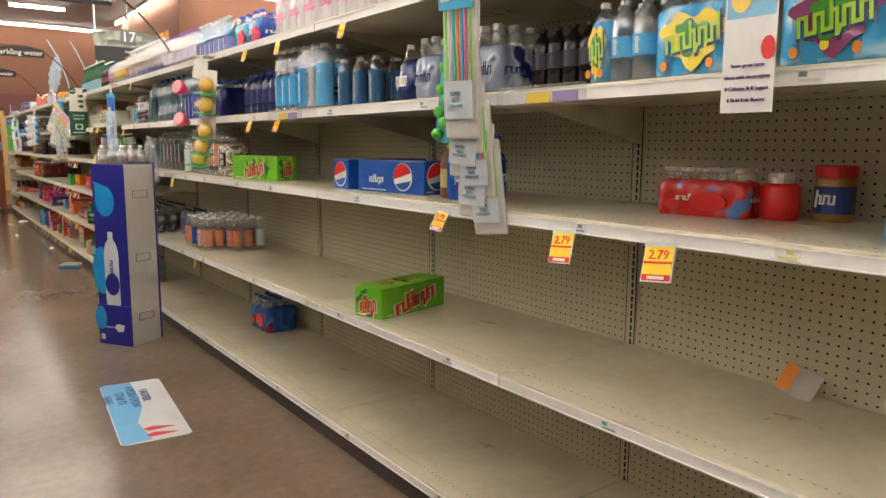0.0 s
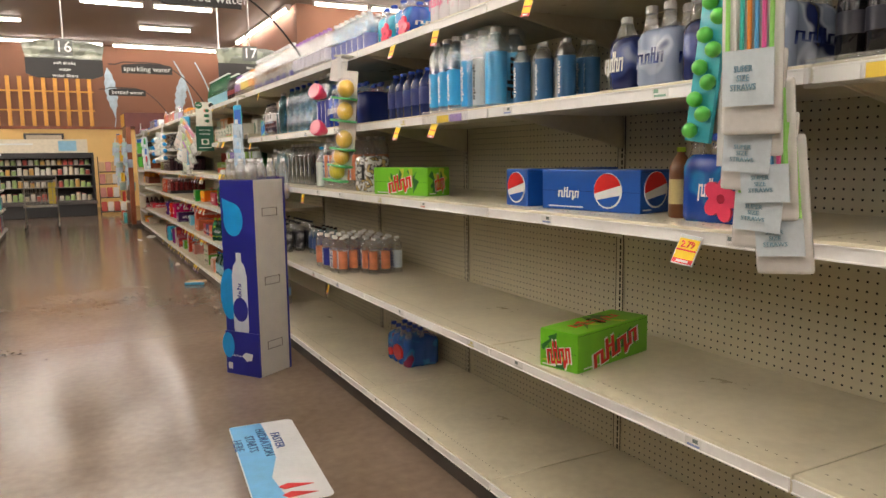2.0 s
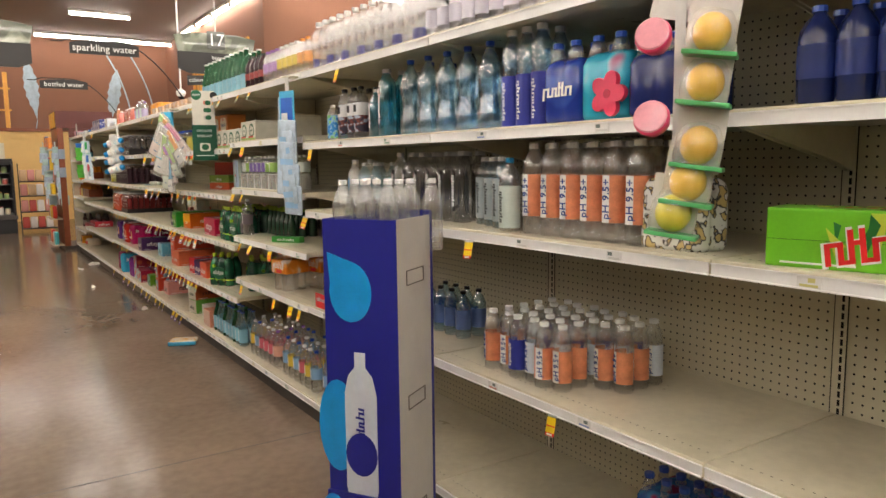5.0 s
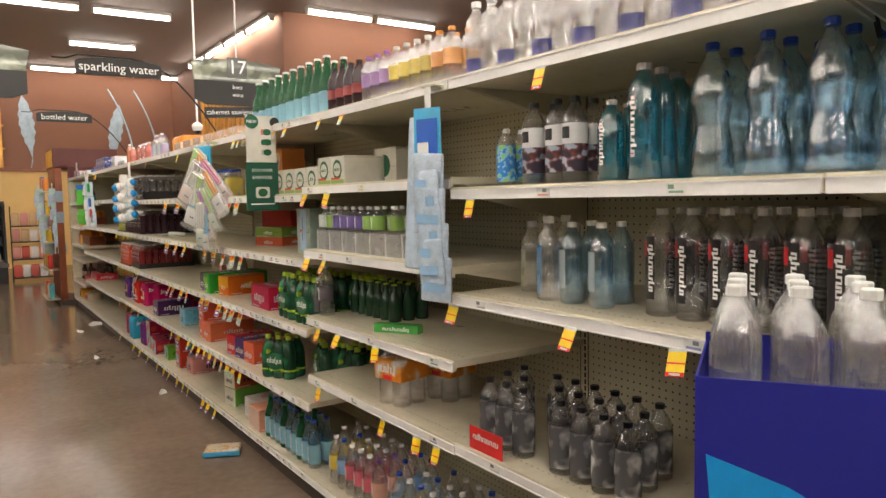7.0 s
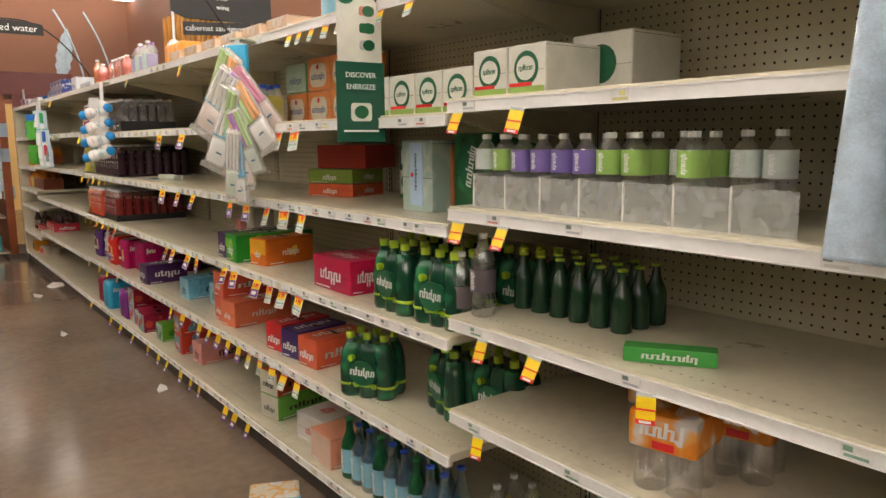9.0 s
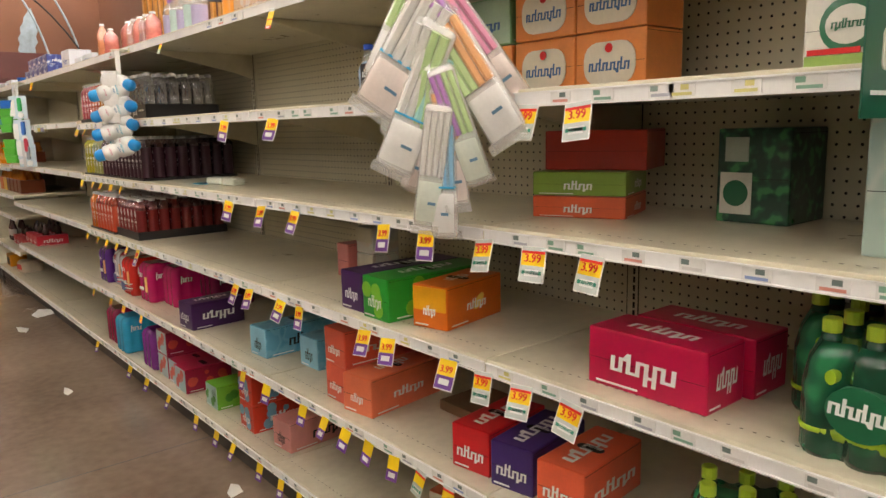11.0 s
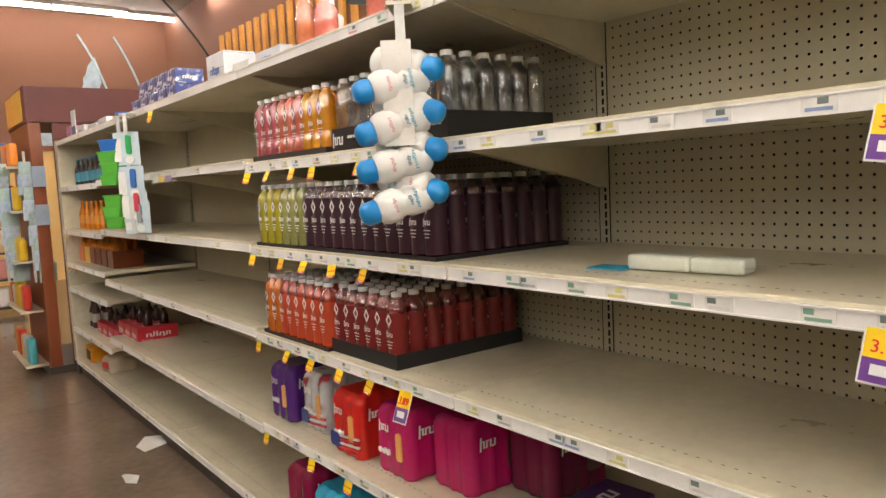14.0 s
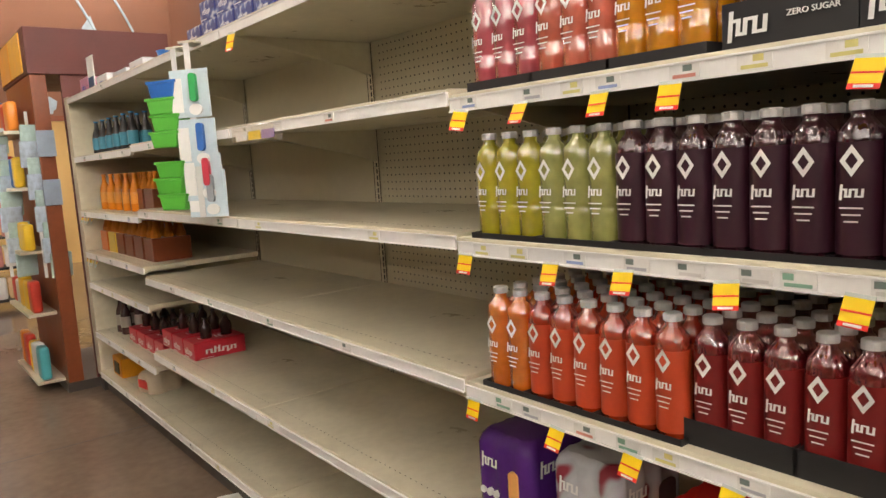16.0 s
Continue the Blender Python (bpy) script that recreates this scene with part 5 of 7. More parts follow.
t = carton("perrdark", 1.75, 8.52, 1.18, 0.17, 0.18, 0.215, printed("deep_green_box", (0.01, 0.05, 0.03), (0.02, 0.1, 0.05), (0.06, 0.26, 0.09), 34, 0.3), None, None, label="deep green mineral water carton with a white panel", handle=False)
part("print_panel", box(-0.075, 0.0, -0.003, 0, 0.02, 0.115), WHCAR, t)
part("print_panel", box(-0.065, -0.01, -0.003, 0, 0.14, 0.195), ink("pale_sage_print", 0.4, 0.46, 0.4), t)
part("oval_badge", plate(oval(0.03, 0.03, -0.037, 0.068), -0.004, 0.0), GRI, t)
SPR, SPO = ink("rust_orange_carton", 0.62, 0.1, 0.03), ink("olive_green_carton", 0.22, 0.34, 0.05)
carton("spr1", 1.58, 8.88, 1.18, 0.24, 0.22, 0.055, SPR, None, WHITE, (0.3, 0.4), label="rust orange juice drink carton in a stack", turn=22, handle=False, group="stacked juice cartons")
carton("spr2", 1.58, 8.88, 1.236, 0.24, 0.22, 0.06, SPO, None, WHITE, (0.3, 0.4), label="olive green juice drink carton in a stack", turn=22, handle=False, group="stacked juice cartons")
carton("spr3", 1.63, 8.87, 1.297, 0.26, 0.22, 0.1, ink("dark_rust_carton", 0.42, 0.03, 0.015), None, None, label="dark red juice drink carton on a stack", turn=22, handle=False, group="stacked juice cartons")
MON = ink("tangerine_carton", 0.75, 0.25, 0.06)
CREAM = ink("cream_print", 0.75, 0.68, 0.55)
for i, (yy, zz) in enumerate(((9.03, 1.49), (8.82, 1.49), (9.03, 1.632), (8.82, 1.632), (9.25, 1.49))):
    t = carton("mont", 1.62, yy, zz, 0.205, 0.15, 0.14, MON, None, None, label="tangerine seltzer carton with a cream panel", group="tangerine cartons", handle=False)
t = PROTO["mont"]
for o in [o for o in scene.objects if o.get("group") == "tangerine cartons"]:
    part("print_panel", plate(rounded(0.15, 0.1, 0.04, 0.0, 0.065), -0.003, 0.0), CREAM, o)
    part("brand_mark", bars(0.12, 0.032, 7, 3, -0.0036, 0, 0.06), ink("slate_blue_ink", 0.06, 0.14, 0.32), o)
    part("red_dot", plate(oval(0.011, 0.011, 0, 0.1), -0.0038, 0.0), REDI, o)
carton("montg", 1.62, 9.25, 1.632, 0.2, 0.15, 0.13, ink("mint_carton", 0.2, 0.42, 0.2), ink("mint_pale", 0.4, 0.55, 0.42), ink("slate_blue_ink", 0.06, 0.14, 0.32), (0.6, 0.25), label="mint green seltzer carton on a tangerine carton", handle=False)
FROSTB = printed("frosty_blue_film", (0.4, 0.52, 0.68), (0.5, 0.6, 0.72), (0.3, 0.42, 0.6), 10, 0.2)
LEM = printed("lemon_film", (0.72, 0.6, 0.12), (0.6, 0.55, 0.2), (0.3, 0.3, 0.3), 9, 0.2)
for yy, f in ((9.57, FROSTB), (9.37, LEM)):
    t = wrapped("dp" + f.name, 1.45, yy, 1.49, 3, 2, 0.033, 0.13, f, "blue", "pale blue film-wrapped spring water pack" if f == FROSTB else "lemon yellow film-wrapped spring water pack", neck=0.05)
    part("print_panel", box(-0.06, 0.03, -0.003, 0.01, 0.02, 0.12), BLACKC, t)
    part("brand_mark", bars(0.07, 0.026, 4, 3, -0.0036, -0.015, 0.09), WHITE, t)
    part("brand_mark", bars(0.07, 0.026, 4, 4, -0.0036, -0.015, 0.055), WHITE, t)
for o in [o for o in scene.objects if o.get("group") == "ivory cartons"]:
    part("oval_badge", plate(oval(0.043, 0.043, 0, 0.065), -0.0015, 0.0005), GRI, o)
    part("oval_badge", plate(oval(0.034, 0.03, 0, 0.065), -0.0022, 0.0005), WHCAR, o)
    part("brand_mark", bars(0.05, 0.016, 6, 4, -0.003, 0, 0.066), GRI, o)
    part("lime_foot", box(-0.064, 0.064, -0.002, 0.0004, 0.004, 0.02), ink("foot_lime", 0.3, 0.45, 0.1), o)
    part("flavour_band", box(-0.06, 0.02, -0.0024, 0.0004, 0.021, 0.03), REDI, o)
ob = thing("wrapped_straw_pack", at(1.46, 10.93, 1.18, 6), "long white wrapped straw pack lying on the shelf", "straw pack")
part("sleeve", box(-0.02, 0.115, 0.0, 0.06, 0.002, 0.034, 0.008), ink("milk_white_film", 0.66, 0.69, 0.6), ob, "", None, True)
part("sleeve", box(0.117, 0.225, 0.002, 0.058, 0.002, 0.032, 0.008), ink("milk_white_film", 0.66, 0.69, 0.6), ob, "", None, True)
part("sleeve_end", box(0.223, 0.245, 0.006, 0.054, 0.014, 0.017, 0.001), FILM, ob)
part("header_card", box(-0.11, -0.02, -0.02, 0.045, 0.001, 0.004), SKYF, ob)

# the flavoured bottle trays
def tray_pack(key, x, y, z, nx, ny, body, label, tray=BLACKC, th=0.02, lab=None, lab_span=(0.06, 0.72), word="i", h=0.22):
    return pack(key, x, y, z, nx, ny, h, 0.0305, "straight", body, "grey", lab, lab_span, label, word, tray=tray, tray_h=th, gap=1.0, group="flavoured water trays", name="bottle_tray")


def juice(name, r, g, b):
    return clear(name, (min(0.95, r * 1.35), g * 1.3, b * 1.3), 0.6, 0.06, 0.14, 0.1)


tray_pack("t1", 1.355, 12.48, 1.49, 3, 6, juice("rose_juice", 0.52, 0.1, 0.13), "rose pink flavoured water bottles in a film-wrapped tray")
tray_pack("t2", 1.355, 12.295, 1.49, 3, 6, juice("coral_juice", 0.62, 0.16, 0.1), "coral flavoured water bottles in a film-wrapped tray")
tray_pack("t3", 1.355, 12.11, 1.49, 3, 6, juice("amber_juice", 0.72, 0.33, 0.01), "amber flavoured water bottles in a film-wrapped tray")
for i in range(3):
    tray_pack("t4", 1.37, 11.9 - 0.195 * i, 1.49, 3, 6, SMOKE, "clear flavoured water bottles in a black lettered tray", th=0.07, word="")
for i in range(3):
    ob = [o for o in scene.objects if o.get("label", "").startswith("clear flavoured water bottles in a black")][i]
    part("brand_mark", bars(0.06, 0.04, 3, 2, -0.0085, -0.055, 0.036), WHITE, ob)
    words("ZERO SUGAR", 0.012, ob, WHITE, pose(0.04, -0.0085, 0.04), "white tray lettering")
tray_pack("t5", 1.345, 12.48, 1.18, 3, 6, juice("yellow_juice", 0.5, 0.46, 0.02), "yellow flavoured water bottles in a film-wrapped tray", th=0.012)
tray_pack("t6", 1.345, 12.295, 1.18, 3, 6, juice("pale_lime_juice", 0.4, 0.42, 0.13), "pale lime flavoured water bottles in a film-wrapped tray", th=0.012)
DKB = juice("black_cherry_juice", 0.06, 0.012, 0.022)
for i in range(4):
    tray_pack("t7", 1.345, 12.11 - 0.185 * i, 1.18, 3, 8, DKB, "black cherry flavoured water bottles in a black tray", th=0.04 if i > 2 else 0.012, lab=ink("cherry_dark_label", 0.04, 0.01, 0.02), lab_span=(0.06, 0.75))
tray_pack("t8", 1.345, 12.5, 0.85, 2, 6, juice("orange_juice", 0.72, 0.2, 0.015), "orange flavoured water bottles in a film-wrapped tray", th=0.012)
RDJ = juice("red_orange_juice", 0.46, 0.05, 0.015)
for i in range(2):
    tray_pack("t9", 1.345, 12.345 - 0.185 * i, 0.85, 3, 6, RDJ, "red orange flavoured water bottles in a film-wrapped tray", th=0.012, lab=ink("red_orange_label", 0.48, 0.06, 0.02))
WINE = juice("wine_red_juice", 0.2, 0.012, 0.015)
for i in range(2):
    tray_pack("t10", 1.365, 11.975 - 0.185 * i, 0.85, 3, 8, WINE, "wine red flavoured water bottles in a black tray", th=0.045, lab=ink("wine_label", 0.18, 0.012, 0.012))

# ---- far bays ----
BEER = ink("amber_beer", 0.4, 0.13, 0.01, 0.12)
for i in range(5):
    for j in range(3):
        bottle("orangesoda", 1.42 + 0.07 * j, 16.12 - 0.16 * i, 1.161, 0.21, 0.03, "glass", ink("orange_glass", 0.7, 0.22, 0.01, 0.12), "orange", ink("orange_soda_label", 0.75, 0.3, 0.03), (0.2, 0.5), "orange soda glass bottle on the far shelf")
for i in range(6):
    for j in range(2):
        bottle("darkbeer", 1.42 + 0.07 * j, 16.15 - 0.15 * i, 1.49, 0.2, 0.03, "glass", ink("dark_beer", 0.03, 0.03, 0.03, 0.12), "sky" if i < 2 else "black", ink("beer_teal_label", 0.05, 0.25, 0.35), (0.15, 0.5), "dark soda bottle with a teal label")
for i, (yy, c) in enumerate(((16.16, "six_orange"), (15.98, "six_yellow"), (15.8, "six_brown"), (15.62, "six_brown"), (15.44, "six_brown"), (15.26, "six_brown"))):
    col = {"six_orange": ink("six_orange", 0.68, 0.16, 0.02), "six_yellow": ink("six_yellow", 0.75, 0.55, 0.06), "six_brown": ink("six_brown", 0.16, 0.035, 0.01)}[c]
    def six(m, col=col, c=c):
        t = thing("six_pack", m, "six-pack soda carrier in a %s carton" % {"six_orange": "orange", "six_yellow": "yellow", "six_brown": "dark brown"}[c], "six-pack", "six-packs")
        part("carrier", box(-0.075, 0.075, 0, 0.2, 0, 0.12, 0.004), col, t)
        part("handle", plate([(-0.05, 0.12), (0.05, 0.12), (0.03, 0.19), (-0.03, 0.19)], 0.098, 0.102), col, t)
        for a in range(2):
            for b in range(3):
                part("bottle_neck", lathe([(0.028, 0.1), (0.026, 0.14), (0.013, 0.18), (0.013, 0.21)], 8, None, (a - 0.5) * 0.07, 0.035 + b * 0.065), BEER, t)
        return t
    put(c, at(1.42, yy, 0.907), six)
    if c == "six_brown":
        put(c, at(1.45, yy, 1.161), six)
CROWN = ink("cherry_soda_carton", 0.5, 0.02, 0.04)
for i in range(7):
    carton("cherrysoda", 1.41, 15.72 - 0.16 * i, 0.397 if i < 4 else 0.48, 0.15, 0.25, 0.085, CROWN, None, WHITE, (0.6, 0.4), label="cherry red cola bottle carrier", handle=False, group="cherry cola carriers")
    for j in range(2):
        bottle("colab", 1.47 + 0.1 * j, 15.72 - 0.16 * i, (0.397 if i < 4 else 0.48) + 0.085, 0.1, 0.028, "glass", ink("cola_brown", 0.03, 0.012, 0.01, 0.1), "black", None, label="dark cola bottle neck above its carrier")
for i in range(2):
    for j in range(2):
        bottle("darkroot", 1.42 + 0.08 * j, 16.1 - 0.1 * i, 0.397, 0.22, 0.032, "glass", ink("root_brown", 0.05, 0.02, 0.02, 0.1), "black", ink("root_label", 0.4, 0.35, 0.3), (0.2, 0.5), "dark root drink bottle with a pale label")
t = thing("lantern_pack", at(1.38, 16.05, DECK), "orange and black bottle carrier on the bottom shelf", "carrier")
part("carrier", box(-0.1, 0.1, 0, 0.15, 0, 0.12, 0.01), ink("lantern_orange", 0.7, 0.28, 0.01), t)
part("handle", plate(oval(0.07, 0.07, 0, 0.12, 12, 0, 180), 0.07, 0.08), BLACK, t)
part("dark_label", box(-0.05, 0.05, -0.004, 0, 0.02, 0.09), BLACK, t)
t = thing("paper_bag", at(1.39, 15.55, DECK, 10), "crumpled pale printed paper bag on the bottom shelf", "bag")
part("bag_body", lobes(2, 2, 0.05, 0.11, 0.7), mat("pale_kraft", (0.6, 0.5, 0.38), 0.8, bump=0.5), t)
part("print", box(-0.05, 0.05, -0.003, 0.01, 0.03, 0.075), REDI, t)

# ---- goods on top of the run ----
PALEP = printed("pink_white_film", (0.72, 0.7, 0.74), (0.75, 0.72, 0.76), (0.7, 0.2, 0.35), 14, 0.25)
for i in range(6):
    wrapped("pw", 1.4, 3.38 - 0.16 * i, TOP, 2, 3, 0.037, 0.2, PALEP, "white", "white film-wrapped water pack with pink lettering shapes", ink("pink_ink", 0.75, 0.15, 0.3), (0.7, 0.25), neck=0.06)
wrapped("redtop", 1.4, 2.42, TOP, 2, 3, 0.04, 0.2, printed("red_white_film", (0.7, 0.68, 0.68), (0.65, 0.1, 0.1), (0.7, 0.68, 0.68), 12), "white", "red and white film-wrapped drink pack", neck=0.05)
for yy in (2.25, 2.08, 1.9, 1.72):
    wrapped("redtop", 1.4, yy, TOP, 2, 3, 0.04, 0.2, PALEP)
wrapped("tealtop", 1.4, 3.73, TOP, 2, 3, 0.04, 0.14, FIJIB, "blue", "teal and blue film-wrapped water pack with a pink flower", WHITE, (0.5, 0.2), PINKF, neck=0.04)
wrapped("tealtop2", 1.4, 3.93, TOP, 2, 3, 0.045, 0.14, TEALF, "blue", "teal film-wrapped water pack with a flower", None, badge=PINKF, neck=0.04)
for i in range(7):
    for j in range(2):
        bottle("bluewhite", 1.4 + 0.08 * j, 4.17 + 0.083 * i, TOP, 0.215, 0.037, "plain", BLUEW, "white", ink("pale_indigo_label", 0.2, 0.22, 0.5), (0.05, 0.45), "clear bottle with an indigo label on the top shelf", "w")
for i in range(9):
    for j in range(2):
        bottle("lilac", 1.4 + 0.075 * j, 4.78 + 0.08 * i, TOP, 0.22, 0.035, "plain", WATER, "violet" if i % 3 == 0 else "white", ink("lilac_label", 0.6, 0.58, 0.68), (0.2, 0.5), "clear bottle with a pale lilac label on the top shelf")
for i in range(13):
    bottle("tallclear" if i % 2 else "tallblue", 1.4, 5.52 + 0.082 * i, TOP, 0.245 + 0.02 * (i % 2), 0.036, "square", WATER, "white", (ink("deep_blue_foot", 0.05, 0.06, 0.4), ink("white_sheet_label", 0.7, 0.7, 0.7))[i % 2], ((0.0, 0.25), (0.3, 0.6))[i % 2], ("tall clear water bottle with a deep blue foot", "tall clear water bottle with a white label")[i % 2])
    bottle("tallclear", 1.49, 5.55 + 0.082 * i, TOP, 0.245, 0.036, "square", WATER, "white", None, (0.3, 0.6), "tall clear unlabelled water bottle on the top shelf")
CL3 = [ink("violet_small_label", 0.4, 0.25, 0.5), ink("yellow_small_label", 0.75, 0.6, 0.15), ink("orange_small_label", 0.8, 0.4, 0.15)]
for i in range(9):
    k = (2, 2, 1, 1, 1, 1, 0, 0, 0)[i]
    for j in range(2):
        bottle("vit%d" % k, 1.4 + 0.07 * j, 6.64 + 0.075 * i, TOP, 0.195 + k * 0.001, 0.033, "plain", WATER, ("violet", "white", "orange")[k], CL3[k], (0.35, 0.62), "clear vitamin water bottle with a %s label" % ("violet", "yellow", "orange")[k])
for i in range(4):
    for j in range(2):
        bottle("darkred", 1.4 + 0.075 * j, 7.33 + 0.08 * i, TOP, 0.2, 0.036, "plain", ink("dark_cola_top", 0.04, 0.02, 0.025, 0.1), "black", ink("red_dim_label", 0.3, 0.05, 0.05), (0.3, 0.5), "dark drink bottle with a red label on the top shelf")
for i in range(10):
    for j in range(2):
        bottle("pellg", 1.4 + 0.085 * j, 7.66 + 0.1 * i, TOP, 0.275, 0.04, "glass", GREENG, "white", AQUA, (0.06, 0.4), "green glass sparkling water bottle with a blue label")
for i in range(6):
    carton("lowpack", 1.42, 9.0 + 0.27 * i, TOP, 0.2, 0.15, 0.075, printed("soft_orange_pack", (0.7, 0.5, 0.35), (0.72, 0.66, 0.62), (0.7, 0.3, 0.12), 14), None, None, label="low pale orange drink pack on the top shelf", handle=False, group="low top packs")
ORG = ink("orange_can_film", 0.75, 0.3, 0.03)
for yy in (10.42, 10.58):
    wrapped("orancan", 1.45, yy, TOP, 2, 3, 0.036, 0.14, ORG, None, "orange film-wrapped can pack on the top shelf")
for i in range(5):
    bottle("lavc%d" % (i % 2), 1.4, 10.82 + 0.085 * i, TOP, 0.175 + 0.02 * (i % 2), 0.037, "plain", WATER, ("violet", "white")[i % 2], (ink("lav_label", 0.45, 0.4, 0.6), ink("mint_label", 0.5, 0.66, 0.6))[i % 2], (0.1, 0.6), ("clear bottle with a lavender label", "clear bottle with a mint label")[i % 2])
for i in range(5):
    bottle("pinkj%d" % (i % 2), 1.4, 11.42 + 0.095 * i, TOP, 0.16, 0.04, "plain", (juice("coral_pink_drink", 0.75, 0.25, 0.2), WATER)[i % 2], "white", None, (0.1, 0.6), ("coral pink drink bottle on the top shelf", "clear drink bottle on the top shelf")[i % 2])
bottle("pinkj0", 1.4, 12.12, TOP, 0.16, 0.04, "plain", WATER, "white")
bottle("peacht", 1.4, 12.25, TOP, 0.2, 0.032, "plain", juice("peach_drink_top", 0.8, 0.3, 0.15), "white", None, (0.1, 0.6), "peach drink bottle standing on the top shelf")
carton("filtw", 1.4, 12.5, TOP, 0.22, 0.15, 0.055, ink("pale_blue_box", 0.6, 0.64, 0.7), None, BLUEC, (0.4, 0.3), label="low pale water filter box on the top shelf", handle=False)
carton("pitch", 1.4, 13.02, TOP, 0.2, 0.14, 0.125, ink("white_blue_box", 0.66, 0.68, 0.72), None, BLUEC, (0.5, 0.3), label="white water pitcher box with a blue mark", handle=False)
carton("pitch2", 1.42, 12.8, TOP, 0.16, 0.14, 0.06, ink("white_blue_box", 0.66, 0.68, 0.72), None, BLUEC, (0.5, 0.3), label="low white filter box on the top shelf", handle=False)
NVB = printed("navy_filter_box", (0.035, 0.05, 0.24), (0.14, 0.2, 0.45), (0.6, 0.62, 0.68), 34, 0.35)
for i in range(5):
    for zz in (0, 0.075):
        if i == 4 and zz:
            continue
        carton("navyf", 1.4, 13.62 + 0.16 * i, TOP + zz, 0.15, 0.14, 0.075, NVB, None, WHITE, (0.5, 0.3), label="navy blue water filter box in a stack", handle=False, group="filter boxes")
t = thing("blue_tub", at(1.42, 14.78, TOP), "blue plastic tub on the top shelf", "tub")
part("tub", lathe([(0.05, 0), (0.06, 0.06), (0.064, 0.065), (0.06, 0.065)], 16, None, 0, 0.06), ink("tub_blue", 0.02, 0.14, 0.5), t, "", None, True)
for i, (yy, w, hh, c) in enumerate(((15.05, 0.22, 0.06, "white_blue_box"), (15.35, 0.25, 0.05, "pale_blue_box"), (15.7, 0.22, 0.07, "white_blue_box"), (16.1, 0.2, 0.1, "pink_box"))):
    carton("endbox%d" % i, 1.4, yy, TOP, w, 0.14, hh, ink(c, 0.66, 0.3, 0.42) if c == "pink_box" else MATS[c], None, BLUEC, (0.4, 0.3), label="%s box on the top shelf near the end" % ("pink toy" if c == "pink_box" else "pale filter"), handle=False)
t = thing("shelf_sign", at(1.4, 15.92, TOP), "white upright card with a dark lower half", "sign")
part("card", box(-0.07, 0.07, 0, 0.004, 0, 0.2), WHITE, t)
part("print", box(-0.06, 0.06, -0.002, 0, 0.01, 0.085), ink("slate_print", 0.05, 0.1, 0.2), t)

# ---- price tags ----
TAGN = {"yp": (YEL, PURP), "yw": (YEL, PALE), "yr": (YEL, RED)}


def price_tag(y, z, style="yp", text="3.99", w=0.062, h=0.085, lean=None):
    key = ("tag", style, text, w)
    rng = random.Random(int(y * 1000) + int(z * 77))
    def build(m):
        up, low = TAGN[style]
        t = thing("price_tag", m, {"yp": "yellow and purple paper sale price tag hanging from the rail", "yw": "yellow and pale green paper price tag hanging from the rail", "yr": "yellow and red paper price tag hanging from the rail"}[style], "price tag", "price tags")
        if text:
            part("white_border", box(-w / 2 - 0.003, w / 2 + 0.003, 0.0002, 0.001, -h - 0.003, 0.001), WHITE, t)
        part("top_strip", box(-w / 2, w / 2, -0.001, 0.0, -h * 0.12, 0), PALE if style != "yp" else YEL, t)
        cut = 0.84 if style == "yr" else 0.55
        part("price_panel", box(-w / 2, w / 2, -0.001, 0.0, -h * cut, -h * 0.12), up, t)
        part("lower_panel", box(-w / 2, w / 2, -0.001, 0.0, -h, -h * cut), low, t)
        if style == "yr":
            part("red_strip", box(-w / 2, w / 2, -0.0014, 0.0, -h * 0.56, -h * 0.5), RED, t)
        if style == "yw":
            part("red_strip", box(-w / 2, w / 2, -0.0015, 0.0, -h * 0.2, -h * 0.12), RED, t)
            part("small_print", box(-w * 0.42, w * 0.42, -0.0016, 0, -h * 0.8, -h * 0.7), TEAL, t)
        if text:
            words(text, h * 0.34, t, RED, pose(0, -0.002, -h * 0.34), "red price figures")
        part("small_print", box(-w * 0.3, w * 0.3, -0.0016, 0, -h * (0.96 if style == "yr" else 0.86), -h * (0.88 if style == "yr" else 0.66)), WHITE, t)
        return t
    tilt = rng.uniform(-8, 8)
    return put(key, at(1.3262, y, z, rng.uniform(-6, 10)) @ pose(0, 0, 0, -rng.uniform(12, 27), tilt, 0), build)


for yy, st in ((10.39, "yp"), (9.99, "yp"), (8.81, "yw"), (8.67, "yw"), (12.57, "yr"), (12.39, "yr"), (12.2, "yr"), (12.06, "yr"), (11.77, "yr")):
    price_tag(yy, 1.455, st, "3.99" if st != "yr" else "", 0.06 if st != "yr" else 0.04, 0.076 if st != "yr" else 0.047)
for yy, st in ((10.4, "yp"), (10.12, "yp"), (9.87, "yp"), (9.36, "yp"), (9.17, "yp"), (8.95, "yw"), (8.79, "yw"), (8.63, "yw"), (12.58, "yr"), (12.33, "yr"), (12.16, "yr"), (11.97, "yr"), (11.78, "yr")):
    price_tag(yy, 1.148, st, "3.99" if st != "yr" else "", 0.06 if st != "yr" else 0.04, 0.076 if st != "yr" else 0.047)
for yy, st in ((10.39, "yp"), (10.27, "yp"), (10.01, "yp"), (9.88, "yp"), (9.48, "yp"), (9.36, "yp"), (9.09, "yp"), (8.96, "yw"), (8.83, "yw"), (8.68, "yw"), (12.58, "yr"), (12.33, "yr"), (12.15, "yr"), (11.96, "yr"), (11.78, "yr")):
    price_tag(yy, 0.818, st, "3.99" if st != "yr" else "", 0.06 if st != "yr" else 0.04, 0.076 if st != "yr" else 0.047)
price_tag(11.6, 0.818, "yp", "3.89")
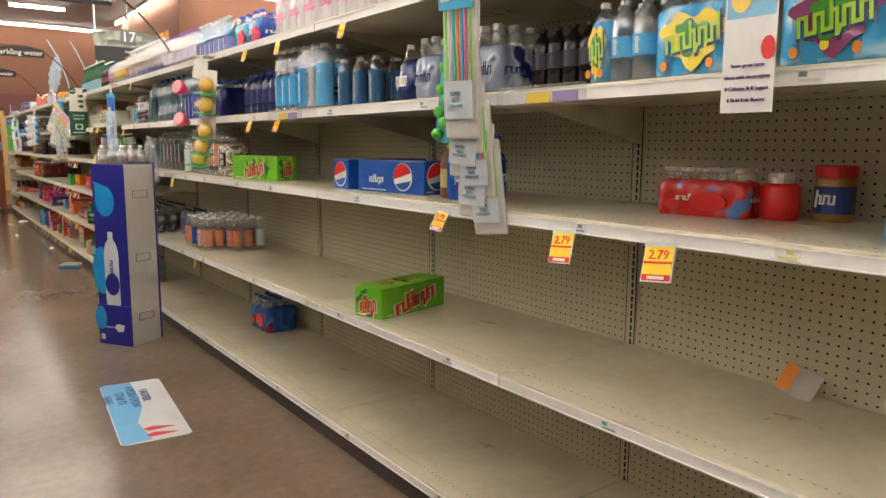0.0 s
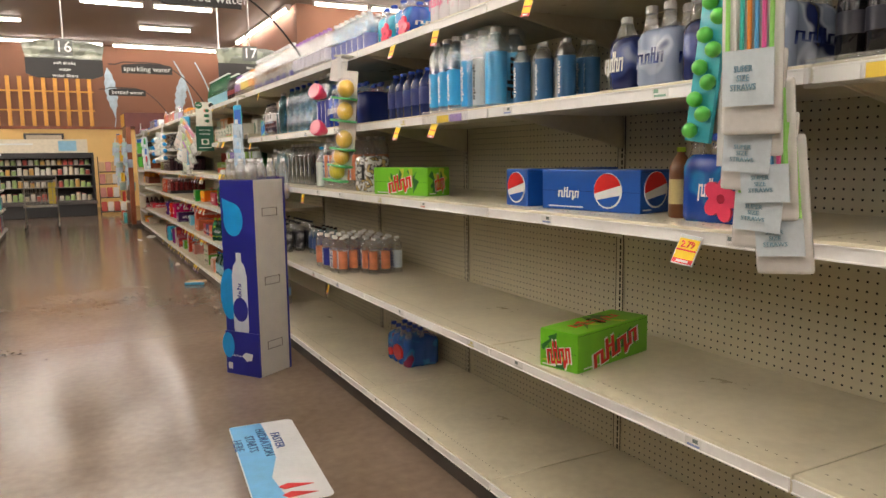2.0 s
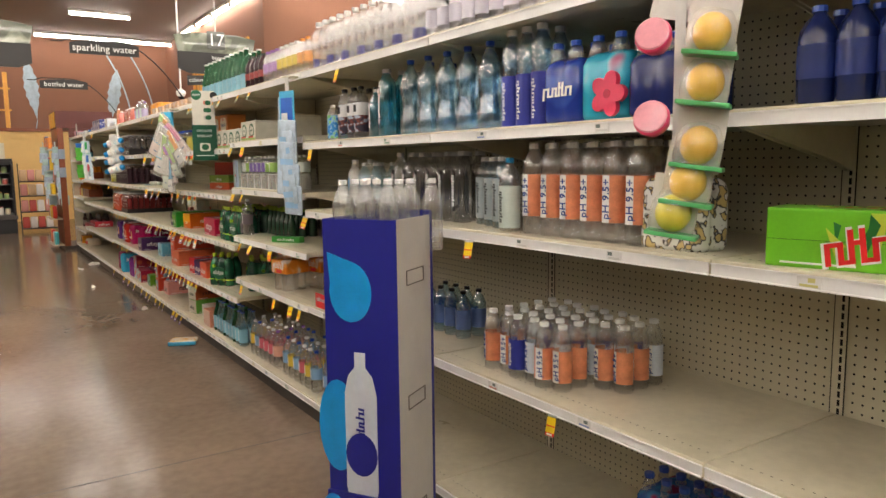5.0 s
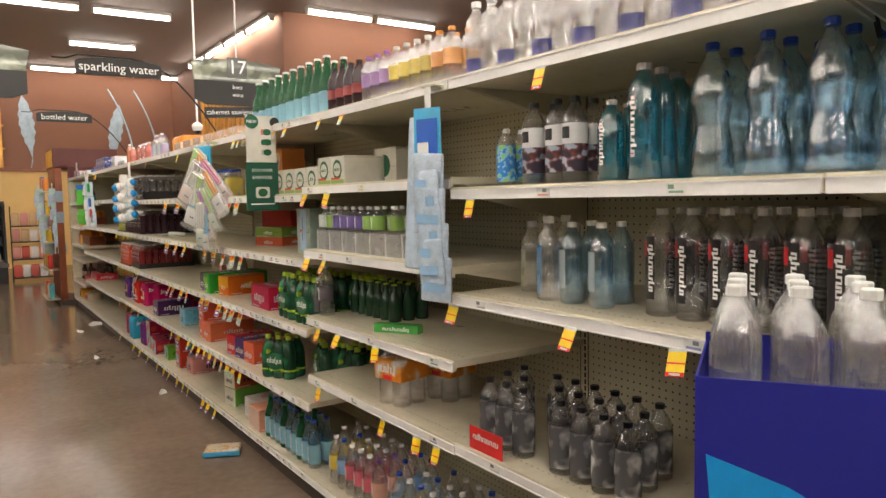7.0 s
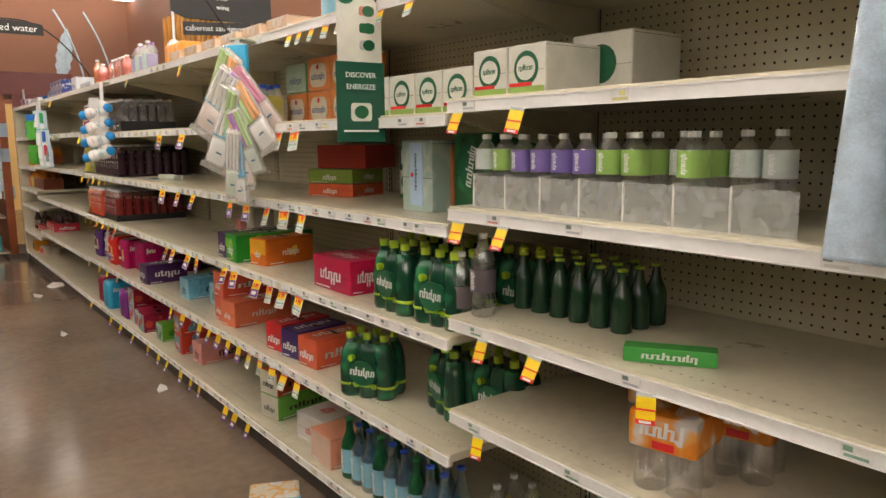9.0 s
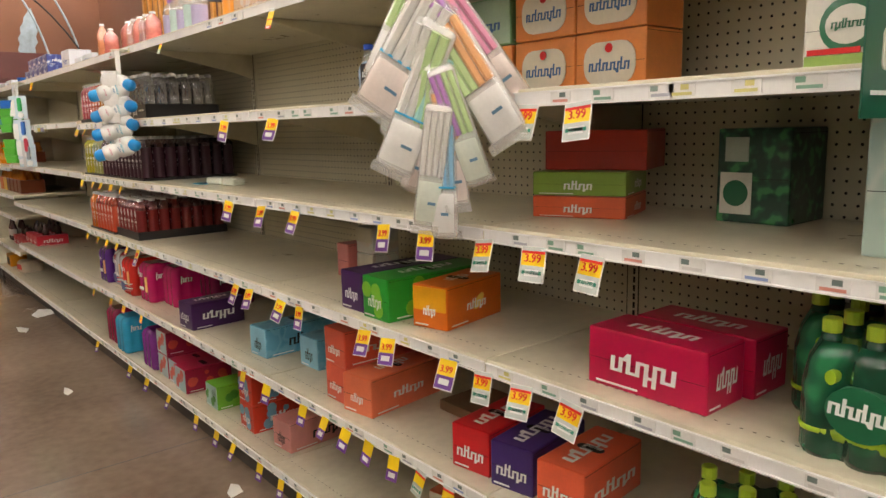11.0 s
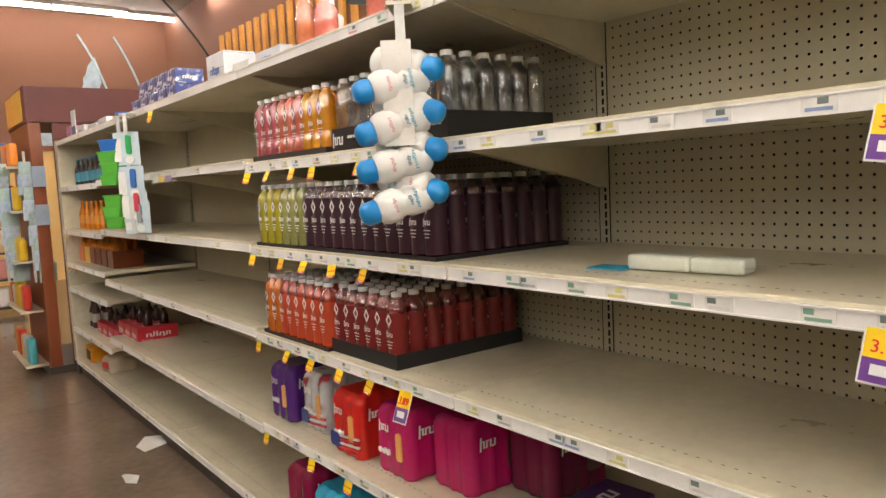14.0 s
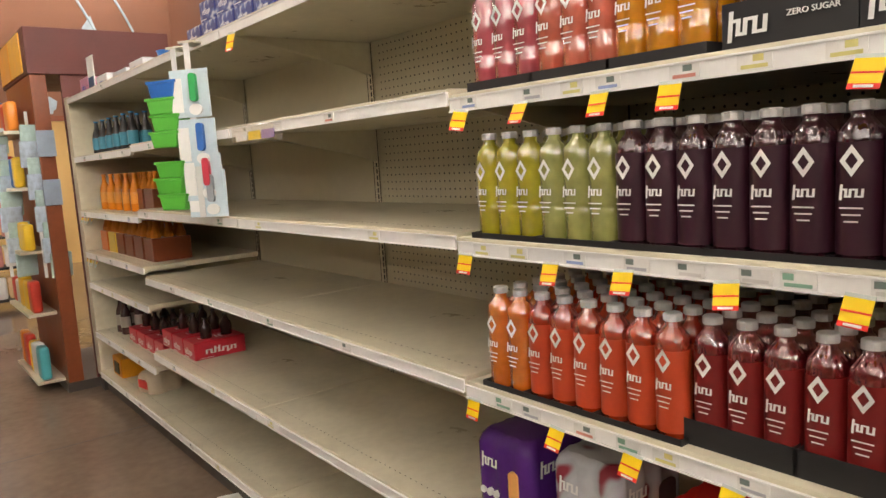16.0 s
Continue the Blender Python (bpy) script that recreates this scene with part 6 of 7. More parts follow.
for yy, st in ((10.38, "yp"), (10.17, "yp"), (9.89, "yp"), (9.74, "yp"), (9.61, "yp"), (9.48, "yp"), (9.35, "yp"), (9.22, "yw"), (9.1, "yw"), (8.97, "yw"), (8.85, "yw"), (8.73, "yw"), (12.57, "yr"), (12.2, "yr"), (11.95, "yr"), (11.65, "yr")):
    price_tag(yy, 0.46, st, "", 0.05 if st != "yr" else 0.04, 0.072 if st != "yr" else 0.047)
for yy in (12.62, 11.94, 11.65, 11.31, 10.95, 10.71, 10.53, 10.28, 10.1, 9.96, 9.56, 9.44, 9.28):
    price_tag(yy, 0.1, "yp", "", 0.045, 0.07)
for yy, z in ((3.23, 1.806), (2.6, 1.806), (3.64, 1.806), (6.07, 1.806), (9.95, 1.806), (13.72, 1.806), (4.62, 0.61), (3.25, 1.455), (3.6, 1.455), (6.4, 1.455), (5.05, 1.11), (6.5, 1.11), (5.96, 1.11), (5.62, 1.11)):
    price_tag(yy, z, "yr", "", 0.045, 0.065)
for yy in (7.28, 7.5, 7.9, 8.05, 8.3, 8.4, 8.5, 8.6, 8.68, 11.0):
    price_tag(yy, 1.806, "yw", "", 0.035, 0.05)
for yy, z in ((7.68, 1.49), (7.45, 1.49), (7.68, 1.195), (7.5, 1.195), (7.58, 0.882), (7.38, 0.882), (7.05, 0.882), (7.6, 0.604), (7.0, 0.604), (6.75, 0.604), (6.62, 0.604)):
    price_tag(yy, z, "yr", "", 0.045, 0.065)
price_tag(1.38, 1.115, "yr", "2.79", 0.072, 0.09)
price_tag(1.07, 1.115, "yr", "2.79", 0.074, 0.092)
price_tag(1.93, 1.125, "yr", "2.79", 0.06, 0.07)
for yy in (16.2, 16.12, 16.05, 15.97):
    price_tag(yy, 1.125, "yw", "", 0.03, 0.045)
    price_tag(yy, 0.87, "yw", "", 0.03, 0.045)

# ---- clip strips hanging from the top shelf ----
STRIP = mat("milky_strip", (0.62, 0.62, 0.6), 0.3)


def clip_strip(y, length, label, x=1.27, turn=0.0):
    t = thing("clip_strip", at(x, y, 1.79, turn), label, "hanging strip", "clip strips")
    part("strip", box(-0.012, 0.012, 0.0, 0.002, -length, 0.03), STRIP, t, "milky plastic strip")
    part("clip", box(-0.03, 0.03, -0.003, 0.12, 0.022, 0.03), ink("clip_cream", 0.6, 0.58, 0.45), t, "cream plastic clip")
    return t


def bag(t, name, w, h, d, material, m, label=""):
    bm = box(-w / 2, w / 2, -d / 2, d / 2, -h, 0, min(d, w) * 0.3)
    for v in bm.verts:
        k = 0.35 + 0.65 * math.sin(math.pi * min(1, max(0.0, -v.co.z / h)))
        v.co.y *= k
    return part(name, bm, material, t, label, m, True)


STRAWC = [ink("straw_pink", 0.8, 0.12, 0.35), ink("straw_blue", 0.1, 0.4, 0.7), ink("straw_orange", 0.85, 0.3, 0.05), ink("straw_teal", 0.05, 0.5, 0.45), ink("straw_white", 0.75, 0.72, 0.7), ink("straw_lime", 0.3, 0.65, 0.15)]
POUCH = mat("milky_pouch", (0.7, 0.68, 0.65), 0.16, var=0.08, scale=14, bump=0.12, coat=0.5)
SKYC = ink("sky_header", 0.05, 0.42, 0.68)
PALEB = ink("pale_blue_paper", 0.5, 0.66, 0.74)


def straw_bag(t, m, big=True, mid=None):
    s = 1.0 if big else 0.82
    b = bag(t, "straw_bag", 0.112 * s, 0.28 * s, 0.028, POUCH, m, "bag of straws with a paper label")
    for i in range(7):
        x = (-0.04 + i * 0.0133) * s
        part("straw", lathe([(0.0045, -0.19 * s), (0.0045, -0.02)], 6, None, x, -0.0155), STRAWC[(i * 5 + (5 if big else 3)) % 6], b)
    part("paper_label", box(-0.047 * s, 0.047 * s, -0.021, -0.018, -0.24 * s, -0.165 * s), mid or PALEB, b)
    words("SUPER\nSIZE\nSTRAWS", 0.0125 * s, b, ink("label_slate", 0.2, 0.34, 0.42), pose(-0.008, -0.0225, -0.203 * s), "slate blue label words")
    return b


t = clip_strip(1.7, 0.6, "strip of bagged coloured straws with blue header cards", 1.27, 18)
part("header_card", box(-0.062, 0.054, -0.096, -0.092, -0.085, -0.02, 0.001), SKYC, t)
part("price_sticker", box(-0.055, -0.026, -0.098, -0.0955, -0.062, -0.04), WHITE, t)
LBL = ink("pale_label_paper", 0.58, 0.64, 0.68)
for i, z in enumerate((-0.44, -0.39, -0.33, -0.27, -0.2)):
    straw_bag(t, pose(0.02 - 0.008 * i, 0.012 - 0.014 * i, z, 4, (-5, 4, -3, 4, -1)[i], 0), True, LBL)
straw_bag(t, pose(-0.004, -0.074, -0.045, 3, 0, 0) @ Matrix.Diagonal((1.04, 1.0, 1.4, 1)), True, LBL)
t2 = clip_strip(1.83, 0.5, "green ball shaped whistles in a blue carded strip", 1.3)
part("header_card", box(-0.035, 0.035, -0.01, 0.0, -0.45, -0.02), ink("teal_card", 0.05, 0.42, 0.5), t2, "", pose(0, 0, 0, 0, 8, 0))
for i in range(11):
    bm = bmesh.new()
    bmesh.ops.create_icosphere(bm, subdivisions=2, radius=0.018)
    part("green_ball", bm, ink("ball_green", 0.12, 0.55, 0.08), t2, "", pose(-0.012 + 0.03 * (i % 2) - 0.006 * i, -0.022, -0.08 - i * 0.034), True)

t = clip_strip(4.12, 0.56, "strip of lemon and orange squeeze bottles in plastic shells", 1.25, 32)
CIT = (("citrus_orange", 0.07, -0.14), ("citrus_orange", 0.06, -0.245), ("citrus_orange", 0.05, -0.38), ("citrus_orange", 0.03, -0.46), ("citrus_yellow", 0.0, -0.53))
ink("citrus_orange", 0.85, 0.5, 0.03), ink("citrus_yellow", 0.78, 0.66, 0.02)
for i, (c, x, z) in enumerate(CIT):
    m = pose(x, -0.045, z, 0, 8, 0)
    bm = bmesh.new()
    bmesh.ops.create_uvsphere(bm, u_segments=18, v_segments=11, radius=0.04)
    for v in bm.verts:
        v.co.z *= 1.08
    part("citrus_bottle", bm, MATS[c], t, "round fruit shaped bottle", m, True)
    part("backing_card", box(-0.055, 0.05, 0.02, 0.022, -0.06, 0.085), POUCH, t, "milky backing card", m)
    part("green_base", box(-0.052, 0.062, -0.045, 0.02, -0.052, -0.042, 0.003), ink("shell_green", 0.1, 0.45, 0.15), t, "", m)
    sh = part("clear_shell", lathe([(0.05, -0.042), (0.053, -0.02), (0.05, 0.02), (0.035, 0.045), (0.01, 0.052)], 18), FILM, t, "clear plastic shell", m, True)
    sh.visible_shadow = False
for z in (-0.16, -0.33):
    b = part("pink_cup", lathe([(0.015, -0.038), (0.021, -0.025), (0.034, 0.0), (0.039, 0.023), (0.0365, 0.034)], 18), ink("cup_pink", 0.78, 0.05, 0.16), t, "glossy pink sealed cup", pose(-0.035, -0.12, z, 72, -20, 0), True)
    part("foil_lid", lathe([(0.036, 0.0345), (0.033, 0.037)], 18), ink("foil_rose", 0.75, 0.3, 0.36), b)
part("card", box(-0.05, 0.05, 0.004, 0.007, -0.1, 0.0), POUCH, t, "", pose(0, 0, 0, 0, 12, 0))
t = clip_strip(6.55, 0.66, "strip of pale blue and white drink pouches", 1.27, 22)
part("header_card", box(-0.052, 0.052, -0.006, -0.003, -0.26, -0.045), SKYC, t)
part("dark_print", box(-0.04, 0.04, -0.009, -0.005, -0.2, -0.08), ink("pouch_blue", 0.02, 0.12, 0.55), t)
part("white_print", box(-0.036, 0.006, -0.011, -0.008, -0.19, -0.155), WHITE, t)
FRO = mat("frosted_blue_pouch", (0.5, 0.6, 0.71), 0.14, var=0.25, scale=25, bump=0.5, coat=0.6)
for i in range(7):
    b = bag(t, "pouch", 0.108, 0.15, 0.028, FRO, pose((-1) ** i * 0.01 + 0.004 * i, -0.015 - 0.004 * (i % 3), -0.19 - 0.055 * i, 4, (-1) ** i * 3.5, (-1) ** i * 8), "frosted drink pouch")
    part("pouch_print", box(-0.042, 0.038, -0.0148, -0.0135, -0.115, -0.085), ink("pouch_print_blue", 0.3, 0.5, 0.72), b)
bag(t, "pouch", 0.1, 0.5, 0.03, FRO, pose(-0.04, 0.025, -0.07, 0, 4, 0))

t = clip_strip(8.98, 0.3, "fanned bunch of bagged coloured straws on a blue strip", 1.24, 35)
part("header_card", box(-0.05, 0.05, -0.02, 0.0, -0.4, 0.0), SKYC, t, "crumpled blue header film")
FAN = ((36, -0.0, 0.31, 0.12), (35, -0.07, 0.29, 0.11), (30, -0.13, 0.29, 0.1), (25, -0.18, 0.29, 0.09), (18, -0.22, 0.29, 0.075), (9, -0.3, 0.28, 0.06), (2, -0.33, 0.27, 0.06), (-7, -0.26, 0.27, 0.055), (-17, -0.22, 0.27, 0.06), (-31, -0.12, 0.3, 0.09), (-35, -0.06, 0.3, 0.075))
HAZE = clear("hazy_bag_film", (0.95, 0.94, 0.93), 0.22, 0.14, 0.1)
PAIRS = ((5, 2), (4, 4), (4, 5), (4, 3), (5, 2), (4, 4), (4, 1), (2, 2), (6, 5), (5, 2), (6, 0))
STRAWC.append(ink("straw_violet", 0.4, 0.05, 0.5))
STRAWP = [ink("pale_" + n, r, g, b) for n, r, g, b in (("pink", 0.72, 0.28, 0.42), ("blue", 0.25, 0.48, 0.66), ("orange", 0.76, 0.4, 0.18), ("teal", 0.3, 0.55, 0.5), ("white", 0.66, 0.64, 0.6), ("lime", 0.48, 0.64, 0.3), ("violet", 0.45, 0.2, 0.52))]
for i, (a, z, ln, w) in enumerate(FAN):
    m = pose(0.0, -0.025 - 0.012 * (i % 3), z - 0.03, 6 + (i % 3) * 3, a, (i * 17) % 30 - 15)
    b = bag(t, "straw_bag", w, ln, 0.036, POUCH if i % 2 == 0 else mat("tinted_pouch", (0.7, 0.65, 0.6), 0.16, bump=0.12, scale=14, coat=0.5), m, "clear bag of coloured straws")
    for q in range(4):
        part("straw", lathe([(w * 0.122, -ln * 0.56), (w * 0.122, -0.012)], 7, None, (q - 1.5) * w * 0.232, -0.0125), STRAWP[PAIRS[i][q // 2]], b)
    if i in (1, 3, 6):
        part("blue_band", box(-w * 0.49, w * 0.49, -0.0232, 0.004, -ln * 0.565, -ln * 0.55), SKYC, b)
    sl = bag(b, "clear_sleeve", w * 1.06, ln * 1.04, 0.06, HAZE, pose(0, -0.004, 0.006))
    sl.visible_shadow = False
    bag(b, "white_base", w * 0.99, ln * 0.44, 0.058, (POUCH, mat("blush_pouch", (0.7, 0.6, 0.55), 0.18, bump=0.2, scale=14, coat=0.4), mat("sage_pouch", (0.6, 0.64, 0.55), 0.18, bump=0.2, scale=14, coat=0.4))[i % 3], pose(0, -0.002, -ln * 0.56), "pale lower half of the bag")
    part("small_print", box(0.0, w * 0.3, -0.0322, -0.0312, -ln * 0.79, -ln * 0.765), ink("slate_mark", 0.1, 0.2, 0.3), b)
    part("seal_edge", box(-w * 0.53, w * 0.53, -0.004, -0.0025, -ln * 1.05, -ln * 0.97), HAZE, b, "crimped clear bag edge", pose(0, 0, 0, (-1) ** i * 6, 0, 0))
t = clip_strip(11.46, 0.46, "strip of white shaker bottles with blue caps", 1.27, 48)
WSH = mat("white_shaker_plastic", (0.74, 0.73, 0.7), 0.35, var=0.06, scale=20)
CAPB = ink("bright_blue_cap", 0.01, 0.25, 0.62)
for i in range(8):
    s = -1 if i % 2 == 0 else 1
    m = pose(-0.01 * s, -0.045 - 0.03 * (i % 2), -0.13 - 0.046 * i, 6, (106 if s < 0 else -106) + (i * 7) % 9 - 4, 14 * s) @ Matrix.Scale(0.88, 4)
    b = part("shaker_bottle", lathe([(0.03, -0.088), (0.042, -0.078), (0.045, -0.05), (0.045, -0.02), (0.038, -0.008), (0.038, 0.0), (0.045, 0.012), (0.045, 0.045), (0.038, 0.062), (0.022, 0.07)], 18), WSH, t, "white ribbed shaker bottle", m, True)
    part("cap", lathe([(0.03, 0.066), (0.032, 0.072), (0.031, 0.1), (0.022, 0.112), (0.01, 0.116)], 16), CAPB, b, "bright blue cap", None, True)
    for q in range(3):
        part("printed_mark", bars(0.05 - 0.012 * q, 0.011, 5, i + q, -0.0458, 0, -0.035 + 0.06 * (q == 1) + 0.016 * (q == 2)), (ink("teal_print", 0.1, 0.4, 0.5), ink("rose_print", 0.6, 0.3, 0.35), ink("slate_mark", 0.1, 0.2, 0.3))[q], b)
part("tie_band", box(-0.035, 0.035, -0.1, -0.096, -0.32, -0.08), POUCH, t, "clear band round the bottles")
t = clip_strip(14.0, 0.6, "strip of carded bottle brushes in green and blue", 1.27, 38)
for i, (z, c) in enumerate(((-0.07, "brush_green"), (-0.245, "brush_blue"), (-0.37, "brush_red"), (-0.43, "brush_grey"))):
    cc = ink(c, *{"brush_green": (0.03, 0.4, 0.1), "brush_blue": (0.04, 0.15, 0.5), "brush_red": (0.6, 0.05, 0.08), "brush_grey": (0.3, 0.32, 0.35)}[c])
    b = part("blister_card", box(-0.078, 0.078, -0.004 + 0.003 * i, -0.002 + 0.003 * i, -0.17, 0.0, 0.001), ink("pale_card_blue", 0.55, 0.66, 0.72), t, "", pose(0.008 * i, 0, z))
    part("brush_handle", plate(rounded(0.026, 0.1, 0.012, 0.02, -0.065), -0.02 + 0.003 * i, -0.004 + 0.003 * i), cc, b)
    part("round_badge", plate(oval(0.026, 0.02, 0.02, -0.142), -0.01 + 0.003 * i, -0.004 + 0.003 * i), WHITE, b)
    part("print", box(-0.075, -0.03, -0.007 + 0.003 * i, -0.004 + 0.003 * i, -0.15, -0.03), WHITE, b)
t = clip_strip(14.14, 0.55, "strip of green and blue square plastic tubs", 1.27, 30)
for i in range(7):
    bm = box(-0.062, 0.062, 0.0, 0.1, 0.0, 0.058, 0.006)
    for v in bm.verts:
        if v.co.z < 0.03:
            v.co.x *= 0.84
    add_box(bm, -0.066, 0.066, -0.004, 0.104, 0.05, 0.06, 0.002)
    part("tub", bm, ink("tub_blue", 0.02, 0.14, 0.5) if i == 0 else ink("tub_green", 0.1, 0.45, 0.05), t, "", pose((-1) ** i * 0.006, -0.09, -0.16 - 0.06 * i - 0.05 * (i > 3)))
# clear plastic trays clipped to the fourth shelf
for yy in (1.48, 3.16, 13.58):
    t = thing("rail_tray", at(1.30, yy, 1.44), "clear plastic tray with coupons clipped to the rail", "tray")
    p = part("clear_tray", box(-0.16, 0.16, 0.0, 0.03, 0.0, 0.055, 0.004), FILM, t)
    p.visible_shadow = False
    for i, c in enumerate((WHITE, YEL, ink("coupon_violet", 0.3, 0.2, 0.5))):
        part("coupon", box(-0.14 + 0.1 * i, -0.05 + 0.1 * i, 0.006, 0.008, 0.008, 0.035), c, t)

# ---- hanging cards ----
t = thing("hanging_card", at(1.26, 0.84, 1.40), "white hanging card with fruit pictures and lettering", "sign")
part("card", box(-0.055, 0.055, 0, 0.002, 0, 0.44, 0.0008), WHITE, t)
part("hook", box(-0.01, 0.01, 0.002, 0.07, 0.405, 0.425), STRIP, t, "clear plastic hook on the rail")
part("blue_print", box(-0.05, 0.05, -0.001, 0, 0.18, 0.3), ink("card_blue", 0.2, 0.5, 0.72), t)
part("lemon_print", plate(oval(0.022, 0.03, -0.02, 0.22), -0.002, 0), ink("fruit_yellow", 0.85, 0.6, 0.1), t)
part("melon_print", plate(oval(0.014, 0.022, 0.04, 0.12), -0.002, 0), REDI, t)
for i, s in enumerate(("Same great taste", "Now with electrolytes", "0 Calories & 0 Sugars", "6 Bold fruit flavors")):
    words(s, 0.0105, t, ink("card_violet", 0.12, 0.05, 0.2), pose(0.0, -0.002, 0.09 - i * 0.022), "violet lettering")
t = thing("hanging_card", at(1.27, 8.09, 1.41, 86), "green and ivory hanging card with oval badges", "sign")
part("card", box(-0.075, 0.075, 0, 0.002, 0.24, 0.47, 0.0008), WHCAR, t)
part("hook", box(-0.01, 0.01, 0.002, 0.06, 0.395, 0.415), STRIP, t, "clear plastic hook on the rail")
part("green_panel", box(-0.082, 0.082, -0.001, 0.002, 0.0, 0.24, 0.0008), ink("pine_green", 0.01, 0.09, 0.05), t)
part("round_badge", plate(oval(0.034, 0.034, -0.045, 0.44), -0.003, 0), GRI, t)
part("round_badge", plate(oval(0.024, 0.024, 0.07, 0.44), -0.003, 0), BLACK, t)
words("NEW", 0.022, t, WHITE, pose(-0.045, -0.005, 0.44), "white word")
for i in range(3):
    part("can_print", plate(rounded(0.05, 0.028, 0.008, 0.025, 0.39 - i * 0.05), -0.002, 0), (ink("can_red_print", 0.6, 0.2, 0.15), GRI, ink("can_grey_print", 0.45, 0.45, 0.42))[i], t)
    part("oval_badge", plate(oval(0.02, 0.016, 0.03, 0.39 - i * 0.05), -0.003, 0), GRI, t)
words("DISCOVER", 0.022, t, WHITE, pose(0, -0.003, 0.2), "white word")
words("ENERGIZE", 0.022, t, WHITE, pose(0, -0.003, 0.165), "white word")
part("can_print", plate(rounded(0.07, 0.055, 0.01, 0, 0.09), -0.003, 0), WHCAR, t)
part("oval_badge", plate(oval(0.024, 0.02, 0, 0.09), -0.004, 0), GRI, t)
part("small_print", box(-0.06, 0.06, -0.002, 0, 0.03, 0.036), WHITE, t)

# ---- cardboard display in the aisle ----
a = math.degrees(math.atan2(-0.226, 0.148))
D = thing("cardboard_display", pose(0.849, 5.218, 0, 0, 0, a), "indigo and grey cardboard bottle display standing in the aisle", "display stand")
W, DH = 0.272, 1.2
INDC = mat("indigo_card", (0.018, 0.02, 0.26), 0.4, var=0.06)
AZ = ink("azure_print", 0.01, 0.3, 0.72)
bm = bmesh.new()
add_box(bm, 0, W, 0.004, 0.008, 0.0, DH, 0.001)
part("front_panel", bm, INDC, D, "indigo printed front")
part("side_panel", box(W - 0.004, W, 0.008, W, 0.0, DH, 0.001), GREYC, D, "plain grey board side")
part("side_panel", box(0, 0.004, 0.008, W, 0.0, DH, 0.001), INDC, D)
part("back_panel", box(0, W, W, W + 0.004, 0.0, DH + 0.015, 0.001), INDC, D)
part("edge_band", box(W + 0.0002, W + 0.002, W - 0.012, W + 0.004, 0, DH + 0.01), INDC, D, "dark blue edge fold")
part("shelf_board", box(0.004, W - 0.004, 0.008, W, DH - 0.1, DH - 0.094), GREYC, D)
part("front_pocket", box(-0.004, W + 0.0, -0.006, 0.0035, 0.0, 0.27, 0.001), INDC, D, "raised lower pocket")
# tab cuts drawn as strips in a darker colour, for the shadow inside them
for z in (0.16, 0.56, 0.98):
    bm = bmesh.new()
    add_box(bm, W + 0.0003, W + 0.0035, 0.07, 0.2, z, z + 0.003)
    add_box(bm, W + 0.0003, W + 0.0035, 0.07, 0.073, z, z + 0.05)
    add_box(bm, W + 0.0003, W + 0.0035, 0.197, 0.2, z, z + 0.05)
    add_box(bm, W + 0.0003, W + 0.003, 0.07, 0.2, z + 0.047, z + 0.05)
    part("tab_slot", bm, mat("slot_shadow_card", (0.2, 0.18, 0.16), 0.7), D, "locking tab cut in the side")
drop = [(0.015, 1.09)] + [(0.1 + 0.083 * math.cos(radians(q)) * 0.95, 0.96 + 0.1 * math.sin(radians(q))) for q in range(75, -196, -15)]
part("drop_print", plate(drop, 0.0025, 0.0045), AZ, D, "azure water drop print")
ring = plate(oval(0.075, 0.16, 0.04, 0.5), 0.003, 0.0045)
part("drop_print", ring, AZ, D)
bot = [(0.075, 0.27), (0.185, 0.27), (0.19, 0.29), (0.19, 0.62), (0.175, 0.68), (0.15, 0.71), (0.15, 0.76), (0.11, 0.76), (0.11, 0.71), (0.085, 0.68), (0.07, 0.62), (0.07, 0.29)]
part("bottle_print", plate(bot, 0.0005, 0.003), mat("pale_bottle_print", (0.66, 0.7, 0.76), 0.35), D, "printed pale bottle")
part("round_badge", plate(oval(0.06, 0.075, 0.13, 0.41), -0.0005, 0.001), INDC, D)
part("brand_mark", bars(0.2, 0.036, 9, 6), INDC, D, "", pose(0.13, -0.0015, 0.47, 0, -90, 0))
part("tagline", bars(0.09, 0.014, 9, 7, -0.007, 0.08, 0.12), WHITE, D)
part("leaf_print", plate([(0.13, 0.12), (0.16, 0.145), (0.22, 0.14), (0.21, 0.1), (0.17, 0.09)], -0.0075, -0.006), WHITE, D)
part("square_print", plate(rounded(0.035, 0.04, 0.006, 0.03, 0.05), -0.0075, -0.006), WHITE, D)
part("pocket_drop", plate(oval(0.05, 0.08, 0.02, 0.18), -0.0072, -0.006), AZ, D)
ux, uy = math.cos(radians(a)), math.sin(radians(a))
for i in range(3):
    for j in range(3):
        lx, ly = 0.052 + 0.084 * i, 0.055 + 0.08 * j
        bottle("dispb", 0.849 + lx * ux - ly * uy - 0.036, 5.218 + lx * uy + ly * ux, DH - 0.12, 0.245, 0.036, "plain", WATER, "white", None, (0.1, 0.5), "clear water bottle standing in the cardboard display", group="display bottles")
bottle("dispb", 0.849 + 0.25 * ux - 0.2 * uy + 0.03, 5.218 + 0.25 * uy + 0.2 * ux, DH - 0.12, 0.245, 0.036, "plain", WATER, "white")

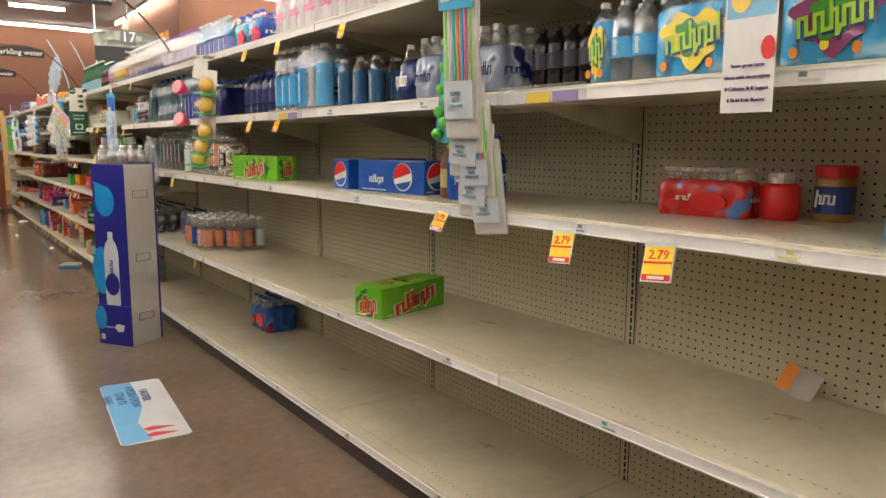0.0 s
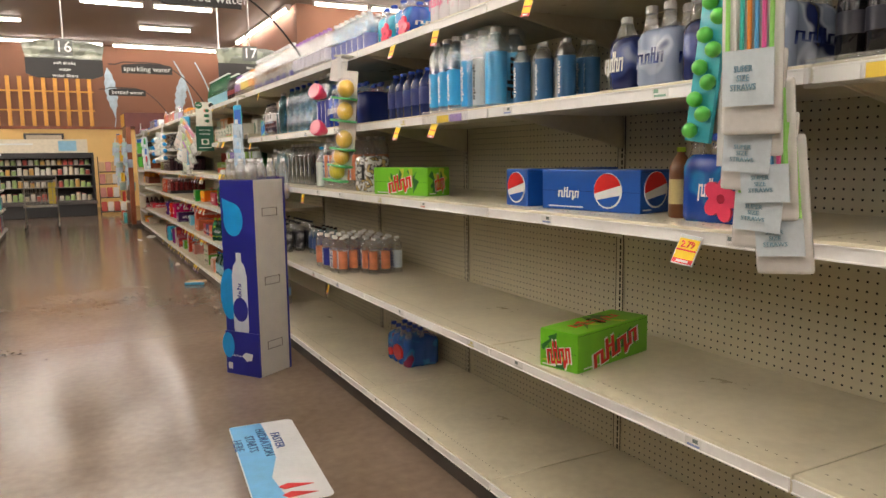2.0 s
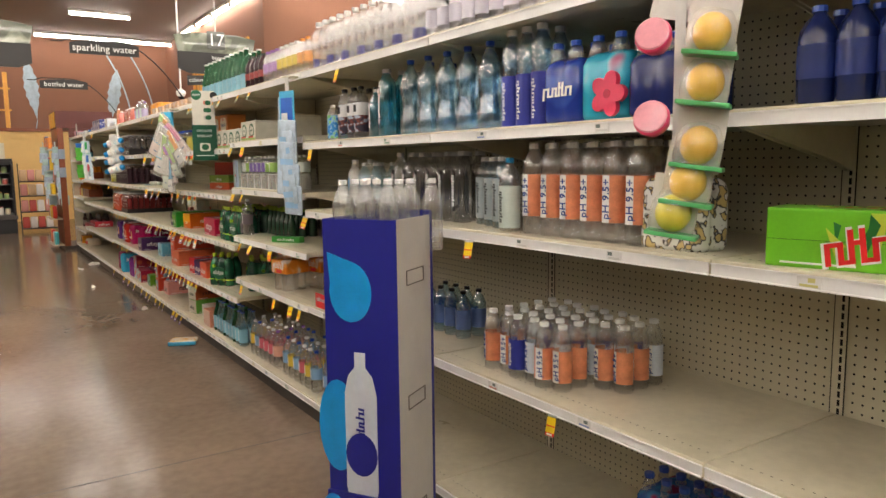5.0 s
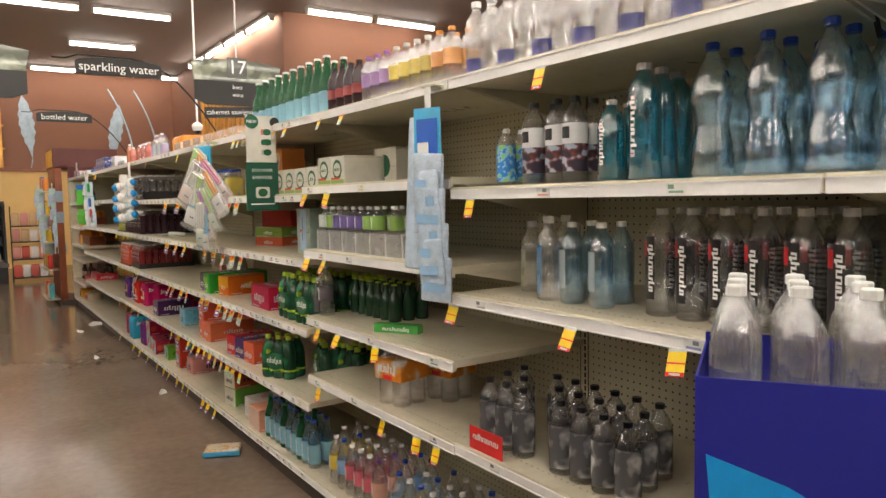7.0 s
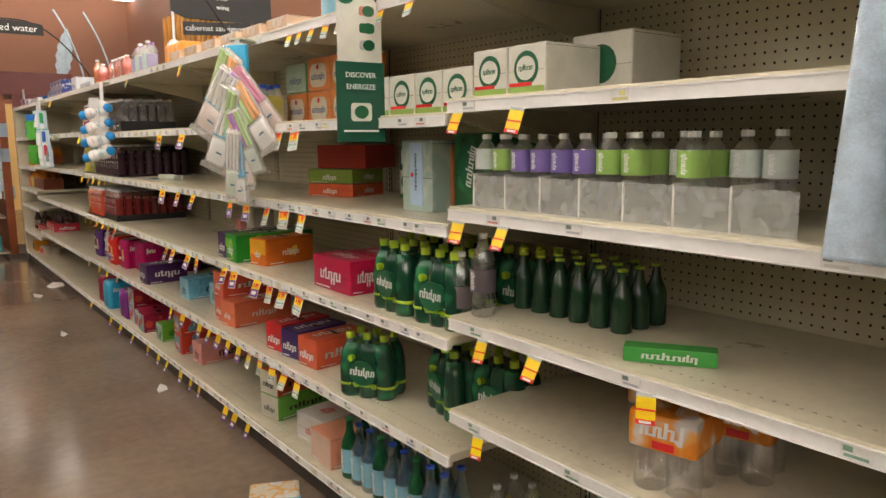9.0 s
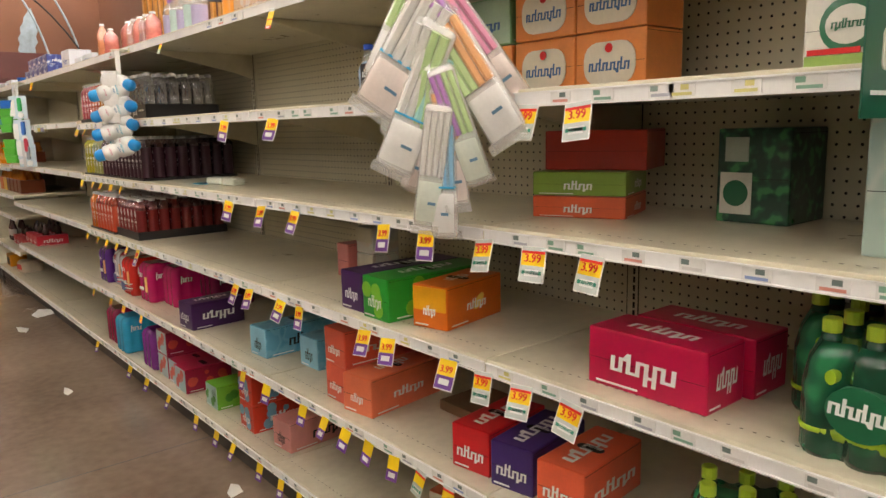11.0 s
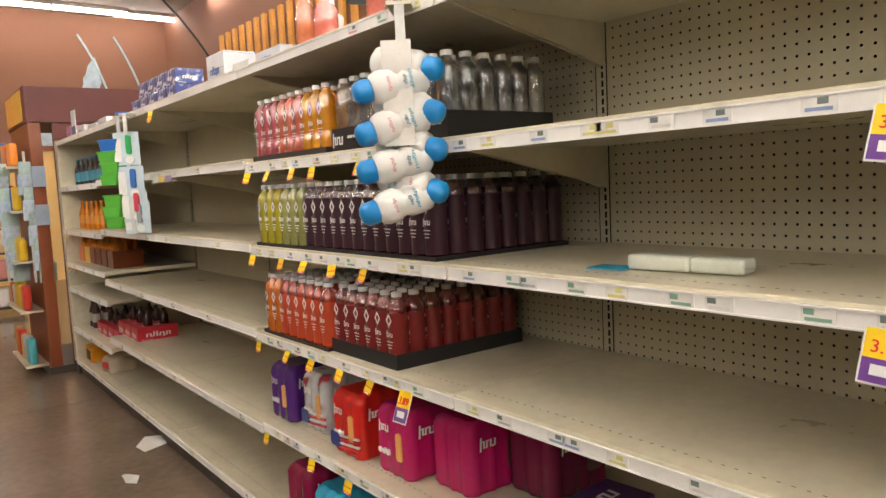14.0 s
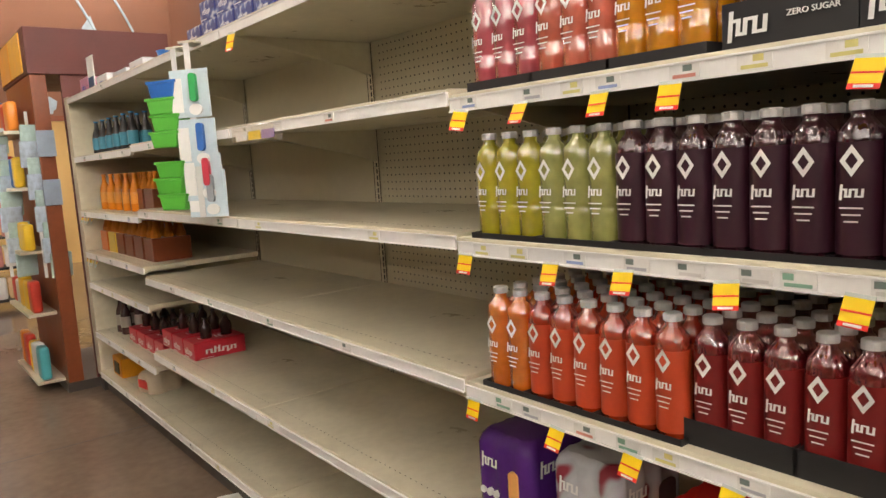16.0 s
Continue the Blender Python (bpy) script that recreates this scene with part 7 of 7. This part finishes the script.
# ---- on the floor ----
t = thing("floor_decal", pose(0.768, 3.768, 0.001, 0, 0, -95), "white and light blue advertising floor decal", "decal")
part("sheet", plate(rounded(0.92, 0.31, 0.03), -0.001, 0.0), mat("decal_white", (0.72, 0.73, 0.75), 0.3), t, "", pose(0, 0, 0.001, -90))
blue = [(-0.45, -0.15), (0.45, -0.15), (0.44, -0.02), (0.2, -0.05), (0.0, 0.0), (-0.2, 0.01), (-0.455, 0.0)]
part("blue_print", plate(blue, -0.0022, -0.001), ink("decal_blue", 0.17, 0.48, 0.8), t, "", pose(0, 0, 0.001, -90))
for i, (x, ln) in enumerate(((0.3, 0.11), (0.38, 0.13))):
    part("feather_print", plate([(x, -0.04), (x + 0.03, -0.02), (x + 0.02, 0.1), (x - 0.02, 0.0)], -0.003, -0.001), REDI, t, "red feather print", pose(0, 0, 0.001, -90))
words("FASTER\nHYDRATION\nSTARTS\nHERE", 0.06, t, ink("decal_navy", 0.02, 0.06, 0.25), pose(-0.2, -0.05, 0.0035, -90, 0, 0), "navy words")
t = thing("dropped_packet", pose(1.2, 8.72, 0.002, 0, 0, -25), "orange and blue snack packet dropped on the floor", "packet")
part("packet", box(-0.1, 0.1, -0.075, 0.075, 0.0, 0.035, 0.015), printed("packet_film", (0.7, 0.6, 0.45), (0.75, 0.4, 0.1), (0.7, 0.66, 0.6), 18), t)
part("blue_end", box(-0.103, 0.103, -0.079, -0.04, 0.0, 0.03, 0.01), ink("packet_blue", 0.05, 0.35, 0.6), t)
PAPER = mat("scrap_paper", (0.72, 0.7, 0.66), 0.7)
for i, (x, y, s, z) in enumerate(((1.3, 14.12, 0.09, 20), (1.07, 13.67, 0.05, 70), (1.22, 10.3, 0.03, 10), (1.0, 12.0, 0.025, 40))):
    t = thing("paper_scrap", pose(x, y, 0.001, 0, 0, z), "torn white paper scrap lying on the floor", "paper", "paper scraps")
    bm = bmesh.new()
    v = [bm.verts.new(p) for p in ((-s, -s * 0.6, 0.0), (s * 0.8, -s * 0.7, 0.006), (s, s * 0.5, 0.02), (0, s * 0.8, 0.035), (-s * 0.9, s * 0.4, 0.01))]
    f = bm.faces.new(v)
    r = bmesh.ops.extrude_face_region(bm, geom=[f])
    for g in r["geom"]:
        if isinstance(g, bmesh.types.BMVert):
            g.co.z += 0.0015
    bmesh.ops.recalc_face_normals(bm, faces=bm.faces[:])
    part("scrap", bm, PAPER, t)

# ---- signs over the aisles ----
ROD = mat("black_rod", (0.015, 0.014, 0.014), 0.5)


def tube(pts, r, mat_, parent, name="rod", label=""):
    cu = bpy.data.curves.new(name, "CURVE")
    cu.dimensions, cu.bevel_depth, cu.bevel_resolution = "3D", r, 2
    sp = cu.splines.new("POLY")
    sp.points.add(len(pts) - 1)
    for p, q in zip(sp.points, pts):
        p.co = (*q, 1)
    tmp = bpy.data.objects.new(name, cu)
    scene.collection.objects.link(tmp)
    me = bpy.data.meshes.new_from_object(tmp.evaluated_get(bpy.context.evaluated_depsgraph_get()))
    bpy.data.objects.remove(tmp)
    me.materials.clear()
    return part(name, me, mat_, parent, label)


def arch_sign(y, text, x=0.985, z=2.4, w=0.56):
    t = thing("aisle_sign", pose(x, y, z), "charcoal arched aisle sign with white lettering on a curved rod", "sign", "arched aisle signs")
    pts = [(-w / 2, -0.055), (w / 2, -0.055), (w / 2, 0.03)] + [(w / 2 * math.cos(radians(q)), 0.03 + 0.035 * math.sin(radians(q))) for q in range(12, 180, 12)] + [(-w / 2, 0.03)]
    part("board", plate(pts, -0.006, 0.006), SIGNB, t)
    words(text, 0.084, t, WHITE, pose(0, -0.0075, -0.002), "white lettering")
    tube([(-0.42 + 1.14 * k / 14, 0.01, 0.075 - (0.0 if k < 6 else ((k - 6) / 8) ** 2 * 0.6) - (0.03 if k < 2 else 0)) for k in range(15)], 0.006, ROD, t, "rod", "curved black rod from the shelf top")
    return t


arch_sign(5.3, "enhanced water", 0.825, 2.285, 0.46)
arch_sign(10.07, "sparkling water")
arch_sign(13.75, "bottled water", 1.04, 2.44)


def aisle_marker(x, y, z, number, lines):
    t = thing("aisle_marker", pose(x, y, z), "hanging aisle marker with number %s and dark panels" % number, "sign", "aisle markers")
    part("number_band", plate([(-0.55, 0.05), (0.55, 0.05), (0.6, 0.28), (0.3, 0.33), (-0.3, 0.33), (-0.6, 0.28)], -0.02, 0.02), CAMO, t, "olive leaf printed band")
    part("number_plate", box(-0.13, 0.13, -0.03, -0.02, 0.1, 0.36, 0.004), ink("number_grey", 0.08, 0.085, 0.075), t)
    words(number, 0.25, t, WHITE, pose(0, -0.032, 0.23), "white number")
    part("dark_board", plate([(-0.56, 0.05), (0.56, 0.05), (0.56, -0.2), (0.4, -0.26), (-0.4, -0.26), (-0.56, -0.2)], -0.015, 0.015), SIGNB, t)
    for i, s in enumerate(lines):
        words(s, 0.075, t, WHITE, pose(0, -0.017, -0.02 - i * 0.1), "white lettering")
    tube([(0, 0, 0.33), (0, 0, CEILZ - z)], 0.012, mat("hanger_grey", (0.5, 0.48, 0.45), 0.5), t, "hanger", "pale hanging rod")
    return t


aisle_marker(0.16, 14.1, 2.93, "16", ("soft drinks", "water", "water filters"))
m17 = aisle_marker(3.14, 14.1, 2.98, "17", ("beer", "wine"))
part("curved_board", plate([(-0.45, -0.3), (0.3, -0.26), (0.3, -0.4), (-0.45, -0.44)], -0.04, -0.03), SIGNB, m17)
words("cabernet sauvignon", 0.085, m17, WHITE, pose(-0.1, -0.042, -0.35, 0, -3, 0), "white lettering")
t = thing("dome_camera", pose(2.6, 14.1, 2.42), "white dome security camera on a ceiling pole", "security camera")
part("dome", lathe([(0.03, -0.06), (0.06, -0.03), (0.07, 0.0), (0.07, 0.03), (0.02, 0.07)], 16), WHITE, t, "", None, True)
part("lens_dome", lathe([(0.01, -0.085), (0.035, -0.07), (0.045, -0.045)], 14), BLACK, t, "", None, True)
tube([(0, 0, 0.06), (0, 0, CEILZ - 2.42)], 0.014, WHITE, t, "pole")

# ---- the end of the aisle ----
E1 = thing("wooden_endcap", pose(1.17, 16.42, 0), "red brown wooden end display with a maroon header", "end display")
part("side_post", box(0, 0.09, 0, 0.95, 0.06, 2.0, 0.006), WOOD, E1, "red brown post")
part("plinth", box(-0.01, 0.75, -0.005, 0.96, 0, 0.06), KICK, E1)
part("back_board", box(0.17, 0.75, 0.0, 0.03, 0.06, 2.0), MAROON, E1)
part("header", box(-0.01, 0.85, -0.02, 0.98, 2.0, 2.28, 0.006), MAROON, E1, "maroon header box")
part("header_poster", box(-0.02, -0.012, 0.1, 0.5, 2.02, 2.26), ink("poster_yellow", 0.8, 0.45, 0.05), E1)
part("header_poster", box(-0.02, -0.012, 0.52, 0.92, 2.02, 2.26), ink("poster_amber", 0.75, 0.35, 0.04), E1)
for z in (0.06, 0.5, 0.9, 1.3, 1.65):
    part("shelf", box(-0.16, 0.0, 0.1, 0.9, z, z + 0.02), STEEL, E1)
rng = random.Random(5)
COLS = [ink("bag_red", 0.6, 0.05, 0.03), ink("bag_yellow", 0.78, 0.5, 0.03), ink("bag_blue", 0.05, 0.15, 0.45), ink("bag_orange", 0.75, 0.25, 0.03), ink("bag_white", 0.66, 0.66, 0.66), ink("bag_teal", 0.1, 0.45, 0.5)]
for z in (0.08, 0.52, 0.92, 1.32, 1.67):
    for i in range(5):
        t = thing("snack_bag", pose(1.07, 16.6 + 0.16 * i, z, 0, 0, -90 + rng.uniform(-8, 8)), "glossy coloured snack bag on the end display", "snack bag", "snack bags")
        bm = box(-0.065, 0.065, -0.03, 0.03, 0, 0.2 + rng.uniform(-0.03, 0.03), 0.02)
        part("bag", bm, rng.choice(COLS), t, "", None, True)
for k, (yy, xx) in enumerate(((16.46, 1.13), (16.75, 0.98))):
    t = thing("clip_strip", pose(xx, yy, 1.75, 0, 0, 12), "long strip of pale blue pouches on the end display", "hanging strip", "clip strips")
    part("strip", box(-0.01, 0.01, 0, 0.002, -1.0, 0.03), STRIP, t)
    for i in range(9):
        bag(t, "pouch", 0.13, 0.16, 0.03, FRO if i % 2 else mat("mint_pouch", (0.45, 0.6, 0.58), 0.25), pose(0.012 * (-1) ** i + 0.01 * i, -0.02, -0.05 - 0.1 * i, 5, 0, 0))
for z in (1.2, 1.5):
    t = thing("card_holder", pose(1.24, 16.4, z), "blue grey plastic card holder on the wooden post", "card holder", "card holders")
    part("holder", box(-0.08, 0.02, -0.02, 0.0, 0, 0.16, 0.004), ink("holder_blue", 0.3, 0.36, 0.46), t)

C = thing("refrigerated_case", pose(-1.5, 20.4, 0), "black open refrigerated case full of packaged food", "cooler")
part("base", box(0, 2.2, 0, 0.9, 0.0, 0.35, 0.01), BLACKC, C)
part("bumper", box(-0.02, 2.22, -0.04, 0.0, 0.3, 0.38, 0.01), ink("bumper_grey", 0.1, 0.09, 0.085), C)
part("back", box(0, 2.2, 0.85, 0.9, 0.35, 1.5), BLACKC, C)
part("side", box(0, 0.04, 0, 0.9, 0.35, 1.5), BLACKC, C)
part("side", box(2.16, 2.2, 0, 0.9, 0.35, 1.5), BLACKC, C)
part("canopy", box(0, 2.2, 0.1, 0.9, 1.42, 1.55, 0.01), BLACKC, C)
for k, z in enumerate((0.4, 0.72, 1.02, 1.26)):
    part("shelf", box(0.04, 2.16, 0.1 + 0.1 * k, 0.85, z - 0.02, z), ink("case_shelf", 0.2, 0.19, 0.18), C)
rng = random.Random(9)
FOOD = [ink("food_white", 0.66, 0.64, 0.58), ink("food_green", 0.35, 0.5, 0.2), ink("food_amber", 0.6, 0.35, 0.1), ink("food_red", 0.5, 0.1, 0.08), ink("food_cream", 0.66, 0.58, 0.42)]
for k, z in enumerate((0.4, 0.72, 1.02, 1.26)):
    for i in range(17):
        hh = rng.uniform(0.1, 0.19) if k < 3 else 0.12
        t = thing("food_package", pose(-1.4 + 0.122 * i, 20.52 + 0.1 * k, z, 0, 0, rng.uniform(-6, 6)), "packaged food tub in the refrigerated case", "food package", "case goods")
        c = rng.choice(FOOD)
        part("tub", lathe([(0.045, 0), (0.05, 0.01), (0.05, hh * 0.8), (0.04, hh)], 10), c, t, "", None, True)
        part("lid", lathe([(0.044, hh), (0.044, hh + 0.012)], 10), rng.choice(FOOD), t)
t = thing("case_header", pose(-1.5, 21.1, 1.55), "pale menu header above the refrigerated case", "header")
part("board", box(0, 2.1, 0, 0.06, 0.0, 0.34), ink("header_cream", 0.7, 0.62, 0.48), t)
part("blue_panel", box(1.45, 1.85, -0.01, 0.0, 0.05, 0.3), ink("header_blue", 0.25, 0.5, 0.66), t)
part("light_strip", box(0.2, 0.9, -0.01, 0, 0.2, 0.24), WHITE, t)
t = thing("wall_window", pose(-0.9, 24.1, 1.82), "dark framed service window in the yellow wall", "window")
part("frame", box(0, 1.0, 0, 0.05, 0, 0.32), BLACK, t)
part("pane", box(0.06, 0.94, -0.004, 0.0, 0.05, 0.27), ink("window_tan", 0.5, 0.4, 0.28), t)
R = thing("snack_rack", pose(0.78, 20.3, 0), "wire rack of red and white snack bags", "rack")
for z in (0.1, 0.45, 0.78, 1.08):
    part("shelf", box(0, 0.75, 0, 0.4, z - 0.02, z), BLACKC, R)
for x in (0, 0.73):
    part("post", box(x, x + 0.02, 0.36, 0.4, 0, 1.45), BLACKC, R)
rng = random.Random(11)
SN = [ink("snack_pink", 0.6, 0.25, 0.22), ink("snack_white", 0.66, 0.62, 0.6), ink("snack_tan", 0.55, 0.36, 0.2), ink("snack_red", 0.5, 0.08, 0.06)]
for z in (0.1, 0.45, 0.78, 1.08):
    for i in range(5):
        t = thing("snack_bag", pose(0.86 + 0.145 * i, 20.4, z, 0, 0, rng.uniform(-12, 12)), "pink and white snack bag on the wire rack", "snack bag", "rack bags")
        bag(t, "bag", 0.13, 0.24, 0.08, rng.choice(SN), pose(0, 0, 0.24))
L = thing("wooden_lattice", pose(-5.0, 24.1, 2.345), "honey coloured upright wooden slats on the far wall", "lattice")
SL = box(0, 0.1, 0, 0.05, 0, 1.36, 0.004)
slat = bpy.data.meshes.new("slat")
SL.to_mesh(slat)
SL.free()
for i in range(21):
    part("slat", slat, SLATM, L, "", pose(0.29 * i, 0, 0))
for z in (0.42, 0.95):
    part("cross_rail", box(0, 5.95, 0.05, 0.09, z, z + 0.04), SLATM, L)
L2 = thing("wooden_lattice", pose(4.718, 17.2, 2.5), "orange upright wooden slats on the return wall", "lattice")
for i in range(16):
    part("slat", slat, SLATM, L2, "", pose(0, 0.27 * i, 0, 0, 0, 90))
FEA = mat("pale_feather_paint", (0.42, 0.52, 0.6), 0.6, var=0.25, scale=8)


def feather(x, z, h, lean, label="pale blue feather painted on the terracotta wall"):
    t = thing("feather_motif", pose(x, 24.19, z, 0, lean, 0), label, "wall motif", "feather motifs")
    pts = [(0.0, 0.0)] + [(0.16 * math.sin(math.pi * k / 12) ** 0.7 * (1 + 0.12 * (-1) ** k), h * (0.12 + 0.88 * k / 12)) for k in range(1, 13)]
    pts += [(-0.15 * math.sin(math.pi * k / 12) ** 0.7 * (1 + 0.12 * (-1) ** k), h * (0.12 + 0.88 * k / 12)) for k in range(11, 0, -1)]
    part("vane", plate(pts, -0.004, 0.0), FEA, t)
    tube([(0.0, -0.006, 0.0), (-0.12, -0.006, -h * 0.25)], 0.012, FEA, t, "quill")
    return t


feather(1.5, 2.55, 1.5, -6)
feather(3.2, 2.5, 1.45, 10)
feather(2.35, 2.4, 0.5, 70)
for x0 in (3.75, 4.35):
    t = thing("swirl_motif", pose(x0, 24.18, 2.4), "thin pale curved line painted on the wall", "wall motif", "painted lines")
    tube([(-0.0055 * k * k, 0, 0.19 * k) for k in range(11)], 0.02, FEA, t, "line")

# shopping cart
K = thing("shopping_cart", pose(-0.68, 16.05, 0), "grey steel wire shopping cart with yellow end panel", "shopping cart")
for x in (0.0, 0.56):
    tube([(x, 0.05, 0.12), (x, 0.7, 0.3), (x, 0.75, 1.0), (x, -0.05, 1.05)], 0.012, PEWTER, K, "side_rail")
    tube([(x, 0.0, 0.12), (x, 0.8, 0.12)], 0.014, PEWTER, K, "base_rail")
    for y in (0.02, 0.78):
        part("wheel", lathe([(0.055, -0.015), (0.06, -0.008), (0.06, 0.008), (0.055, 0.015)], 14), BLACK, K, "", pose(x, y, 0.061, 0, 90, 0), True)
tube([(0.0, -0.06, 1.05), (0.56, -0.06, 1.05)], 0.016, BLACK, K, "push_handle")
for z in (0.5, 0.62, 0.74, 0.86, 0.97):
    tube([(0, 0.0, z), (0, 0.75, z), (0.56, 0.75, z), (0.56, 0.0, z), (0, 0.0, z)], 0.004, PEWTER, K, "basket_wire")
for i in range(9):
    tube([(0.07 * i, 0.0, 0.97), (0.07 * i, 0.0, 0.5), (0.07 * i, 0.75, 0.5), (0.07 * i, 0.75, 0.97)], 0.0035, PEWTER, K, "basket_wire")
part("child_seat", box(0.42, 0.54, 0.02, 0.05, 0.55, 0.95, 0.01), ink("cart_yellow", 0.55, 0.42, 0.06), K)
part("basket_floor", box(0.0, 0.56, 0.0, 0.75, 0.49, 0.496), PEWTER, K)

# goods on the opposite run
rng = random.Random(21)
LG = [ink("left_teal", 0.05, 0.3, 0.25), ink("left_red", 0.55, 0.05, 0.06), ink("left_white", 0.62, 0.6, 0.58), ink("left_navy", 0.06, 0.08, 0.2), ink("left_green", 0.12, 0.3, 0.1), ink("left_grey", 0.3, 0.3, 0.32)]
for z, hs in ((0.135, 0.28), (0.5, 0.24), (0.85, 0.22), (1.2, 0.2), (1.5, 0.2)):
    y = 11.6
    while y < 16.0:
        w = rng.uniform(0.14, 0.24)
        hh = hs * rng.uniform(0.7, 1.0)
        if rng.random() < 0.88:
            carton("left%d_%d" % (int(z * 100), rng.randrange(6)), -1.0, y + w / 2, z, w - 0.012, 0.2, hh, rng.choice(LG), None, WHITE, (0.5, 0.25), label="coloured drink carton on the opposite shelving", turn=180, handle=False, group="opposite goods")
        y += 0.25
